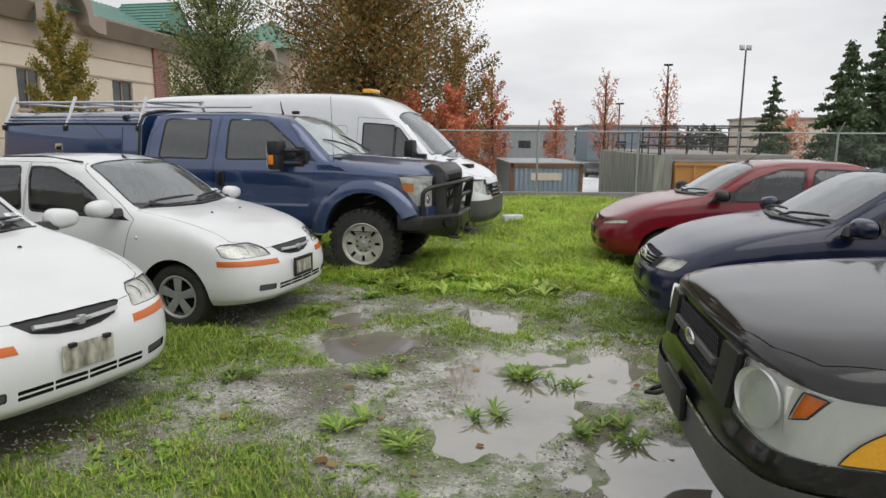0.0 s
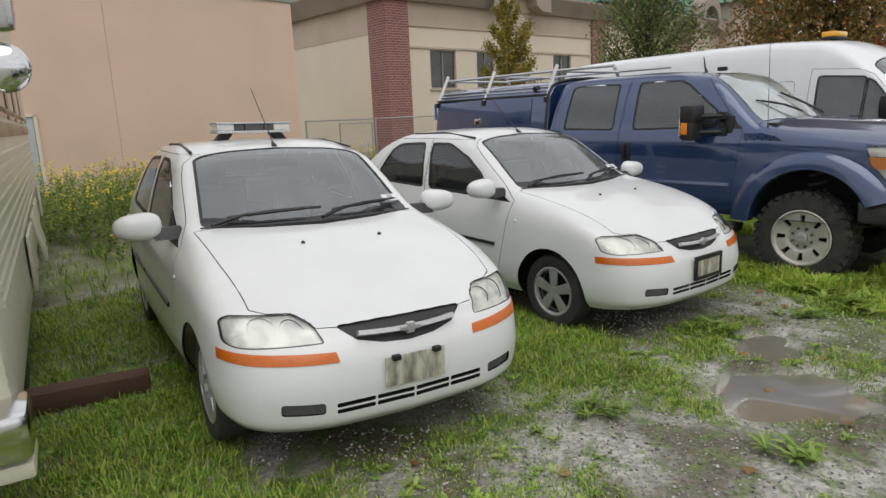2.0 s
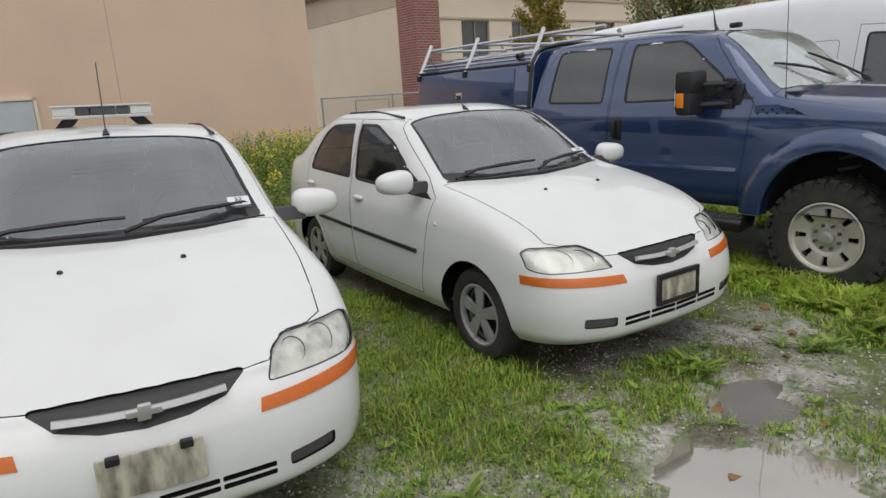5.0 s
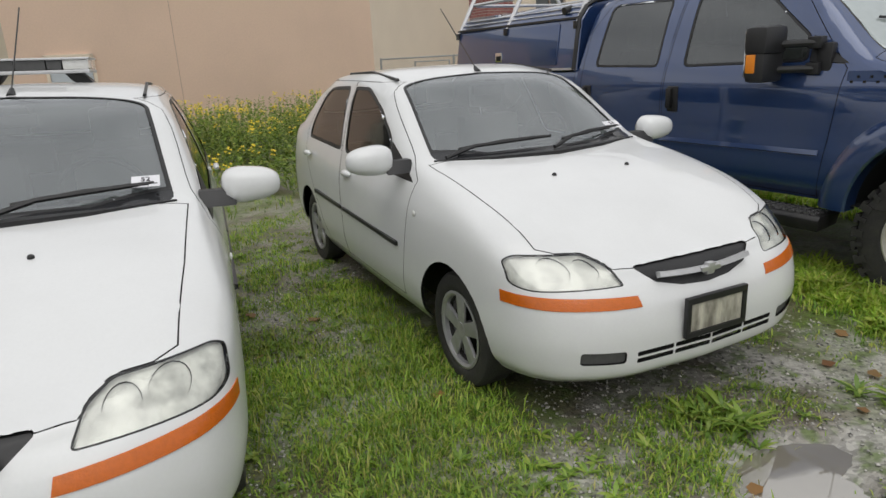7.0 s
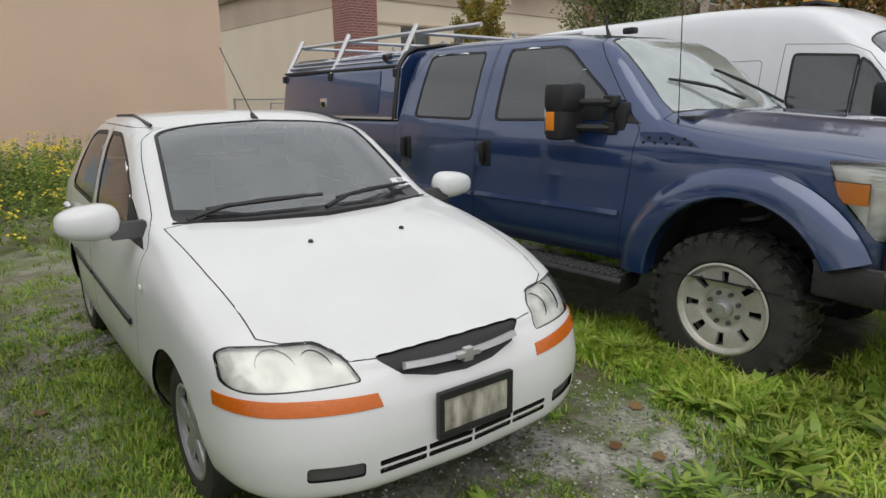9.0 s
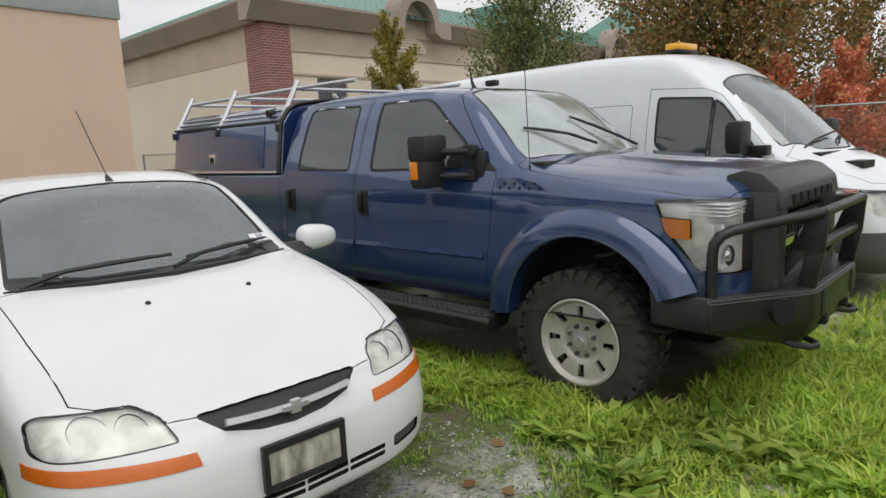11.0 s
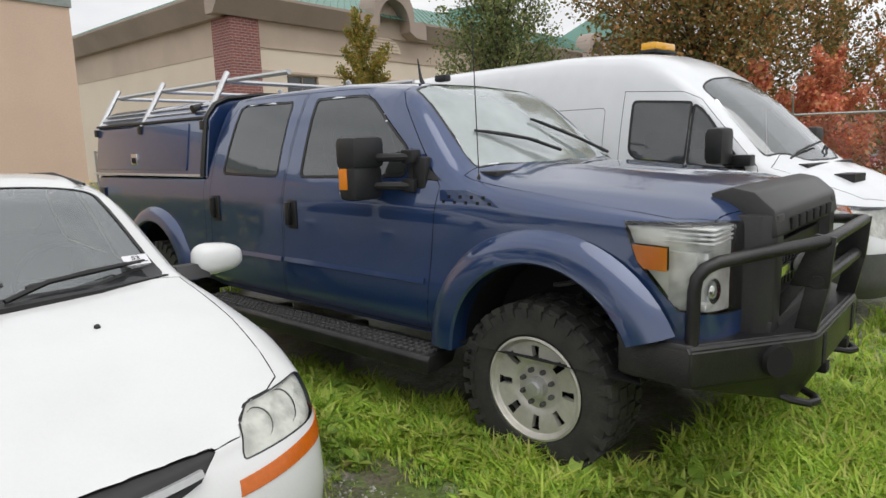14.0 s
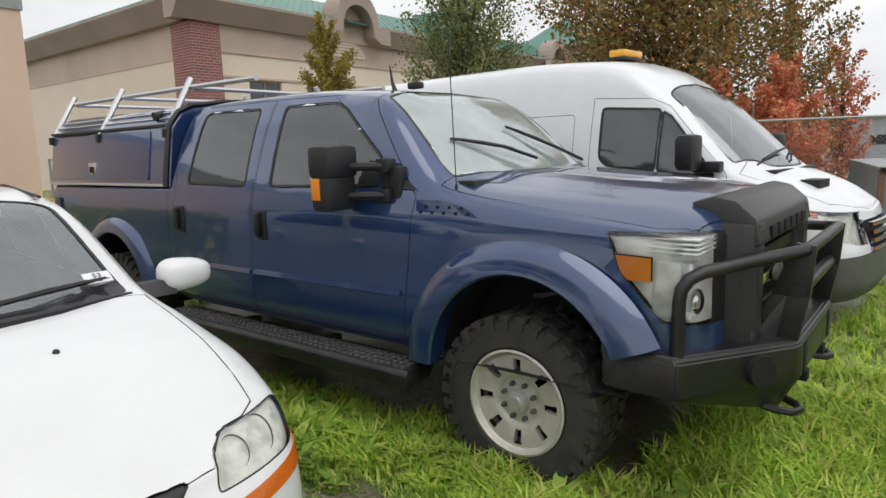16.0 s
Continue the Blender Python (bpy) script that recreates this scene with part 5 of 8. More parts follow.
def wobble(x, y, s, seed):
    """Smooth value noise for arrays, about -1 to 1."""
    r = np.random.RandomState(seed)
    out = 0
    for k in range(4):
        a = r.uniform(0, 6.28, 3)
        f = s * (1 + 0.7 * k)
        out = out + np.sin(x * f * math.cos(a[0]) + y * f * math.sin(a[0]) + a[1] + 1.3 * np.sin(0.6 * f * (y * math.cos(a[0]) - x * math.sin(a[0])) + a[2])) / (1 + 0.5 * k)
    return out / 2.4


def wetness(x, y):
    """How deep in a puddle a place lies, over 0 inside."""
    w = np.full(np.shape(x), -9.0)
    for px, py, rx, ry, a in PUDDLES:
        c, s = math.cos(radians(a)), math.sin(radians(a))
        u, v = ((x - px) * c + (y - py) * s) / rx, (-(x - px) * s + (y - py) * c) / ry
        w = np.maximum(w, 1 - (u * u + v * v))
    return w + 0.50 * wobble(x, y, 4.2, 3) + 0.40 * wobble(x, y, 13.0, 4) - 0.1


def ground_height(x, y):
    h = 0.014 * wobble(x, y, 1.3, 1) + 0.007 * wobble(x, y, 7.0, 2)
    h = h + 0.05 * np.exp(-(((x + 4.0) / 2.2) ** 2 + ((y - 4.0) / 1.5) ** 2))
    h = h - 0.06 * np.clip((y - 6.0) / 3.0, 0, 1)
    near = np.clip(1 - np.abs(wetness(x, y) * 0 + np.hypot(x - 0.3, y - 4.4)) / 4.0, 0, 1)
    h = h - 0.042 * np.clip(wetness(x, y) * 1.5 + 0.35, 0, 1) * (near > 0)
    k = np.clip((y - 20.3 - 0.02 * x) / 0.6, 0, 1) * np.clip((x + 6.0) / 3.0, 0, 1)
    return h - 1.75 * k


def axis(lo, hi, step, reach):
    a = list(np.arange(lo, hi, step))
    d, p = step, hi
    while p < reach:
        a.append(p)
        d *= 1.22
        p += d
    a.append(reach)
    d, p = step, lo - step
    b = []
    while p > -reach:
        b.append(p)
        d *= 1.22
        p -= d
    return np.array([-reach] + b[::-1] + a)


def grid_mesh(gx, gy, fz):
    X, Y = np.meshgrid(gx, gy)
    Z = fz(X, Y)
    verts = np.stack([X.ravel(), Y.ravel(), Z.ravel()], 1)
    nx, ny = len(gx), len(gy)
    i = (np.arange(ny - 1)[:, None] * nx + np.arange(nx - 1)[None, :]).ravel()
    return verts, np.stack([i, i + 1, i + nx + 1, i + nx], 1)


def mesh_object(name, verts, faces, mat, smooth=False):
    me = bpy.data.meshes.new(name)
    me.from_pydata([tuple(v) for v in verts.tolist()], [], faces.tolist() if hasattr(faces, "tolist") else faces)
    me.materials.append(mat)
    if smooth:
        me.shade_smooth()
    return new(name, me)


def soil_material():
    m = material("wet_soil", (0.21, 0.18, 0.13), rough=0.38, grain=0.65, grain_scale=55, bump=0.9, bump_scale=45)
    n, l = m.node_tree.nodes, m.node_tree.links
    b = n["Principled BSDF"]
    src = b.inputs["Base Color"].links[0].from_socket
    co = n["Texture Coordinate"]
    steps = [(0.55, 0.46, 0.58, (0.16, 0.22, 0.05)), (1.7, 0.42, 0.56, (0.60, 0.585, 0.54)), (0.8, 0.56, 0.66, (0.12, 0.085, 0.055)), (9.0, 0.5, 0.62, (0.15, 0.22, 0.055))]
    for sc, a, c, col in steps:
        t = n.new("ShaderNodeTexNoise")
        t.inputs["Scale"].default_value, t.inputs["Detail"].default_value = sc, 6
        l.new(co.outputs["Object"], t.inputs["Vector"])
        r = n.new("ShaderNodeMapRange")
        r.inputs[1].default_value, r.inputs[2].default_value, r.inputs[4].default_value = a, c, 0.8
        l.new(t.outputs["Fac"], r.inputs[0])
        mx = n.new("ShaderNodeMixRGB")
        mx.inputs[2].default_value = (*col, 1)
        fac = r.outputs[0]
        if sc == 1.7:
            sep = n.new("ShaderNodeSeparateXYZ")
            l.new(co.outputs["Object"], sep.inputs[0])
            aisle = n.new("ShaderNodeMapRange")
            aisle.inputs[1].default_value, aisle.inputs[2].default_value, aisle.inputs[3].default_value = -2.6, -0.9, 0.5
            l.new(sep.outputs[0], aisle.inputs[0])
            mu = n.new("ShaderNodeMath")
            mu.operation = "MULTIPLY"
            l.new(fac, mu.inputs[0])
            l.new(aisle.outputs[0], mu.inputs[1])
            fac = mu.outputs[0]
        l.new(fac, mx.inputs[0])
        l.new(src, mx.inputs[1])
        src = mx.outputs[0]
    v = n.new("ShaderNodeTexVoronoi")
    v.inputs["Scale"].default_value = 52
    l.new(co.outputs["Object"], v.inputs["Vector"])
    hs = n.new("ShaderNodeMixRGB")
    hs.blend_type = "MULTIPLY"
    hs.inputs[0].default_value = 0.6
    l.new(src, hs.inputs[1])
    vb = n.new("ShaderNodeRGBToBW")
    l.new(v.outputs["Color"], vb.inputs[0])
    l.new(vb.outputs[0], hs.inputs[2])
    l.new(hs.outputs[0], b.inputs["Base Color"])
    return m


SOIL = soil_material()
gv, gf = grid_mesh(axis(-9, 4.5, 0.065, 900), axis(0.2, 15, 0.065, 900), ground_height)
ground = mesh_object("ground", gv, gf, SOIL, True)
tagged(ground, "muddy gravel ground with patchy grass and wet soil", "ground", kind="structure")

WATER = material("puddle_water", (0.24, 0.22, 0.18), rough=0.03, spec=0.9, patches=0.5, patch_colour=(0.09, 0.08, 0.06), patch_scale=1.5, bump=0.03, bump_scale=5)
WATER.node_tree.nodes["Principled BSDF"].inputs["IOR"].default_value = 2.4
wv, wf = grid_mesh(np.linspace(-2.2, 2.4, 60), np.linspace(2.0, 7.2, 60), lambda x, y: 0 * x - 0.030)
keep = wetness(wv[:, 0], wv[:, 1]) > -0.75
wf = wf[keep[wf].all(1)]
water = mesh_object("puddle", wv, wf, WATER)
tagged(water, "shallow muddy rain puddle on gravel reflecting grey sky", "puddle", kind="structure")

# wet asphalt of the lower car park
ASPHALT = material("wet_asphalt", (0.06, 0.062, 0.066), rough=0.3, grain=0.4, grain_scale=30, patches=0.4, patch_scale=0.4, patch_colour=(0.1, 0.1, 0.105))
av, af = grid_mesh(np.linspace(-3, 120, 12), np.linspace(24.5, 160, 12), lambda x, y: 0 * x - 1.74)
lot = mesh_object("road", av, af, ASPHALT)
tagged(lot, "wet grey asphalt of a lower car park", "car park", kind="structure")

# ---- buildings ----
STUCCO = material("beige_stucco", (0.74, 0.545, 0.425), rough=0.85, grain=0.12, grain_scale=25, patches=0.35, patch_scale=0.5, patch_colour=(0.57, 0.425, 0.335), bump=0.35, bump_scale=80)
STUCCO_B = material("tan_stucco", (0.80, 0.69, 0.56), rough=0.85, grain=0.12, grain_scale=25, patches=0.3, patch_scale=0.4, patch_colour=(0.68, 0.58, 0.47), bump=0.35, bump_scale=80)
STUCCO_C = material("taupe_stucco", (0.60, 0.485, 0.39), rough=0.85, grain=0.12, grain_scale=25, patches=0.3, patch_scale=0.4, bump=0.35, bump_scale=80)
FASCIA = material("brown_fascia", (0.40, 0.32, 0.27), rough=0.7, grain=0.15, grain_scale=20, patches=0.3, patch_scale=0.6)
FLASHING = material("galvanised_flashing", (0.42, 0.45, 0.45), rough=0.5, metal=0.3, grain=0.25, grain_scale=12, patches=0.4, patch_scale=1.2, patch_colour=(0.28, 0.31, 0.32))
GREEN_ROOF = material("green_metal_roof", (0.10, 0.24, 0.19), rough=0.4, grain=0.2, grain_scale=10, patches=0.3, patch_scale=0.8, patch_colour=(0.16, 0.32, 0.27))
WINDOW = material("office_window", (0.03, 0.035, 0.035), rough=0.08, spec=0.8, patches=0.4, patch_scale=0.8, patch_colour=(0.12, 0.12, 0.11))
DOOR_GREY = material("pale_steel_door", (0.48, 0.52, 0.56), rough=0.5, grain=0.1, patches=0.2)
CONCRETE = material("weathered_concrete", (0.33, 0.32, 0.30), rough=0.85, grain=0.3, grain_scale=20, patches=0.4, patch_scale=0.8, bump=0.4)
GALV = material("galvanised_steel", (0.40, 0.41, 0.42), rough=0.45, metal=0.6, grain=0.2)

# warehouse with plain beige wall; local x runs along the wall, y outward
W1 = pose(-16.45, 15.35, 0, 0, 0, -97)
wh = new("warehouse")
wh.matrix_world = W1
tagged(wh, "plain beige stucco warehouse wall with metal parapet flashing", "building", kind="structure")
edges = [0, 5.6, 11.2, 16.8, 22.4]
for a0, a1 in zip(edges, edges[1:]):
    part("wall_panel", boxes((a0 + 0.006, a1 - 0.006, -0.3, 0, -0.2, 5.25)), STUCCO, wh, smooth=False)
part("wall_joint", boxes((0.05, 22.3, -0.28, -0.012, 0, 5.2)), FASCIA, wh, smooth=False)
part("side_wall", boxes((0.0, 0.3, -14, -0.3, -0.2, 5.25)), STUCCO, wh, smooth=False)
part("roof", boxes((0.1, 22.3, -14, -0.3, 5.1, 5.2)), FLASHING, wh, smooth=False)
for k in range(8):
    part("parapet_flashing", boxes((k * 2.8 - 0.04, k * 2.8 + 2.79, -0.36, 0.05, 5.25, 5.88), bevel=0.01), FLASHING, wh)
part("parapet_cap", boxes((-0.08, 22.45, -0.40, 0.09, 5.88, 5.94), bevel=0.01), FLASHING, wh)
part("parapet_flashing", boxes((-0.05, 0.36, -14, -0.38, 5.25, 5.9), bevel=0.01), FLASHING, wh)

# office building: brick corner pier, stucco bands, fascia, arched gable and green hipped roof
W2 = pose(-20.94, 24.78, 0, 0, 0, 78.5)
ob2 = new("office_building")
ob2.matrix_world = W2
tagged(ob2, "tan stucco office building with brick piers and green metal roof", "building", kind="structure")
LEN = 46.0


def facade(name, x0, x1, z0, z1, holes, mat, y=0.0, thick=0.3):
    """A wall in the x, z plane with real openings through it."""
    bm2 = bmesh.new()
    xs2 = sorted({x0, x1, *[h[0] for h in holes], *[h[1] for h in holes]})
    zs2 = sorted({z0, z1, *[h[2] for h in holes], *[h[3] for h in holes]})
    for xa, xb in zip(xs2, xs2[1:]):
        for za, zb in zip(zs2, zs2[1:]):
            cx, cz = (xa + xb) / 2, (za + zb) / 2
            if not any(h[0] < cx < h[1] and h[2] < cz < h[3] for h in holes):
                box(bm2, xa, xb, y, y + thick, za, zb)
    bmesh.ops.remove_doubles(bm2, verts=bm2.verts[:], dist=0.001)
    return part(name, bm2, mat, ob2, smooth=False)


holes = [(2.7, 4.45, 2.95, 4.82), (5.95, 7.3, 2.95, 4.82), (12.3, 14.0, 2.95, 4.82), (20, 21.7, 2.95, 4.82), (25, 26.7, 2.95, 4.82)]
facade("wall", 1.3, LEN, -0.3, 4.86, holes, STUCCO_B)
part("string_course", boxes((1.3, LEN, -0.06, 0.25, 4.86, 4.96), bevel=0.01), STUCCO_C, ob2)
part("upper_wall", boxes((1.3, LEN, 0.01, 0.3, 4.96, 5.88)), STUCCO_B, ob2, smooth=False)
part("string_course", boxes((1.3, LEN, -0.06, 0.25, 5.88, 5.98), bevel=0.01), STUCCO_C, ob2)
part("upper_wall", boxes((1.3, LEN, 0.01, 0.3, 5.98, 7.0)), STUCCO_C, ob2, smooth=False)
part("end_wall", boxes((0.15, 0.45, 1.3, 22, -0.3, 5.6)), STUCCO_B, ob2, smooth=False)
part("end_wall_upper", boxes((0.12, 0.45, 1.3, 22, 5.6, 7.0)), STUCCO_C, ob2, smooth=False)
for x0, x1, z0, z1 in holes:
    w = part("window", boxes((x0, x1, 0.14, 0.16, z0, z1)), WINDOW, ob2, smooth=False)
    part("window_frame", boxes((x0, x1, 0.08, 0.14, z1 - 0.06, z1), (x0, x1, 0.08, 0.14, z0, z0 + 0.06), (x0, x0 + 0.06, 0.08, 0.14, z0, z1), (x1 - 0.06, x1, 0.08, 0.14, z0, z1), ((x0 + x1) / 2 - 0.03, (x0 + x1) / 2 + 0.03, 0.08, 0.14, z0, z1)), FASCIA, w)
    part("window_sill", boxes((x0 - 0.1, x1 + 0.1, -0.08, 0.1, z0 - 0.1, z0), bevel=0.01), STUCCO_C, w)
# fascia: a deep sloped eave
fx = bmesh.new()
prism(fx, [(-0.85, 7.86), (-0.85, 7.75), (-0.25, 7.0), (0.3, 7.0), (0.3, 7.86)], "x", -0.85, 6.6)
prism(fx, [(-0.85, 7.86), (-0.85, 7.75), (-0.25, 7.0), (0.3, 7.0), (0.3, 7.86)], "x", 11.0, LEN)
part("eave", fx, FASCIA, ob2, smooth=False)
fx = bmesh.new()
prism(fx, [(-0.85, 7.86), (-0.85, 7.75), (-0.25, 7.0), (0.3, 7.0), (0.3, 7.86)], "y", -0.2, 22)
part("eave", fx, FASCIA, ob2, smooth=False)


def arch_gable(cx, half, top):
    ar = bmesh.new()
    outer, inner = [], []
    for i in range(17):
        a = math.pi * i / 16
        outer.append((cx - half * 0.62 * math.cos(a), 7.75 + (top - 7.75) * math.sin(a) ** 0.8))
        inner.append((cx - half * 0.47 * math.cos(a), 7.3 + (top - 7.95) * math.sin(a) ** 0.8))
    outer = [(cx - half, 7.86), (cx - half * 0.8, 7.9)] + outer + [(cx + half * 0.8, 7.9), (cx + half, 7.86)]
    inner = [(cx - half, 7.0), (cx - half * 0.7, 7.02)] + inner + [(cx + half * 0.7, 7.02), (cx + half, 7.0)]
    va = [[ar.verts.new((p[0], y, p[1])) for p in poly] for poly in (outer, inner) for y in (-0.85, 0.3)]
    o0, o1, i0, i1 = va
    for k in range(len(outer) - 1):
        ar.faces.new((o0[k], o0[k + 1], i0[k + 1], i0[k]))
        ar.faces.new((o0[k], o1[k], o1[k + 1], o0[k + 1]))
        ar.faces.new((i0[k], i0[k + 1], i1[k + 1], i1[k]))
    g = part("gable_trim", ar, FASCIA, ob2, smooth=False)
    fill = bmesh.new()
    prism(fill, [(cx - half * 0.8, 7.0)] + [(p[0], p[1]) for p in inner[2:-2]] + [(cx + half * 0.8, 7.0)], "y", -0.1, 0.25)
    part("gable_wall", fill, STUCCO_C, ob2, smooth=False)
    half_round = bmesh.new()
    prism(half_round, [(cx - 1.1 * math.cos(math.pi * i / 12), 6.3 + 0.75 * math.sin(math.pi * i / 12)) for i in range(13)], "y", -0.07, 0.05)
    part("blind_fanlight", half_round, STUCCO_B, ob2, smooth=False)
    for i in range(4):
        part("fanlight_rib", boxes((cx - 0.95 + 0.1 * i, cx + 0.95 - 0.1 * i, -0.1, -0.07, 6.42 + 0.15 * i, 6.47 + 0.15 * i)), STUCCO_C, ob2, smooth=False)


arch_gable(8.8, 2.3, 9.4)
arch_gable(30.0, 2.3, 9.4)
# roof: sloped planes with standing seams
def roof_plane(a, b2, c, d, seams):
    rb = bmesh.new()
    A, B, C, D = (Vector(p) for p in (a, b2, c, d))
    rb.faces.new([rb.verts.new(p) for p in (A, B, C, D)])
    for i in range(seams + 1):
        t = i / seams
        p, q = A.lerp(B, t), D.lerp(C, t)
        nrm = (B - A).cross(D - A).normalized()
        tube(rb, [p + nrm * 0.02, q + nrm * 0.02], 0.03, 4)
    return part("roof", rb, GREEN_ROOF, ob2, smooth=False)


roof_plane((-0.7, -0.7, 7.87), (LEN, -0.7, 7.87), (LEN, 3.4, 9.75), (3.4, 3.4, 9.75), 110)
roof_plane((-0.7, 22, 7.87), (-0.7, -0.7, 7.87), (3.4, 3.4, 9.75), (3.4, 22, 9.75), 55)
part("flat_roof", boxes((3.4, LEN, 3.4, 22, 9.6, 9.74)), FLASHING, ob2, smooth=False)
for cx in (17.5, 35.0):
    for sx in (-1, 1):
        roof_plane((cx + sx * 1.7, -1.0, 8.0), (cx, -1.0, 9.9), (cx, 3.0, 9.9), (cx + sx * 1.7, 3.0, 8.0), 9)
    gb = bmesh.new()
    prism(gb, [(cx - 1.7, 8.0), (cx + 1.7, 8.0), (cx, 9.88)], "y", -0.95, -0.8)
    part("dormer_gable", gb, GREEN_ROOF, ob2, smooth=False)
# tower with pyramid roof farther along
part("tower", boxes((33, 39, -1.2, 5, 0, 9.2)), STUCCO_C, ob2, smooth=False)
for q in range(4):
    cs = [(32.4, -1.8), (39.6, -1.8), (39.6, 5.4), (32.4, 5.4)]
    rb = bmesh.new()
    rb.faces.new([rb.verts.new((*cs[q], 9.2)), rb.verts.new((*cs[(q + 1) % 4], 9.2)), rb.verts.new((36, 1.8, 12.2))])
    part("tower_roof", rb, GREEN_ROOF, ob2, smooth=False)


def brick_material():
    m = material("brick_courses", (0.27, 0.085, 0.065), rough=0.85)
    n, l = m.node_tree.nodes, m.node_tree.links
    b = n["Principled BSDF"]
    co = n.new("ShaderNodeTexCoord")
    t = n.new("ShaderNodeTexBrick")
    t.inputs["Color1"].default_value, t.inputs["Color2"].default_value, t.inputs["Mortar"].default_value = (0.34, 0.12, 0.105, 1), (0.24, 0.085, 0.08, 1), (0.42, 0.35, 0.32, 1)
    t.inputs["Scale"].default_value, t.inputs["Brick Width"].default_value, t.inputs["Row Height"].default_value, t.inputs["Mortar Size"].default_value = 1.0, 0.3, 0.115, 0.012
    sep = n.new("ShaderNodeSeparateXYZ")
    add = n.new("ShaderNodeMath")
    cmb = n.new("ShaderNodeCombineXYZ")
    l.new(co.outputs["Object"], sep.inputs[0])
    l.new(sep.outputs[0], add.inputs[0])
    l.new(sep.outputs[1], add.inputs[1])
    l.new(add.outputs[0], cmb.inputs[0])
    l.new(sep.outputs[2], cmb.inputs[1])
    l.new(cmb.outputs[0], t.inputs["Vector"])
    l.new(t.outputs["Color"], b.inputs["Base Color"])
    bp = n.new("ShaderNodeBump")
    bp.inputs["Strength"].default_value, bp.inputs["Distance"].default_value, bp.invert = 0.8, 0.01, True
    l.new(t.outputs["Fac"], bp.inputs["Height"])
    l.new(bp.outputs[0], b.inputs["Normal"])
    return m


BRICKS = brick_material()
part("brick_pier", boxes((-0.02, 1.36, -0.08, 1.34, -0.3, 7.0)), BRICKS, ob2, "red brick corner pier", smooth=False)
part("brick_pier", boxes((16.0, 17.35, -0.14, 0.3, -0.3, 7.0)), BRICKS, ob2, "red brick pier", smooth=False)
part("brick_pier", boxes((27.0, 28.3, -0.14, 0.3, -0.3, 7.0)), BRICKS, ob2, "red brick pier", smooth=False)
# steel door in the warehouse wall
part("door", boxes((7.55, 8.42, 0.004, 0.05, 0.0, 2.0), bevel=0.005), DOOR_GREY, wh, "pale grey steel door")
part("door_frame", boxes((7.47, 7.54, 0.004, 0.08, 0, 2.08), (8.43, 8.50, 0.004, 0.08, 0, 2.08), (7.47, 8.50, 0.004, 0.08, 2.01, 2.08)), STUCCO_B, wh)


# ---- vegetation ----
def leaf_material(name, colours, rough=0.55, through=0.3):
    """Leaves or blades, each with its own tint out of a few, and some light through them."""
    m = bpy.data.materials.new(name)
    m.use_nodes = True
    n, l = m.node_tree.nodes, m.node_tree.links
    b = n["Principled BSDF"]
    b.inputs["Roughness"].default_value = rough
    g = n.new("ShaderNodeNewGeometry")
    r = n.new("ShaderNodeValToRGB")
    e = r.color_ramp.elements
    e[0].color, e[1].color = (*colours[0], 1), (*colours[-1], 1)
    for i, c in enumerate(colours[1:-1]):
        k = e.new((i + 1) / (len(colours) - 1))
        k.color = (*c, 1)
    l.new(g.outputs["Random Per Island"], r.inputs[0])
    co = n.new("ShaderNodeTexCoord")
    t = n.new("ShaderNodeTexNoise")
    t.inputs["Scale"].default_value, t.inputs["Detail"].default_value = 1.1, 4
    l.new(co.outputs["Object"], t.inputs["Vector"])
    rr = n.new("ShaderNodeMapRange")
    rr.inputs[1].default_value, rr.inputs[2].default_value, rr.inputs[3].default_value, rr.inputs[4].default_value = 0.3, 0.7, 0.7, 1.3
    l.new(t.outputs["Fac"], rr.inputs[0])
    hs = n.new("ShaderNodeHueSaturation")
    l.new(rr.outputs[0], hs.inputs["Value"])
    l.new(r.outputs[0], hs.inputs["Color"])
    l.new(hs.outputs[0], b.inputs["Base Color"])
    tl = n.new("ShaderNodeBsdfTranslucent")
    l.new(hs.outputs[0], tl.inputs[0])
    mx = n.new("ShaderNodeMixShader")
    mx.inputs[0].default_value = through
    l.new(b.outputs[0], mx.inputs[1])
    l.new(tl.outputs[0], mx.inputs[2])
    l.new(mx.outputs[0], n["Material Output"].inputs[0])
    return m


def tri_mesh(name, verts, tris, mat, smooth=False):
    me = bpy.data.meshes.new(name)
    me.vertices.add(len(verts))
    me.vertices.foreach_set("co", np.ascontiguousarray(verts, dtype=np.float32).ravel())
    me.loops.add(tris.size)
    me.loops.foreach_set("vertex_index", np.ascontiguousarray(tris, dtype=np.int32).ravel())
    me.polygons.add(len(tris))
    me.polygons.foreach_set("loop_start", np.arange(0, tris.size, 3, dtype=np.int32))
    me.update(calc_edges=True)
    me.validate()
    me.materials.append(mat)
    if smooth:
        me.shade_smooth()
    return new(name, me)


def blades(root, height, width, lean, rng, curl=0.5):
    """Curved tapering blades: three rows of points and a tip."""
    n = len(root)
    a = rng.uniform(0, 6.283, n)
    d = np.stack([np.cos(a), np.sin(a), 0 * a], 1)
    s = np.stack([-np.sin(a), np.cos(a), 0 * a], 1) * width[:, None]
    up = np.array([0, 0, 1.0])
    h, ln = height[:, None], lean[:, None]
    mid = root + up * h * 0.55 + d * ln * 0.35
    tip = root + up * h * (1 - curl * ln / (h + ln)) + d * ln
    v = np.stack([root - s * 0.6, root + s * 0.6, mid - s, mid + s, tip], 1).reshape(-1, 3)
    i = np.arange(n)[:, None] * 5
    t = np.concatenate([i + [0, 1, 3], i + [0, 3, 2], i + [2, 3, 4]], 1).reshape(-1, 3)
    return v, t


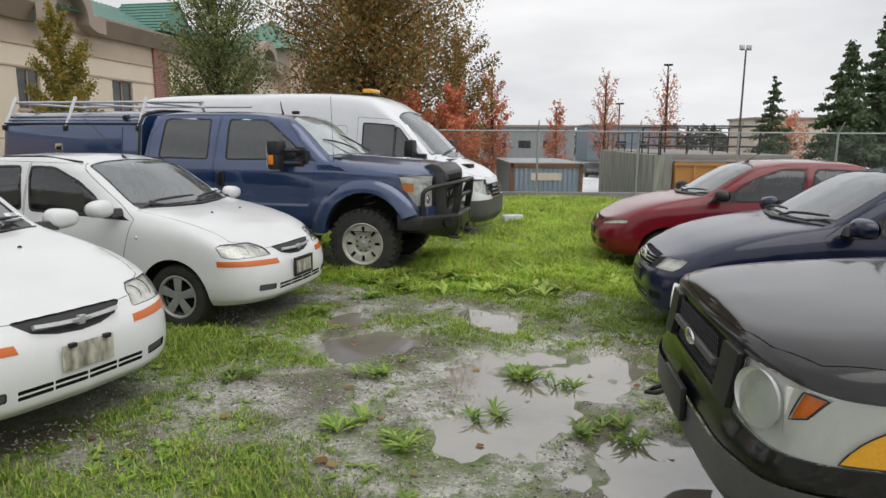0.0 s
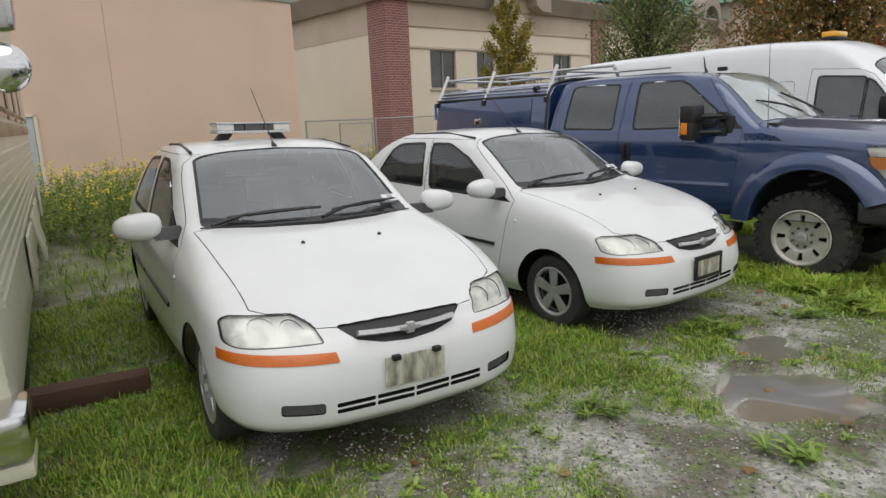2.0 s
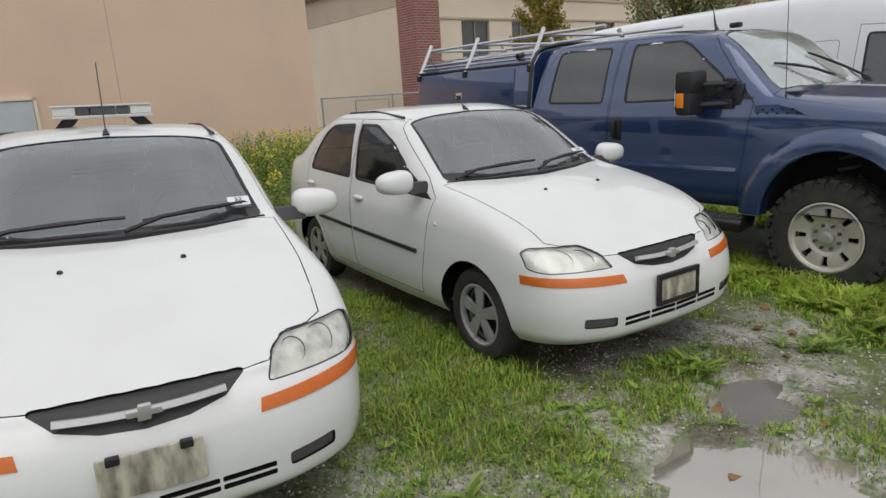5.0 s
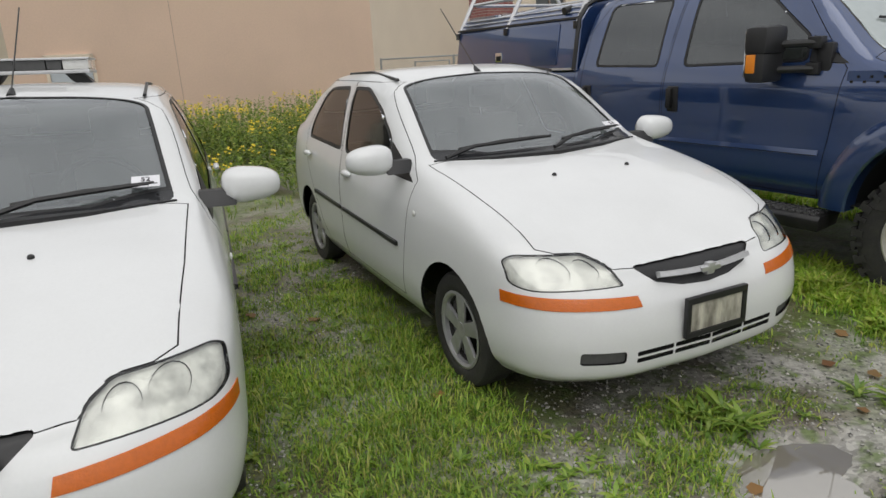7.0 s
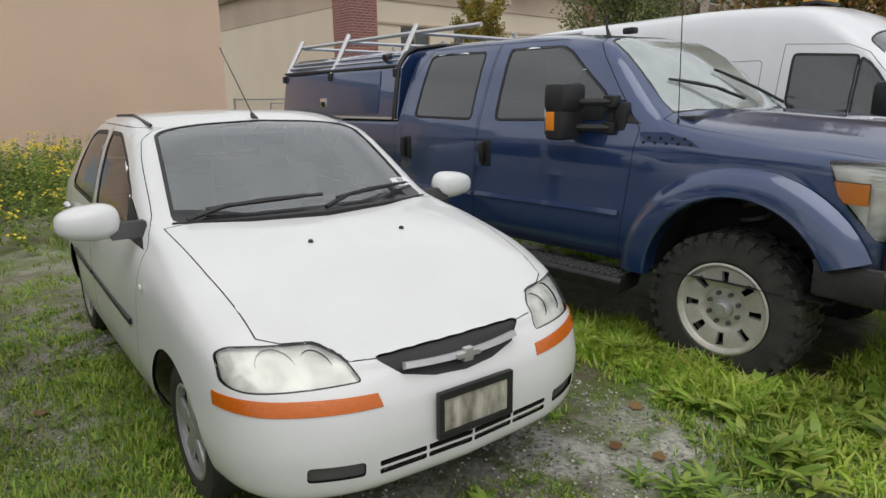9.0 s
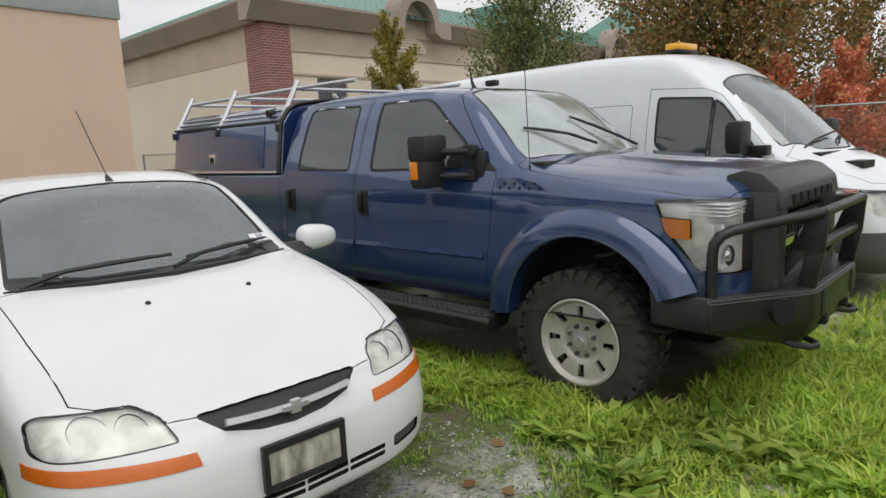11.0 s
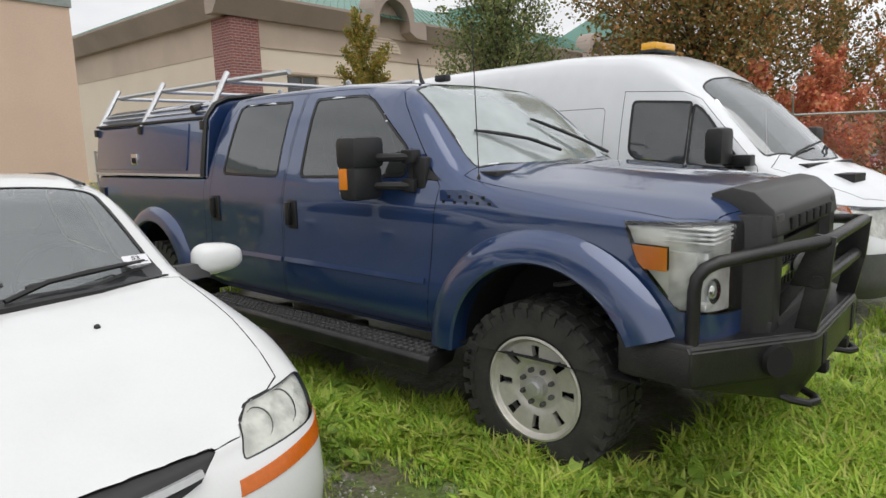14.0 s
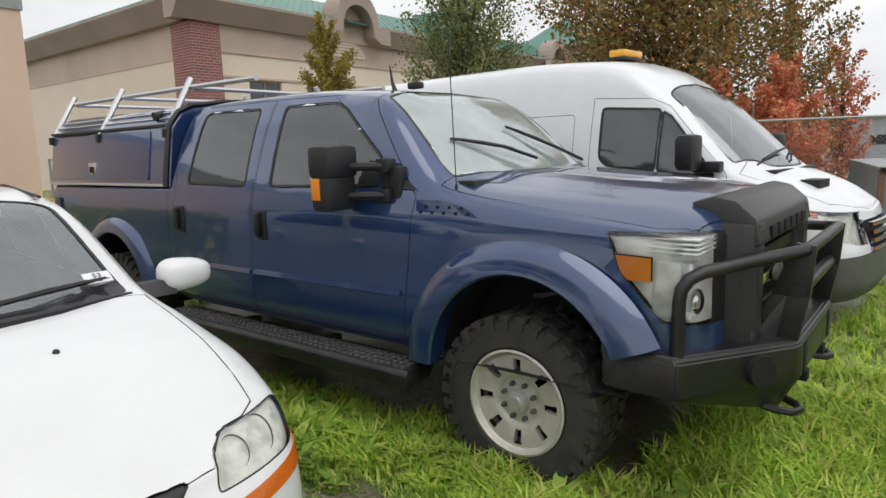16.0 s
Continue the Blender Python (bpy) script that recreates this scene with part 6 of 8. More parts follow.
def under_cars(x, y):
    """True below the parked vehicles."""
    hit = np.zeros(np.shape(x), bool)
    for m, x0, x1, w in ((SEDAN_A, -3.3, 0.62, 0.72), (SEDAN_B, -3.3, 0.62, 0.72), (TRUCK, -4.9, 0.55, 0.8), (VAN, -6.2, 0.8, 0.85)):
        inv = m.inverted()
        u = inv[0][0] * x + inv[0][1] * y + inv[0][3]
        v = inv[1][0] * x + inv[1][1] * y + inv[1][3]
        hit |= (u > x0) & (u < x1) & (np.abs(v) < w)
    return hit


rng = np.random.RandomState(7)


def lushness(x, y):
    """How thickly grass grows: thin on the gravel of the aisle and in ruts, thick round the parked cars and towards the fence."""
    g = 0.64 + 0.6 * wobble(x, y, 1.7, 11) + 0.6 * wobble(x, y, 5.0, 12)
    g = g + 0.55 * np.clip((y - 6.5) / 2.0, 0, 1) + 0.30 * np.clip((-x - 1.2) / 1.0, 0, 1) * np.clip((6.0 - y), 0, 1)
    g = g - 0.7 * np.exp(-(((x - 0.2) / 1.3) ** 2 + ((y - 4.2) / 1.9) ** 2))
    g = g - 0.5 * np.exp(-(((x + 0.75) / 0.7) ** 2 + ((y - 6.5) / 0.6) ** 2))
    g = g - 0.9 * np.exp(-(((x + 1.2) / 0.55) ** 2 + ((y - 7.1) / 0.35) ** 2))
    g = g - 0.35 * np.exp(-(((x + 4.0) / 1.6) ** 2 + ((y - 5.0) / 0.5) ** 2))
    return g


def scatter(n, x0, x1, y0, y1, floor=0.35):
    x, y = rng.uniform(x0, x1, n), rng.uniform(y0, y1, n)
    g = lushness(x, y)
    ok = (rng.uniform(0, 1, n) < np.clip(g + floor - 0.35, 0.02, 1)) & (wetness(x, y) < -0.12 + 0.25 * (rng.uniform(0, 1, n) < 0.1)) & ~under_cars(x, y)
    return x[ok], y[ok], g[ok]


LUSH = leaf_material("lush_grass", [(0.20, 0.36, 0.04), (0.34, 0.52, 0.06), (0.48, 0.65, 0.085), (0.58, 0.68, 0.12), (0.58, 0.55, 0.19)], through=0.45)
GRASS = leaf_material("meadow_grass", [(0.08, 0.17, 0.02), (0.16, 0.30, 0.03), (0.28, 0.44, 0.045), (0.39, 0.49, 0.07), (0.43, 0.40, 0.13)])
WEED = leaf_material("broad_weeds", [(0.12, 0.22, 0.035), (0.19, 0.31, 0.05), (0.28, 0.41, 0.07), (0.38, 0.46, 0.10)], rough=0.4)
DOCK = leaf_material("dock_leaves", [(0.20, 0.34, 0.05), (0.30, 0.46, 0.07), (0.42, 0.56, 0.10), (0.50, 0.55, 0.14)], rough=0.35, through=0.4)
pieces, lush_pieces = [], []
for n, x0, x1, y0, y1, tall, per in ((30000, -6.5, 3.2, 0.6, 9.0, 0.8, 11), (26000, -4.2, 2.4, 0.9, 7.5, 0.6, 9), (16000, -8, 5, 9.0, 19.4, 1.6, 10), (9000, -3.2, 2.2, 6.9, 9.6, 1.5, 12), (2600, -15, -6.5, 3, 18, 1.8, 9), (3500, 3.2, 12, 2, 19.4, 1.3, 8)):
    x, y, g = scatter(n, x0, x1, y0, y1)
    k = len(x)
    tuft = np.repeat(np.arange(k), per)
    spread = rng.uniform(0.02, 0.06, k)[tuft]
    rx, ry = x[tuft] + rng.normal(0, 1, k * per) * spread, y[tuft] + rng.normal(0, 1, k * per) * spread
    hgt = (0.022 + 0.05 * np.clip(g, 0, 1.3)[tuft] * rng.uniform(0.4, 1.4, k)[tuft]) * tall * rng.uniform(0.6, 1.25, k * per)
    wide = 0.0030 * rng.uniform(0.7, 1.5, k * per) * tall ** 0.5
    lean = hgt * rng.uniform(0.2, 1.1, k * per)
    rt = np.stack([rx, ry, ground_height(rx, ry) - 0.004], 1)
    far = (ry + 0.25 * rx + 0.35 * wobble(rx, ry, 2.5, 21) > 7.2) & (rx > -6)
    pieces.append(blades(rt[~far], hgt[~far], wide[~far], lean[~far], rng))
    lush_pieces.append(blades(rt[far], hgt[far] * 1.1, wide[far] * 1.5, lean[far] * 1.3, rng))


def joined(name, group, mat, label):
    off, vs_, ts_ = 0, [], []
    for v, t in group:
        vs_.append(v)
        ts_.append(t + off)
        off += len(v)
    return tagged(tri_mesh(name, np.concatenate(vs_), np.concatenate(ts_), mat), label, "grass", kind="stuff")


joined("grass", pieces, GRASS, "patchy wet green meadow grass growing through gravel")
joined("grass", lush_pieces, LUSH, "thick bright green grass round the parked pickup")


def rosettes(name, spots, size, count, mat, label, upright=0.5, width=0.2):
    """Broad-leaved weeds: arching lance-shaped leaves round a crown."""
    V, T = [], []
    o = 0
    prof = [(0, 0.18), (0.25, 0.75), (0.5, 1.0), (0.75, 0.75), (1.0, 0.05)]
    for x, y in spots:
        z = float(ground_height(np.array(x), np.array(y)))
        s = size * rng.uniform(0.55, 1.3)
        for k in range(int(count * rng.uniform(0.6, 1.3))):
            a = rng.uniform(0, 6.283)
            ln, el = s * rng.uniform(0.5, 1.0), upright * rng.uniform(0.4, 1.5)
            w = ln * width * rng.uniform(0.7, 1.2)
            c, sn = math.cos(a), math.sin(a)
            for f, pw in prof:
                r = ln * f * math.cos(el * (1 - 0.6 * f))
                h = ln * (math.sin(el) * f - 0.45 * math.sin(el) * f * f) + 0.004
                wob = rng.uniform(0.85, 1.15)
                for q, hh in ((-1, 0.12 * w), (0, 0), (1, 0.12 * w)):
                    V.append((x + c * r - sn * q * w * pw * wob, y + sn * r + c * q * w * pw * wob, z + h + hh))
            for i in range(4):
                for j in range(2):
                    p = o + i * 3 + j
                    T += [(p, p + 1, p + 4), (p, p + 4, p + 3)]
            o += 15
    ob = tri_mesh(name, np.array(V), np.array(T), mat, True)
    return tagged(ob, label, "weeds", kind="stuff")


def spots_in(n, x0, x1, y0, y1, thr=0.3):
    x, y = rng.uniform(x0, x1, n), rng.uniform(y0, y1, n)
    ok = (lushness(x, y) > thr) & (wetness(x, y) < -0.2) & ~under_cars(x, y)
    return list(zip(x[ok], y[ok]))


tb = TRUCK
round_truck = [(float(p.x), float(p.y)) for p in (tb @ Vector((rng.uniform(-3.2, 1.6), rng.uniform(-1.75, -0.85), 0)) for _ in range(150))]
round_truck = [q for q in round_truck if not under_cars(np.array(q[0]), np.array(q[1])) and lushness(np.array(q[0]), np.array(q[1])) > 0.55]
front_truck = [(float(p.x), float(p.y)) for p in (tb @ Vector((rng.uniform(0.55, 3.2), rng.uniform(-1.9, 1.2), 0)) for _ in range(150))]
rosettes("dock_weeds", round_truck + front_truck, 0.19, 9, DOCK, "broad-leaved green dock weeds in tall grass", 0.9, 0.15)
rosettes("low_weeds", spots_in(3000, -5.5, 3, 0.8, 8.5, 0.1), 0.06, 10, WEED, "small dandelion and clover rosettes on gravel", 0.55, 0.15)
rosettes("low_weeds", spots_in(900, -5, 4.5, 7.4, 17, 0.2), 0.13, 9, DOCK, "low broad-leaved weeds among lush grass", 0.7, 0.2)
tufts = [(0.54, 4.45), (0.62, 4.38), (0.89, 4.24), (0.78, 3.5), (1.09, 3.43), (1.0, 3.6), (0.27, 3.76), (-1.42, 4.18), (-1.36, 4.3), (-1.27, 6.02), (-1.2, 5.9), (-0.84, 6.63), (-0.75, 6.7), (-0.45, 4.3), (-0.2, 3.3), (-0.55, 3.5)]
rosettes("grass_tuft", [(x + rng.normal(0, 0.06), y + rng.normal(0, 0.06)) for x, y in tufts for _ in range(5)], 0.13, 14, WEED, "green weed tufts standing out of puddle and gravel", 1.0, 0.09)
WILD = leaf_material("wild_weeds", [(0.09, 0.15, 0.03), (0.16, 0.25, 0.04), (0.25, 0.35, 0.055), (0.36, 0.40, 0.08)])
FLOWER = material("yellow_flower", (0.75, 0.55, 0.03), rough=0.6, grain=0.2)

# tall weeds along the warehouse wall
V, T, FV, FT = [], [], [], []
for i in range(1900):
    x = rng.uniform(-16.2, -7.5)
    y = rng.uniform(5.0, 14.5)
    if rng.uniform() > np.clip((-x - 6.5) / 5.0, 0.1, 1) or under_cars(np.array(x), np.array(y)):
        continue
    hh = rng.uniform(0.35, 0.95) * np.clip((-x - 5) / 6.0, 0.4, 1.0)
    lx, ly = rng.normal(0, 0.1, 2)
    for k in range(26):
        f = k / 25
        a = rng.uniform(0, 6.283)
        ln, w = rng.uniform(0.07, 0.16) * (1.15 - 0.6 * f), 0.028
        px, py, pz = x + lx * f, y + ly * f, hh * f
        c, s = math.cos(a), math.sin(a)
        o = len(V)
        V += [(px, py, pz), (px + c * ln * 0.5 - s * w, py + s * ln * 0.5 + c * w, pz + ln * 0.35), (px + c * ln * 0.5 + s * w, py + s * ln * 0.5 - c * w, pz + ln * 0.35), (px + c * ln, py + s * ln, pz + ln * 0.25)]
        T += [(o, o + 1, o + 2), (o + 1, o + 3, o + 2)]
    if rng.uniform() < 0.22:
        for k in range(7):
            o = len(FV)
            px, py, pz = x + lx + rng.normal(0, 0.04), y + ly + rng.normal(0, 0.04), hh + rng.uniform(-0.04, 0.06)
            FV += [(px - 0.02, py, pz), (px, py + 0.02, pz + 0.01), (px + 0.02, py, pz), (px, py - 0.02, pz + 0.01), (px, py, pz + 0.025)]
            FT += [(o, o + 1, o + 4), (o + 1, o + 2, o + 4), (o + 2, o + 3, o + 4), (o + 3, o, o + 4)]
tagged(tri_mesh("tall_weeds", np.array(V), np.array(T), WILD), "tall green weeds growing along a beige wall", "weeds", kind="stuff")
tagged(tri_mesh("weed_flowers", np.array(FV), np.array(FT), FLOWER), "small yellow flower heads on tall weeds", "flowers", kind="stuff")

# gravel and fallen leaves
STONE = material("grey_gravel", (0.36, 0.35, 0.325), rough=0.45, island_shade=0.75, grain=0.3)
n = 46000
x, y = rng.uniform(-4.5, 2.4, n), rng.uniform(1.2, 7.4, n)
ok = (lushness(x, y) < 0.85) & (wetness(x, y) < 0.05)
x, y = x[ok], y[ok]
n = len(x)
s = rng.uniform(0.003, 0.011, n) * rng.uniform(0.6, 1.2, n)
base_oct = np.array([(1, 0, 0), (-1, 0, 0), (0, 1, 0), (0, -1, 0), (0, 0, 0.7), (0, 0, -0.7)])
jit = base_oct[None] * rng.uniform(0.7, 1.3, (n, 6, 3)) * s[:, None, None]
sv = jit + np.stack([x, y, ground_height(x, y) + 0.002], 1)[:, None, :]
st = np.array([(0, 2, 4), (2, 1, 4), (1, 3, 4), (3, 0, 4), (2, 0, 5), (1, 2, 5), (3, 1, 5), (0, 3, 5)])
tagged(tri_mesh("gravel", sv.reshape(-1, 3), (np.arange(n)[:, None, None] * 6 + st).reshape(-1, 3), STONE), "loose grey gravel stones on wet soil", "gravel", kind="stuff")
DEAD = leaf_material("fallen_leaf", [(0.28, 0.11, 0.03), (0.33, 0.2, 0.07), (0.2, 0.09, 0.04), (0.4, 0.3, 0.12)])
V, T = [], []
for i in range(150):
    x, y = rng.uniform(-4, 3), rng.uniform(1.5, 10)
    if under_cars(np.array(x), np.array(y)):
        continue
    a, s = rng.uniform(0, 6.28), rng.uniform(0.02, 0.045)
    z = float(ground_height(np.array(x), np.array(y))) + 0.012
    o = len(V)
    for k in range(5):
        b2 = a + k * 1.2566
        V.append((x + s * math.cos(b2) * rng.uniform(0.7, 1.2), y + s * math.sin(b2) * rng.uniform(0.7, 1.2), z + rng.uniform(-0.004, 0.014)))
    T += [(o, o + 1, o + 2), (o, o + 2, o + 3), (o, o + 3, o + 4)]
tagged(tri_mesh("fallen_leaves", np.array(V), np.array(T), DEAD), "scattered brown and orange fallen leaves", "leaves", kind="stuff")

BARK = material("tree_bark", (0.11, 0.085, 0.065), rough=0.9, grain=0.5, grain_scale=25, bump=0.6, bump_scale=30, stretch=(1, 1, 0.3))


def tree(name, x, y, z0, height, radius, clear, leaves, size, mat, label, shape="oval", limbs=22, seed=1, lean=0.0):
    """A tapered trunk, rising limbs and a crown of single leaves in loose clumps along them."""
    r = np.random.RandomState(seed)
    root = new(name)
    root.location = (x, y, z0)
    tk = bmesh.new()
    tube(tk, [(lean * t * t + 0.04 * math.sin(5 * t), 0.04 * math.cos(4 * t), height * 0.92 * t) for t in np.linspace(0, 1, 9)], 0.018 * height, 8, r_end=0.004 * height)
    part("trunk", tk, BARK, root)
    lb = bmesh.new()
    pts = []
    for i in range(limbs):
        f = clear + (0.97 - clear) * (i + r.uniform(0, 1)) / limbs
        rel = (f - clear) / (1 - clear)
        if shape == "oval":
            rad = radius * (math.sin(math.pi * min(1, 0.18 + 0.8 * rel)) ** 0.7) * r.uniform(0.65, 1.12)
        elif shape == "cone":
            rad = radius * (1.02 - rel) * r.uniform(0.8, 1.1)
        else:
            rad = radius * (1.0 - 0.75 * rel ** 1.6) * r.uniform(0.7, 1.1)
        a = i * 2.399 + r.uniform(-0.5, 0.5)
        rise = {"cone": -0.10, "oval": 0.5, "column": 1.1}[shape] * rad
        b0 = Vector((lean * f * f, 0, height * max(clear * 0.7, f - (0.10 if shape != "cone" else 0.0))))
        b1 = Vector((b0.x + rad * math.cos(a), rad * math.sin(a), min(height, height * f + rise * 0.6)))
        m1 = b0.lerp(b1, 0.5) + Vector((0, 0, 0.1 * rad if shape != "cone" else 0.05 * rad))
        tube(lb, [b0, m1, b1], 0.006 * height * (1.1 - f), 5, r_end=0.0015 * height)
        for t in np.linspace(0.25, 1.05, 9):
            p = b0.lerp(m1, t * 2) if t < 0.5 else m1.lerp(b1, t * 2 - 1)
            pts.append((p.x, p.y, p.z, min(0.45, rad * (0.10 + 0.08 * (1 - abs(t - 0.6))))))
    for t in np.linspace(clear + 0.1, 1.0, 10):
        pts.append((lean * t * t, 0, height * t * 0.98, radius * 0.22 * (1.1 - t)))
    part("branchwork", lb, BARK, root)
    P = np.array(pts)
    w = P[:, 3] ** 1.2
    pick = r.choice(len(P), leaves, p=w / w.sum())
    sq = (1, 1, 0.45) if shape == "cone" else (1, 1, 1.1)
    c = P[pick, :3] + np.clip(r.normal(0, 0.85, (leaves, 3)), -1.5, 1.5) * P[pick, 3:4] * sq
    u = r.normal(0, 1, (leaves, 3))
    u[:, 2] -= 0.5
    u /= np.linalg.norm(u, axis=1)[:, None]
    v = np.cross(u, r.normal(0, 1, (leaves, 3)))
    v /= np.linalg.norm(v, axis=1)[:, None]
    s = size * r.uniform(0.6, 1.35, (leaves, 1))
    nn = np.cross(u, v)
    V2 = np.stack([c, c + u * s * 0.5 + v * s * 0.36 + nn * s * 0.1, c + u * s, c + u * s * 0.5 - v * s * 0.36 + nn * s * 0.1], 1).reshape(-1, 3)
    i = np.arange(leaves)[:, None] * 4
    T2 = np.concatenate([i + [0, 1, 2], i + [0, 2, 3]], 1).reshape(-1, 3)
    cr = tri_mesh("crown", V2, T2, mat)
    cr.parent = root
    return tagged(root, label, "tree")


L_GREEN = leaf_material("green_leaves", [(0.10, 0.15, 0.055), (0.16, 0.21, 0.075), (0.23, 0.27, 0.09), (0.31, 0.28, 0.10)])
L_YELLOW = leaf_material("yellowing_leaves", [(0.16, 0.19, 0.05), (0.28, 0.27, 0.06), (0.42, 0.33, 0.06), (0.46, 0.26, 0.05)])
L_TURN = leaf_material("turning_leaves", [(0.13, 0.16, 0.05), (0.22, 0.21, 0.07), (0.34, 0.22, 0.07), (0.52, 0.22, 0.06), (0.22, 0.22, 0.07), (0.40, 0.20, 0.07)])
L_RED = leaf_material("red_leaves", [(0.62, 0.19, 0.11), (0.72, 0.30, 0.13), (0.58, 0.17, 0.13), (0.66, 0.38, 0.17)])
L_SPRUCE = leaf_material("spruce_needles", [(0.07, 0.12, 0.055), (0.11, 0.17, 0.08), (0.16, 0.22, 0.11)])
tree("young_tree", -14.5, 25.1, 0, 6.6, 1.2, 0.20, 20000, 0.095, L_YELLOW, "slim young tree with yellowing leaves beside office building", "column", 26, 2)
tree("columnar_tree", -7.3, 21.4, 0, 9.6, 1.65, 0.18, 26000, 0.085, L_GREEN, "tall columnar tree with dull green leaves", "column", 70, 3)
tree("maple_tree", -2.9, 26.4, -0.3, 12.0, 3.9, 0.14, 90000, 0.11, L_TURN, "broad tree with green leaves turning orange and brown", "oval", 110, 4)
tree("maple_tree", 0.7, 30.0, -1.5, 8.2, 1.8, 0.15, 9000, 0.13, L_TURN, "smaller tree with orange-brown autumn leaves", "oval", 30, 5)
tree("red_tree", 0.3, 24.2, -0.8, 4.4, 1.2, 0.12, 10000, 0.11, L_RED, "small tree with bright red autumn leaves", "column", 22, 6)
tree("red_tree", -1.2, 23.4, -0.5, 3.9, 1.0, 0.12, 8000, 0.11, L_RED, "small tree with bright red autumn leaves", "column", 20, 16)
tree("red_tree", 2.3, 31.2, -1.75, 6.6, 1.2, 0.2, 5000, 0.12, L_RED, "thin red autumn tree with bare twigs", "column", 24, 7)
for i, (tx, ty, th, tr, nl) in enumerate(((7.9, 46, 6.2, 1.0, 1800), (13.5, 55, 9.5, 1.7, 1200), (17.6, 52, 9.2, 1.7, 1500), (29, 55, 6, 2.4, 2500), (15.2, 62, 9, 1.6, 900))):
    tree("red_tree", tx, ty, -1.75, th, tr, 0.2, nl, 0.16, L_RED, "sparse red autumn tree in a car park", "column", 26, 20 + i)
tree("spruce_tree", 20.5, 41, -1.75, 7.6, 1.9, 0.1, 9000, 0.16, L_SPRUCE, "small spruce with open branches", "cone", 50, 31)
for i, (tx, ty, th) in enumerate(((17.2, 28.2, 7.6), (19.0, 28.8, 8.8), (20.9, 29.6, 10.5), (23.4, 30.5, 10))):
    tree("spruce_tree", tx, ty, -1.5, th, 2.1, 0.05, 16000, 0.17, L_SPRUCE, "dense dark green conifer behind the fence", "cone", 70, 40 + i)


# ---- cars across the aisle ----
ACROSS = "cars parked across the aisle"
red_car = sedan("saloon_car", RED, "cover", "slot")
red_car.matrix_world = pose(2.95, 8.98, -0.04, 0, 0, 174) @ Matrix.Diagonal((1.04, 1.02, 0.98, 1))
tagged(red_car, "dark red wet saloon car with black door mirrors", "car", ACROSS)
blue_car = sedan("saloon_car", DARK_BLUE, "cover", "slats")
blue_car.matrix_world = pose(2.62, 5.72, 0, 0, 0, 172) @ Matrix.Diagonal((1.04, 1.02, 0.98, 1))
tagged(blue_car, "midnight blue wet saloon car with chrome-slatted grille", "car", ACROSS)


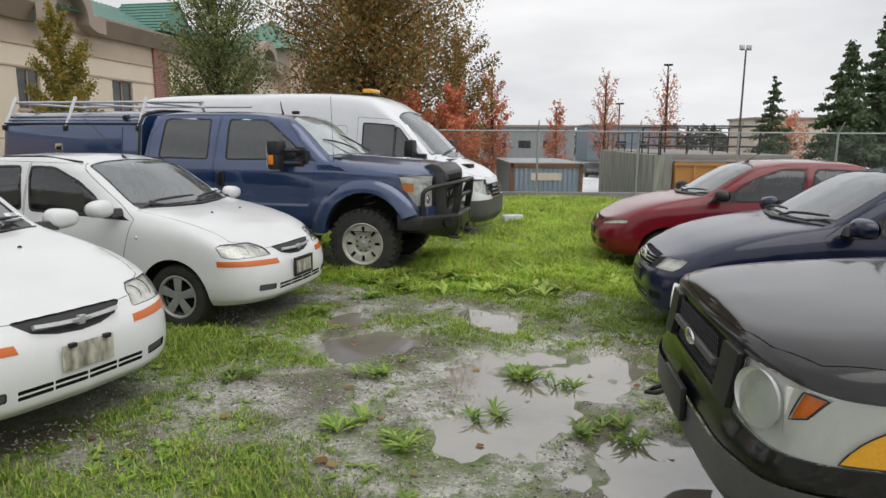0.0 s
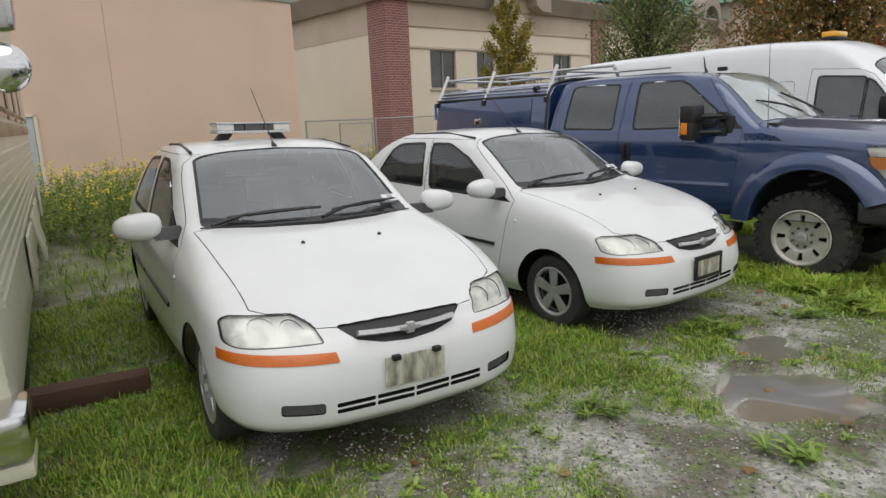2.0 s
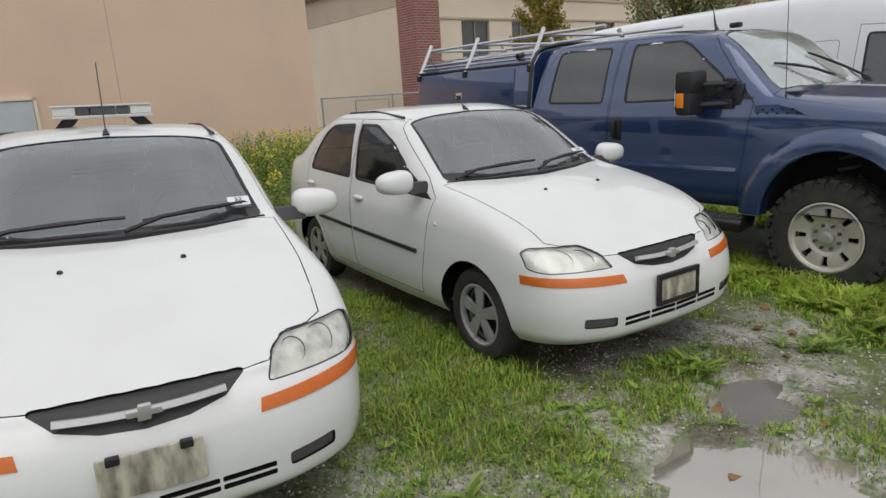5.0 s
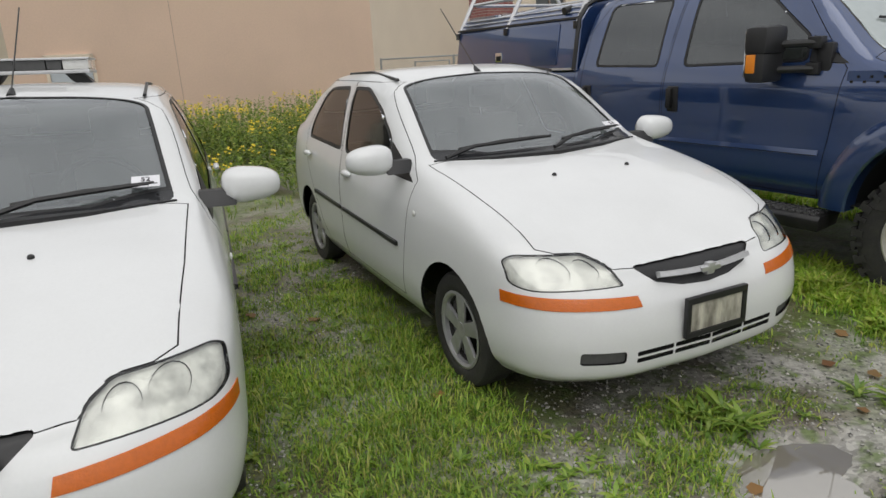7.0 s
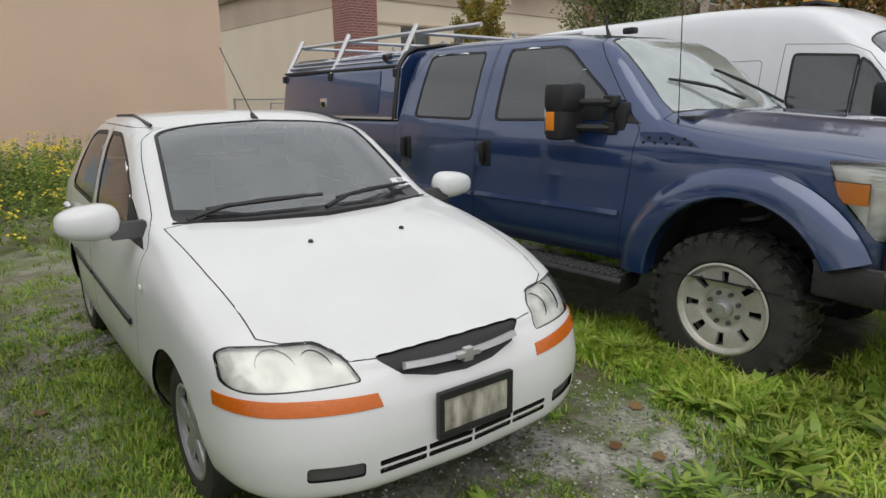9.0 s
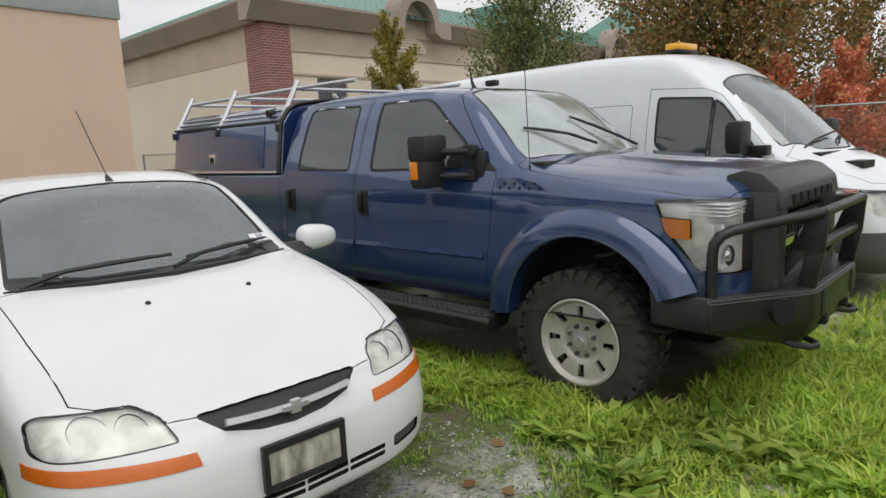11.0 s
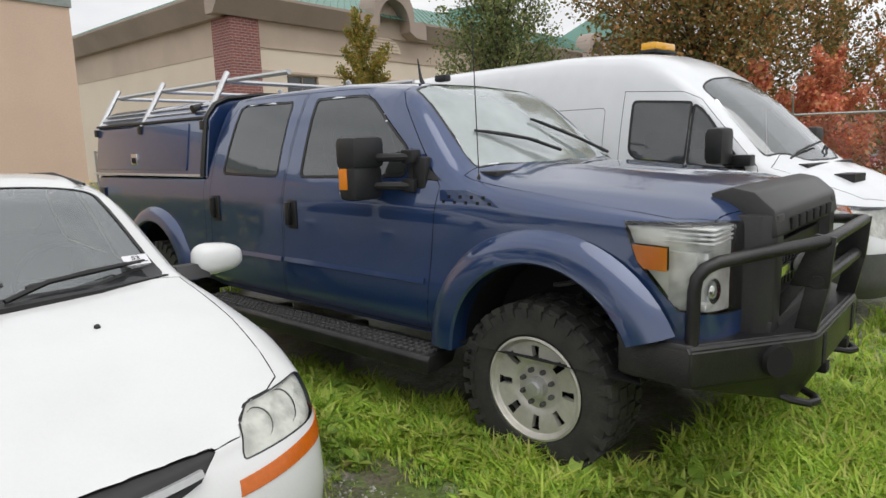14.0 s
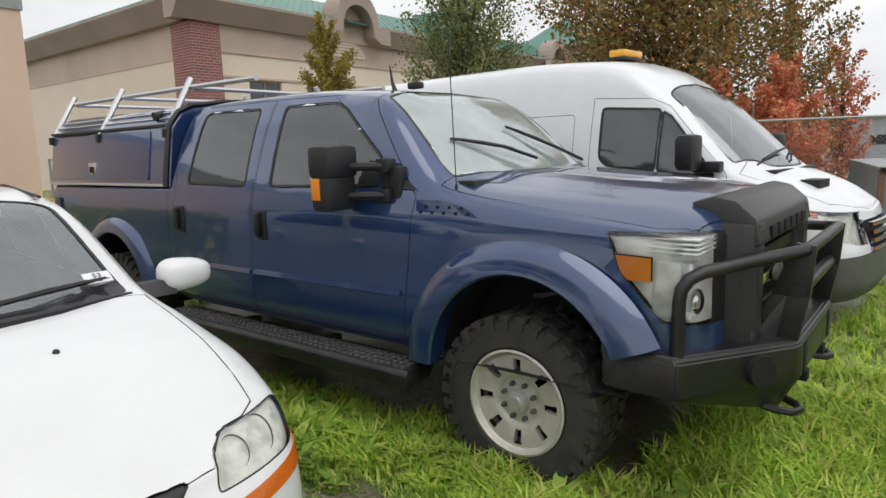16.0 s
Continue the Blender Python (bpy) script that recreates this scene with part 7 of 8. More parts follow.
def suv():
    root = new("sport_utility_vehicle")
    xs = [0.86, 0.85, 0.74, 0.55, 0.25, -0.2, -0.62, -1.1, -1.8, -2.5, -3.0, -3.35, -3.6, -3.68, -3.7]
    ws = [0, 0.50, 0.82, 0.89, 0.905, 0.91, 0.91, 0.91, 0.91, 0.91, 0.91, 0.90, 0.86, 0.5, 0]
    low = [(0.34, 0.36, 0.40, 0.08, 0.06, 0.0), (0.46, 0.50, 0.50, 0.02, 0.0, 0.0), (0.60, 0.62, 0.64, 0.0, 0.0, 0.0), (0.74, 0.78, 0.78, 0.0, 0.035, 0.0), (0.90, 0.92, 0.92, 0.004, 0.06, 0.0)]
    bz = [0.985, 0.985, 0.985, 1.0, 1.03, 1.06, 1.08, 1.09, 1.10, 1.10, 1.10, 1.10, 1.08, 1.06, 1.05]
    bi = [0, 0.02, 0.025, 0.03, 0.03, 0.03, 0.04, 0.04, 0.04, 0.04, 0.04, 0.05, 0.06, 0.05, 0]
    bx = [-0.07, -0.07, -0.07, -0.04, -0.01] + [0] * 10
    ridge = [(0.775, 0, 1.0), (0.765, 0.47, 1.015), (0.66, 0.72, 1.02), (0.50, 0.79, 1.04), (0.22, 0.81, 1.075), (-0.2, 0.815, 1.11), (-0.6, 0.81, 1.14), (-1.25, 0.70, 1.62), (-1.8, 0.69, 1.68), (-2.5, 0.69, 1.68), (-3.0, 0.69, 1.66), (-3.3, 0.70, 1.58), (-3.5, 0.66, 1.3), (-3.58, 0.4, 1.2), (-3.6, 0, 1.2)]
    centre = [(0.755, 1.02), (0.74, 1.045), (0.65, 1.07), (0.48, 1.095), (0.2, 1.125), (-0.2, 1.155), (-0.52, 1.175), (-1.18, 1.68), (-1.8, 1.74), (-2.5, 1.74), (-3.0, 1.72), (-3.3, 1.62), (-3.5, 1.35), (-3.58, 1.22), (-3.6, 1.2)]
    bm = skin(body_curves(xs, ws, low, list(zip(bx, bi, bz)), ridge, centre, crown=0.72), 8, 6)
    for x in (0, -2.85):
        for s in (1, -1):
            f = cut(bm, arch_poly(x, 0.38, 0.44), "y", lambda c, s=s: c.y * s > 0.3)
            bmesh.ops.delete(bm, geom=f, context="FACES")
    screen = [(-0.52, 0), (-0.55, 0.4), (-0.62, 0.75), (-1.22, 0.64), (-1.26, 0.3), (-1.27, 0)]
    screen = screen + [(x, -y) for x, y in screen[-2:0:-1]]
    glass_set(bm, root, [("windscreen", screen, lambda c: c.z > 1.12 and c.x > -1.5)],
              [("front_side_window", [(-0.78, 1.13), (-1.75, 1.14), (-1.75, 1.58), (-1.30, 1.58)]), ("rear_side_window", [(-1.85, 1.14), (-2.7, 1.14), (-2.65, 1.58), (-1.85, 1.58)])], GLASS, SCREEN)
    for s in (1, -1):
        lamp = rounded([(s * y, z) for y, z in [(0.545, 0.735), (0.76, 0.70), (0.93, 0.70), (0.93, 0.925), (0.76, 0.965), (0.545, 0.97)]], 0.03)
        f = cut(bm, [(s * 0.882, 0.715), (s * 0.94, 0.71), (s * 0.94, 0.87), (s * 0.898, 0.87)], "x", lambda c, s=s: c.x > 0.36 and c.y * s > 0)
        amber = lift(bm, f, push=-0.004)
        f = cut(bm, [(s * 0.80, 0.83), (s * 0.835, 0.85), (s * 0.855, 0.92), (s * 0.815, 0.93)], "x", lambda c, s=s: c.x > 0.36 and c.y * s > 0)
        band = lift(bm, f, push=-0.012)
        f = cut(bm, lamp, "x", lambda c, s=s: c.x > 0.36 and c.y * s > 0)
        lens = lift(bm, f)
        refl = lens.copy()
        for v in refl.verts:
            v.co.x -= 0.022
            v.co.y -= s * 0.012 * (abs(v.co.y) > 0.75)
        rim = bmesh.ops.inset_region(lens, faces=lens.faces[:], thickness=0.006, use_boundary=True)["faces"]
        seal = lift(lens, rim, keep=True)
        bmesh.ops.delete(lens, geom=rim, context="FACES")
        hl = part("headlight", lens, CLOUDY, root, "cloudy plastic headlight with amber corner")
        part("lamp_seal", seal, PLASTIC, hl)
        part("reflector", refl, CLEAR_WHITE, hl)
        bowl = bmesh.new()
        lathe(bowl, [(0.112, 0.03), (0.105, 0.01), (0.07, -0.005), (0.0, -0.02)], 28)
        bw = part("bulb_bowl", bowl, CLEAR_WHITE, hl)
        bw.matrix_local = pose(0.745, s * 0.66, 0.845, 0, 0, -90 + s * 20)
        part("turn_signal", amber, YELLOW, hl)
        part("amber_band", band, AMBER, hl)
        part("lamp_divider", boxes((0.66, 0.72, *sorted((s * 0.775, s * 0.787)), 0.765, 0.935)), CLEAR_WHITE, hl)
        f = cut(bm, rounded([(s * 0.38, 0.74), (s * 0.535, 0.735), (s * 0.535, 0.965), (s * 0.38, 0.965)], 0.012), "x", lambda c, s=s: c.x > 0.5)
        part("grille_post", lift(bm, f, push=0.022, thick=0.03), PLASTIC, root)
        part("tow_hook", tube(bmesh.new(), [(0.78, s * 0.55, 0.36), (0.86, s * 0.55, 0.33), (0.90, s * 0.58, 0.32), (0.86, s * 0.62, 0.33), (0.78, s * 0.62, 0.36)], 0.014, 8), PLASTIC, root)
        mb = boxes((-0.80, -0.66, *sorted((s * 0.96, s * 1.16)), 1.12, 1.28), bevel=0.04)
        part("mirror", mb, PLASTIC, root)
    f = cut(bm, rounded([(-0.35, 0.745), (0.35, 0.745), (0.35, 0.965), (-0.35, 0.965)], 0.03), "x", lambda c: c.x > 0.5)
    gr = part("grille", lift(bm, f, push=-0.02), INNER, root)
    part("grille_bar", boxes((0.80, 0.835, -0.34, 0.34, 0.835, 0.87), bevel=0.008), GREY_PLASTIC, gr)
    wires = bmesh.new()
    for k in range(-26, 27):
        for dz in (-1, 1):
            y0 = k * 0.026
            for z0, z1 in ((0.755, 0.83), (0.875, 0.955)):
                ya, yb = y0 - dz * 0.03, y0 + dz * 0.03
                if abs(ya) < 0.345 and abs(yb) < 0.345:
                    tube(wires, [(0.815, ya, z0), (0.80, yb, z1)], 0.0035, 4, caps=False)
    tagged(part("grille_mesh", wires, PLASTIC, gr), kind="stuff")
    bd = bmesh.new()
    q = bmesh.ops.create_uvsphere(bd, u_segments=20, v_segments=8, radius=1)["verts"]
    for v in q:
        v.co = Vector((0.838 + v.co.x * 0.014, v.co.y * 0.085, 0.855 + v.co.z * 0.036))
    part("badge", bd, CHROME, gr)
    f = cut(bm, [(-1, 0.3), (1, 0.3), (1, 0.60), (-1, 0.60)], "x", lambda c: c.x > 0.42)
    low_b = part("lower_bumper", lift(bm, f, push=0.012), GREY_PLASTIC, root, "grey plastic lower bumper")
    part("plate_mount", boxes((0.875, 0.90, -0.17, 0.17, 0.50, 0.66), bevel=0.006), PLASTIC, low_b)
    inner_shell(bm, root)
    hood = [(0.772, 0), (0.765, 0.40), (0.72, 0.62), (0.62, 0.78), (0.45, 0.835), (-0.66, 0.86)]
    hood = hood + [(x, -y) for x, y in hood[:0:-1]]
    pl = [("hood", hood, "z", lambda c: c.z > 0.975 and c.x > -0.7)]
    for s in (1, -1):
        pl.append(("front_door", [(-0.55, 0.48), (-0.5, 1.1), (-1.25, 1.66), (-1.79, 1.66), (-1.79, 0.45)], "y", lambda c, s=s: c.y * s > 0.5))
        pl.append(("rear_door", [(-1.81, 0.45), (-1.81, 1.66), (-2.75, 1.66), (-2.72, 0.9), (-2.35, 0.45)], "y", lambda c, s=s: c.y * s > 0.5))
    made = panel_lines(bm, root, pl, BLACK)
    part("body", bm, BLACK, root)
    wiper(root, [(-0.55, -0.1, 1.16), (-0.60, 0.1, 1.19), (-0.64, 0.5, 1.20)])
    part("dashboard", boxes((-1.05, -0.62, -0.7, 0.7, 0.85, 1.12), bevel=0.05), CABIN, root)
    seats(root, (-1.6, -2.4), 0.68, 0.38)
    part("floor_pan", boxes((-3.5, 0.55, -0.6, 0.6, 0.4, 0.62), (-0.55, 0.4, -0.6, 0.6, 0.6, 0.85)), INNER, root)
    for x in (0, -2.85):
        for s in (1, -1):
            wheel(root, x, s * 0.77, 0.365, 0.365, 0.24, 0.215, "alloy", s)
    return root


black = suv()
black.matrix_world = pose(1.93, 2.64, 0.0, 0, 0, 172) @ Matrix.Diagonal((1, 1, 0.935, 1))
tagged(black, "black wet sport utility vehicle with cloudy headlights", "car", ACROSS)


# ---- old coach beside the sedans ----
CREAM = material("cream_enamel", (0.62, 0.59, 0.48), rough=0.4, coat=0.3, grain=0.15, grain_scale=30, patches=0.4, patch_scale=3, patch_colour=(0.5, 0.46, 0.36))
TAN = material("tan_stripe", (0.36, 0.25, 0.15), rough=0.5, grain=0.2, patches=0.5, patch_colour=(0.5, 0.42, 0.3), patch_scale=2.5)
coach = new("old_coach")
coach.matrix_world = pose(-2.86, 2.03, 0.0, 0, 0, -22)
tagged(coach, "old cream coach with ribbed side and chrome bumper", "coach")
cb = bmesh.new()
prism(cb, rounded([(0, 0.75), (-0.02, 1.6), (-0.15, 2.9), (-0.4, 3.05), (-8.5, 3.05), (-8.5, 0.45), (-0.1, 0.45)], 0.08), "y", -2.45, 0.0, bevel=0.05)
part("body", cb, CREAM, coach)
for k in range(9):
    rb = bmesh.new()
    ribbon(rb, [(-0.25, 0.0, 0.95 + 0.07 * k), (-4, 0.0, 0.95 + 0.07 * k), (-8.4, 0.0, 0.95 + 0.07 * k)], 0.02, 0.012, (0, 1, 0))
    part("side_rib", rb, CREAM, coach)
for k, (x0, x1) in enumerate(((-8.4, -5.9), (-5.8, -3.1), (-3.0, -0.5))):
    part("side_stripe", boxes((x0, x1, 0.0, 0.012, 1.62, 1.72), bevel=0.003), TAN, coach, "faded tan stripe")
    part("side_stripe", boxes((x0, x1, 0.0, 0.012, 1.78, 1.83), bevel=0.003), TAN, coach, "faded tan stripe")
for x0, x1, tilt in ((-3.4, -2.5, 0), (-4.6, -3.7, 9), (-5.7, -4.9, 0), (-7.9, -7.4, 0)):
    flap = part("locker_door", boxes((x0, x1, 0.0, 0.022, -0.40, 0.0), bevel=0.006), CREAM, coach, "cream locker flap with brown stains")
    flap.matrix_local = pose(0, 0.016, 0.92, tilt, 0, 0)
    part("locker_latch", boxes((x0 + 0.35, x0 + 0.47, 0.022, 0.034, -0.34, -0.29), bevel=0.004), CHROME, flap)
part("windscreen", boxes((-0.10, 0.012, -2.3, -0.2, 1.55, 2.5), bevel=0.01), WINDOW, coach)
for k in range(5):
    part("side_window", boxes((-1.6 - k * 1.4, -0.5 - k * 1.4, -0.02, 0.012, 1.75, 2.45), bevel=0.01), WINDOW, coach)
part("black_panel", boxes((-0.02, 0.012, -1.9, -0.12, 0.80, 1.15), bevel=0.004), PLASTIC, coach)
part("bumper", boxes((-0.15, 0.16, -2.5, 0.05, 0.42, 0.62), bevel=0.05), CHROME, coach, "chrome bumper")
part("bumper_lip", boxes((-0.15, 0.13, -2.5, 0.04, 0.34, 0.41), bevel=0.02), CREAM, coach)
part("marker_lamp", boxes((-0.30, -0.22, 0.0, 0.035, 1.36, 1.42), bevel=0.012), AMBER, coach)
mir = part("mirror", boxes((0.10, 0.20, 0.03, 0.22, 1.98, 2.62), bevel=0.03), CHROME, coach)
part("mirror_face", boxes((0.09, 0.098, 0.05, 0.20, 2.02, 2.58)), DARK_GLASS, mir, smooth=False)
part("mirror_bracket", tube(bmesh.new(), [(-0.1, -0.05, 1.80), (0.08, 0.05, 1.80), (0.16, 0.12, 1.86), (0.16, 0.12, 2.0)], 0.014, 8), CHROME, mir)
rm = bmesh.new()
bmesh.ops.create_uvsphere(rm, u_segments=24, v_segments=14, radius=0.085)
for v in rm.verts:
    v.co = Vector((0.16 + v.co.x * 0.55, 0.16 + v.co.y, 1.86 + v.co.z))
part("round_mirror", rm, CHROME, mir)
for x in (-1.9, -7.0):
    wheel(coach, x, -0.2, 0.45, 0.45, 0.26, 0.28, "cover", 1)

TIMBER = material("wet_timber", (0.11, 0.055, 0.035), rough=0.75, grain=0.5, grain_scale=12, stretch=(0.2, 1, 1), patches=0.3, bump=0.4)
beam = part("timber_beam", boxes((-0.75, 0.75, -0.075, 0.075, 0, 0.13), bevel=0.008), TIMBER)
beam.matrix_world = pose(-4.25, 2.42, 0.02, 0, 0, 62)
tagged(beam, "wet reddish-brown timber beam lying on grass", "timber")
trough = bmesh.new()
box(trough, -0.22, 0.22, -0.10, 0.10, 0, 0.14, bevel=0.02)
tr = part("plastic_crate", trough, VAN_WHITE)
tr.matrix_world = pose(1.45, 13.5, -0.03, 0, 0, 15)
tagged(tr, "white plastic box lying on grass by the van", "box")


# ---- fences, poles and the yard beyond ----
MESHWIRE = material("chain_link_wire", (0.30, 0.31, 0.31), rough=0.5, metal=0.5, grain=0.2)


def chain_fence(x0, y0, x1, y1, top, label, step=3.0, arms=False, tall=None):
    root = new("chain_link_fence")
    ln = math.hypot(x1 - x0, y1 - y0)
    root.matrix_world = pose(x0, y0, 0, 0, 0, math.degrees(math.atan2(y1 - y0, x1 - x0)))
    k = int(ln / step)
    for i in range(k + 1):
        pb2 = bmesh.new()
        tube(pb2, [(i * step, 0, -0.1), (i * step, 0, top + 0.03)], 0.03, 8)
        if arms:
            tube(pb2, [(i * step, 0, top), (i * step - 0.02, -0.28, top + 0.3)], 0.016, 6)
        part("post", pb2, GALV, root)
    part("top_rail", tube(bmesh.new(), [(0, 0, top), (ln, 0, top)], 0.021, 8), GALV, root)
    part("tension_wire", tube(bmesh.new(), [(0, 0, 0.06), (ln, 0, 0.06)], 0.005, 5), GALV, root)
    w = bmesh.new()
    gap = 0.075
    h = top - 0.06
    for i in range(int((ln + h) / gap)):
        for d in (1, -1):
            a = i * gap - h if d > 0 else i * gap
            p, q = (a, 0.06), (a + d * h, top)
            if d > 0:
                if p[0] < 0:
                    p = (0, 0.06 - a)
                if q[0] > ln:
                    q = (ln, top - (a + h - ln))
            else:
                if p[0] > ln:
                    p = (ln, 0.06 + (a - ln))
                if q[0] < 0:
                    q = (0, top - (h - a))
            if p[0] <= ln and q[0] >= 0 and q[1] > p[1]:
                tube(w, [(p[0], 0.002 * d, p[1]), (q[0], 0.002 * d, q[1])], 0.0018, 3, caps=False)
    tagged(part("wire_mesh", w, MESHWIRE, root), kind="stuff")
    return tagged(root, label, "fence")


chain_fence(-6.0, 18.55, 22.0, 19.1, 1.92, "galvanised chain-link fence with barbed-wire arms at the lot edge", 2.9, True)
chain_fence(-16.6, 15.7, -8.8, 19.2, 1.62, "low chain-link fence between two buildings", 2.4)
part("gate_frame", tube(bmesh.new(), [(-15.4, 16.05, 0.1), (-15.4, 16.05, 1.5), (-14.4, 16.5, 1.5), (-14.4, 16.5, 0.1)], 0.025, 8), GALV)
tagged(bpy.data.objects["gate_frame"], "galvanised tube gate frame beside a beige wall", "gate")
kerb = part("kerb", boxes((-6, 24, -0.1, 0.1, -0.1, 0.12), bevel=0.02), CONCRETE)
kerb.matrix_world = pose(0, 19.45, 0, 0, 0, 1)
tagged(kerb, "low weathered concrete kerb under the fence", "kerb", kind="structure")

STEEL_BLUE = material("faded_blue_steel", (0.26, 0.33, 0.40), rough=0.55, grain=0.2, grain_scale=15, patches=0.4, patch_scale=1.5, patch_colour=(0.33, 0.38, 0.42))
RUST = material("rusty_steel", (0.22, 0.10, 0.05), rough=0.8, grain=0.4, grain_scale=20, patches=0.4)
ORANGE = material("orange_steel", (0.62, 0.27, 0.04), rough=0.5, grain=0.15, patches=0.3, patch_colour=(0.35, 0.13, 0.03), patch_scale=1.2)
MOSSY = material("mossy_concrete", (0.40, 0.40, 0.36), rough=0.9, grain=0.3, grain_scale=8, patches=0.9, patch_scale=1.6, patch_colour=(0.13, 0.16, 0.07), stretch=(3, 3, 0.35))


def container(x0, x1, y0, y1, z0, z1, mat, label):
    root = new("shipping_container")
    c = bmesh.new()
    box(c, x0, x1, y0, y1, z0, z1)
    part("shell", c, mat, root, smooth=False)
    n2 = 13
    for i in range(n2):
        xa = x0 + 0.15 + (x1 - x0 - 0.3) * i / n2
        part("corrugation", boxes((xa, xa + 0.09, y0 - 0.035, y0, z0 + 0.15, z1 - 0.15), bevel=0.012), mat, root)
    for xa in (x0 - 0.02, x1 - 0.1):
        part("corner_post", boxes((xa, xa + 0.12, y0 - 0.06, y0 + 0.1, z0, z1 + 0.03)), RUST, root, smooth=False)
    part("top_beam", boxes((x0, x1, y0 - 0.06, y0 + 0.05, z1 - 0.12, z1 + 0.02)), RUST, root, smooth=False)
    part("roof", boxes((x0 - 0.05, x1 + 0.05, y0 - 0.05, y1, z1, z1 + 0.05)), FLASHING, root, smooth=False)
    part("faded_sign", boxes((x0 + 0.7, x1 - 0.7, y0 - 0.045, y0 - 0.036, z1 - 0.55, z1 - 0.3)), STUCCO_B, root, smooth=False)
    return tagged(root, label, "container")


container(2.3, 4.75, 22.2, 28.2, -1.75, 0.86, STEEL_BLUE, "faded blue-grey shipping container with rusty corner posts")
ramp = new("loading_ramp")
ramp.matrix_world = pose(6.7, 20.6, 0, 0, 0, -6)
part("retaining_wall", boxes((0, 0.3, 0, 13, -1.75, 1.22), bevel=0.02), MOSSY, ramp)
part("end_wall", boxes((0.3, 0.55, 0, 0.3, -1.75, 1.22), bevel=0.02), CONCRETE, ramp)
part("deck", boxes((0.3, 4.2, 0.1, 13, 1.1, 1.26), bevel=0.02), CONCRETE, ramp)
for i, yy in enumerate(np.linspace(0.1, 12.8, 9)):
    part("rail_post", tube(bmesh.new(), [(0.12, yy, 1.2), (0.12, yy, 2.0)], 0.022, 6), PLASTIC, ramp)
for z in (1.55, 1.98):
    part("hand_rail", tube(bmesh.new(), [(0.12, 0.1, z), (0.12, 12.8, z)], 0.022, 6), PLASTIC, ramp)
for xx in (0.2, 1.0, 1.8, 2.6, 3.2):
    part("cage_post", tube(bmesh.new(), [(xx, 0.2, 1.2), (xx, 0.2, 2.15)], 0.03, 6), PLASTIC, ramp)
    part("cage_post", tube(bmesh.new(), [(xx, 3.2, 1.2), (xx, 3.2, 2.15)], 0.03, 6), PLASTIC, ramp)
for z in (1.5, 1.8, 2.14):
    part("cage_rail", tube(bmesh.new(), [(0.2, 0.2, z), (3.2, 0.2, z), (3.2, 3.2, z), (0.2, 3.2, z)], 0.026, 6), PLASTIC, ramp)
tagged(ramp, "mossy concrete loading ramp with black steel railings", "ramp")
skip = new("steel_skip")
skip.matrix_world = pose(7.35, 20.45, 0, 0, 0, -4)
sb = bmesh.new()
prism(sb, [(0.0, -0.3), (2.6, -0.3), (2.75, 0.98), (-0.05, 0.98)], "y", -0.05, 1.4, bevel=0.02)
part("bin", sb, ORANGE, skip)
part("rim", boxes((-0.1, 2.8, -0.12, -0.02, 0.9, 1.0), bevel=0.01), ORANGE, skip)
for xx in (0.5, 1.2, 1.9):
    part("rib", boxes((xx, xx + 0.08, -0.12, -0.04, -0.3, 0.9), bevel=0.008), ORANGE, skip)
part("faded_sign", boxes((0.75, 1.8, -0.135, -0.121, 0.45, 0.6)), PLASTIC, skip, smooth=False)
tagged(skip, "orange steel waste skip with dark stencilled bars", "skip")

for px, py, hgt, head in ((19.2, 57, 9.8, "flat"), (21.9, 48.5, 10.0, "camera"), (16.0, 60, 6.7, "flat")):
    lp = new("street_lamp")
    lp.location = (px, py, -1.75)
    part("pole", tube(bmesh.new(), [(0, 0, 0), (0, 0, hgt)], 0.10, 8, r_end=0.06), GREY_PLASTIC, lp)
    if head == "flat":
        part("lamp_head", boxes((-0.35, 0.35, -0.18, 0.18, hgt, hgt + 0.14), bevel=0.03), PLASTIC, lp)
        tagged(lp, "dark slim car park lamp post", "street lamp")
    else:
        part("crossarm", tube(bmesh.new(), [(-0.4, 0, hgt), (0.4, 0, hgt)], 0.04, 6), GALV, lp)
        for sx in (-0.35, 0.15):
            part("camera_housing", boxes((sx - 0.12, sx + 0.22, -0.12, 0.12, hgt + 0.02, hgt + 0.35), bevel=0.05), ALUMINIUM, lp)
        tagged(lp, "grey steel pole carrying camera housings", "pole")


def distant_car(x, y, yaw, mat, seed):
    root = new("distant_car")
    b3 = bmesh.new()
    prism(b3, rounded([(0.0, 0.3), (0.02, 0.65), (0.9, 0.85), (1.5, 1.35), (2.9, 1.38), (3.6, 0.95), (4.2, 0.9), (4.25, 0.3)], 0.12), "y", -0.85, 0.85, bevel=0.12)
    part("body", b3, mat, root)
    g2 = bmesh.new()
    prism(g2, rounded([(1.1, 0.9), (1.6, 1.28), (2.85, 1.3), (3.4, 0.95)], 0.05), "y", -0.87, 0.87)
    part("side_window", g2, WINDOW, root)
    for wx in (0.8, 3.4):
        for s in (-1, 1):
            wb = bmesh.new()
            lathe(wb, [(0.0, 0.1 * s), (0.3, 0.1 * s), (0.32, 0.05 * s), (0.32, -0.1 * s)], 16)
            w2 = part("wheel", wb, RUBBER, root)
            w2.location = (wx, s * 0.78, 0.32)
    root.matrix_world = pose(x, y, -1.75, 0, 0, yaw)
    return tagged(root, "parked car on wet asphalt in the lower car park", "car", "cars in the lower car park")


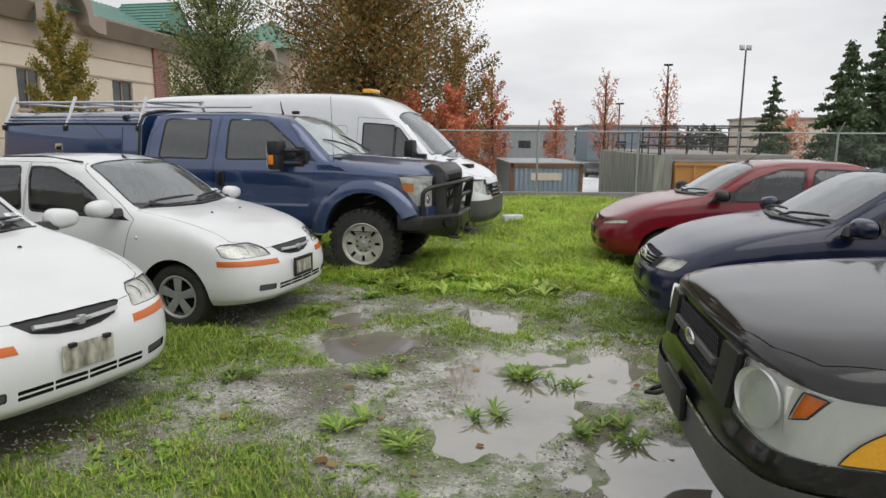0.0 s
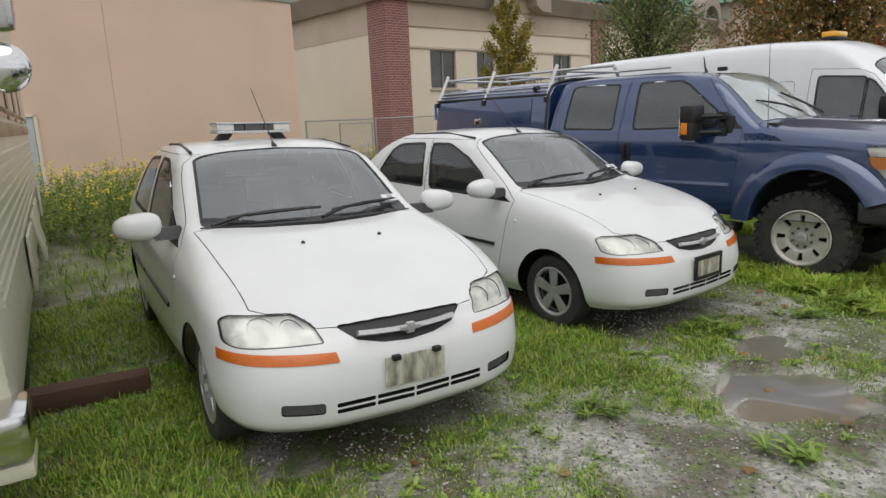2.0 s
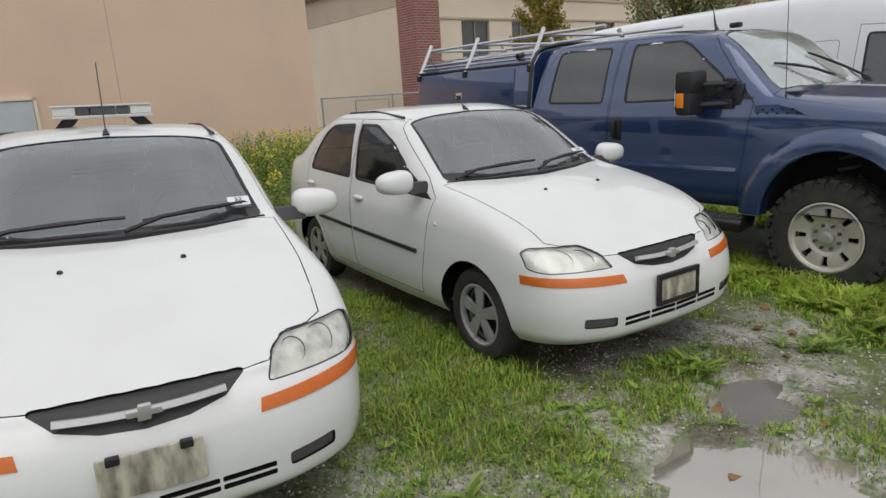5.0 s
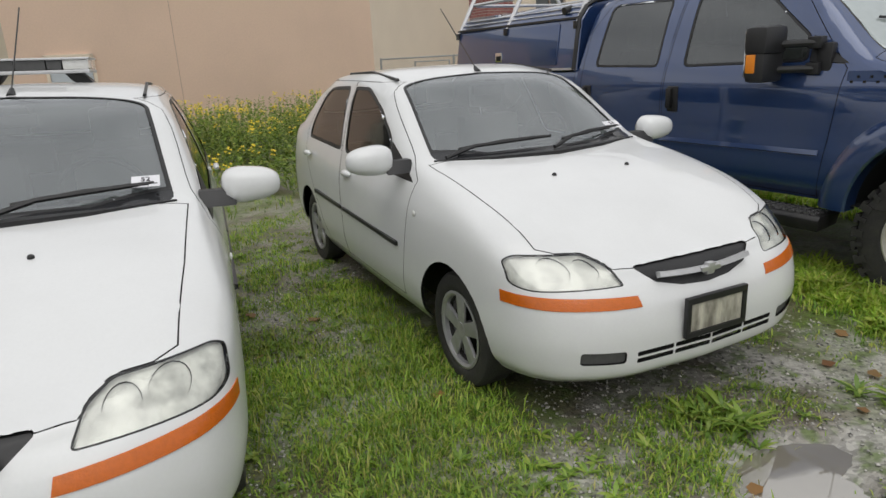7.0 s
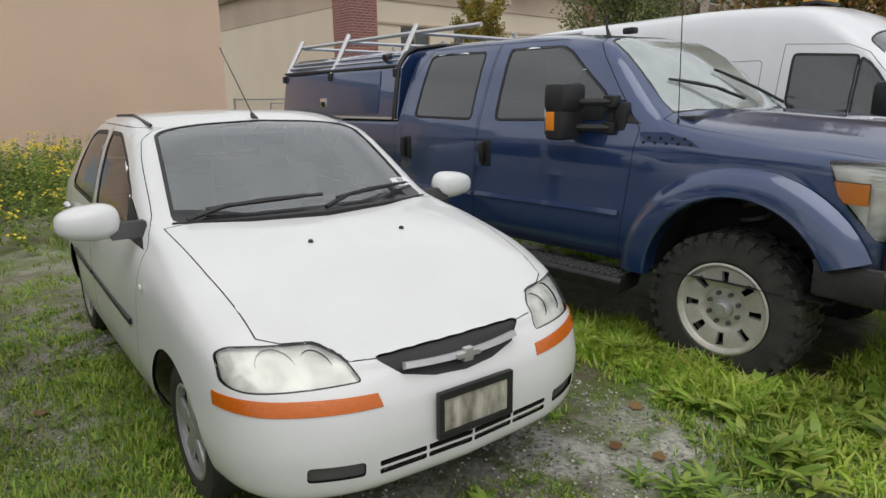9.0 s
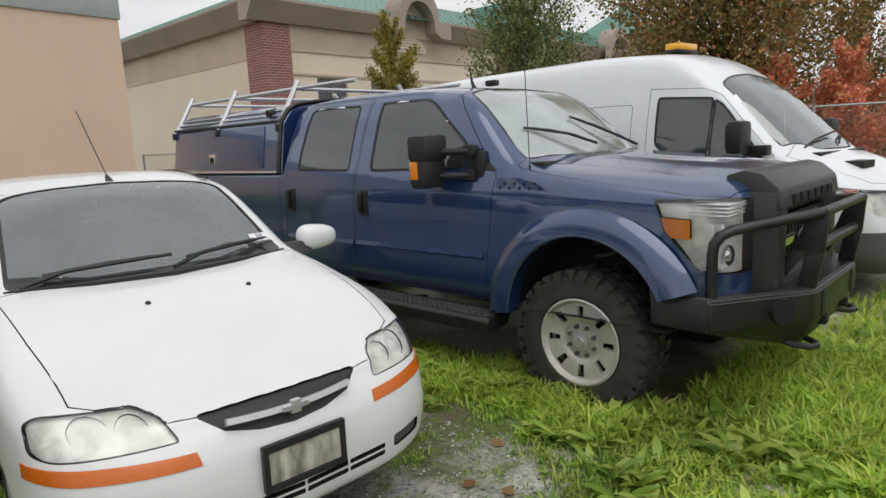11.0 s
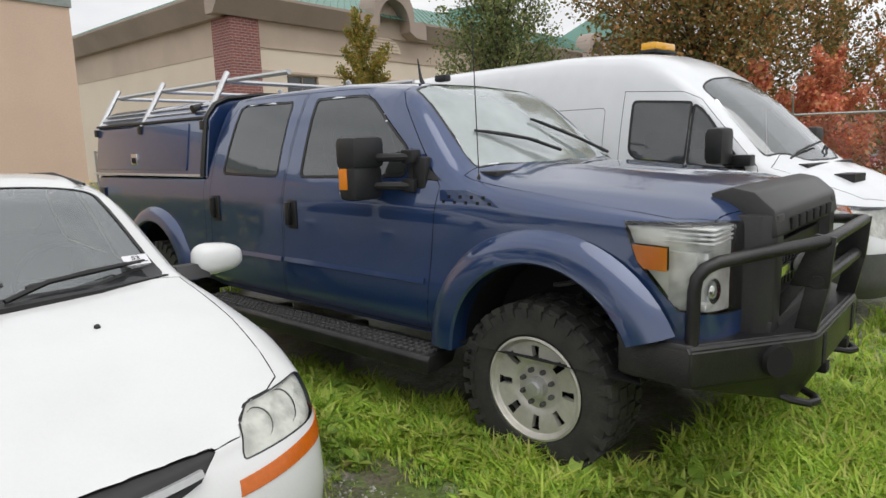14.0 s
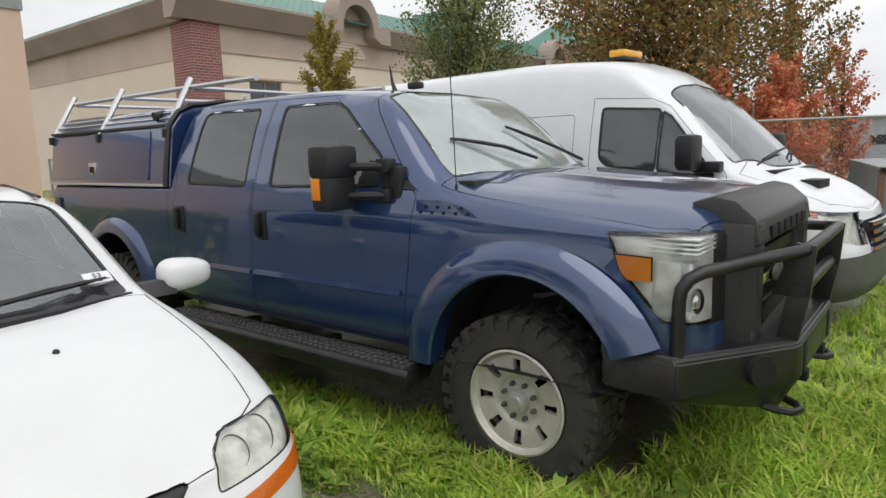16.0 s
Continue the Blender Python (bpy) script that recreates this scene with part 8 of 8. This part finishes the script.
paints = [VAN_WHITE, DARK_BLUE, RED, BLACK, material("silver_paint", (0.45, 0.46, 0.48), rough=0.3, coat=0.5, grain=0.1)]
for i, (cx, cy, cyaw) in enumerate(((8.2, 34, 95), (4.5, 41, 92), (7.2, 44, 88), (2.0, 39, 90), (0.4, 45, 90), (3.8, 52, 92), (6.6, 56, 92), (11.5, 58, 90), (14.2, 60, 90), (1.0, 56, 92), (-1.5, 50, 90), (9.0, 66, 90), (4.6, 68, 90))):
    distant_car(cx, cy, cyaw, paints[i % 5], i)

# far tree line and low industrial buildings
r9 = np.random.RandomState(9)
n9 = 26000
ang = r9.uniform(-1.0, 1.15, n9)
dist = 150 + r9.uniform(0, 30, n9)
prof9 = 3.5 + 3.0 * (0.5 + 0.5 * wobble(ang * 60, ang * 0, 0.35, 5)) + 1.5 * wobble(ang * 60, ang * 0, 1.7, 6)
c9 = np.stack([dist * np.sin(ang), dist * np.cos(ang), -1.75 + prof9 * r9.uniform(0, 1.15, n9) ** 0.7], 1)
o9 = r9.normal(0, 0.55, (n9, 3, 3))
FAR = leaf_material("far_woods", [(0.05, 0.06, 0.045), (0.08, 0.085, 0.06), (0.13, 0.09, 0.05), (0.10, 0.11, 0.09), (0.06, 0.08, 0.06)])
tagged(tri_mesh("far_woods", (c9[:, None, :] + o9).reshape(-1, 3), np.arange(n9 * 3).reshape(-1, 3), FAR), "hazy distant tree line beyond the car park", "woods", kind="stuff")
for bx, by, bw, bh, m in ((8, 105, 26, 5.5, FLASHING), (62, 105, 24, 7.0, STUCCO_B), (-12, 120, 18, 5, CONCRETE), (34, 118, 16, 6, STEEL_BLUE)):
    hb = new("distant_warehouse")
    hb.location = (bx, by, -1.75)
    part("wall", boxes((-bw / 2, bw / 2, 0, 10, 0, bh)), m, hb, smooth=False)
    part("roof", boxes((-bw / 2 - 0.3, bw / 2 + 0.3, -0.3, 10.3, bh, bh + 0.35)), FASCIA, hb, smooth=False)
    for i in range(int(bw / 4)):
        part("window", boxes((-bw / 2 + 1 + i * 4, -bw / 2 + 3 + i * 4, -0.06, -0.01, 2.2, 3.4)), WINDOW, hb, smooth=False)
    tagged(hb, "low industrial building far beyond the car park", "building")

SIGN_BLUE = material("sign_blue", (0.03, 0.12, 0.42), rough=0.4, grain=0.1)
sign = new("parking_sign")
sign.location = (-11.68, 16.5, 0)
part("sign_post", tube(bmesh.new(), [(0, 0, 0), (0, 0, 1.98)], 0.025, 8), GALV, sign)
part("sign_plate", boxes((-0.16, 0.16, -0.035, -0.026, 1.50, 1.95), bevel=0.003), SIGN_BLUE, sign)
part("sign_symbol", boxes((-0.06, 0.06, -0.040, -0.036, 1.66, 1.84)), PAPER, sign, smooth=False)
tagged(sign, "blue parking sign with white symbol on a steel post", "sign")
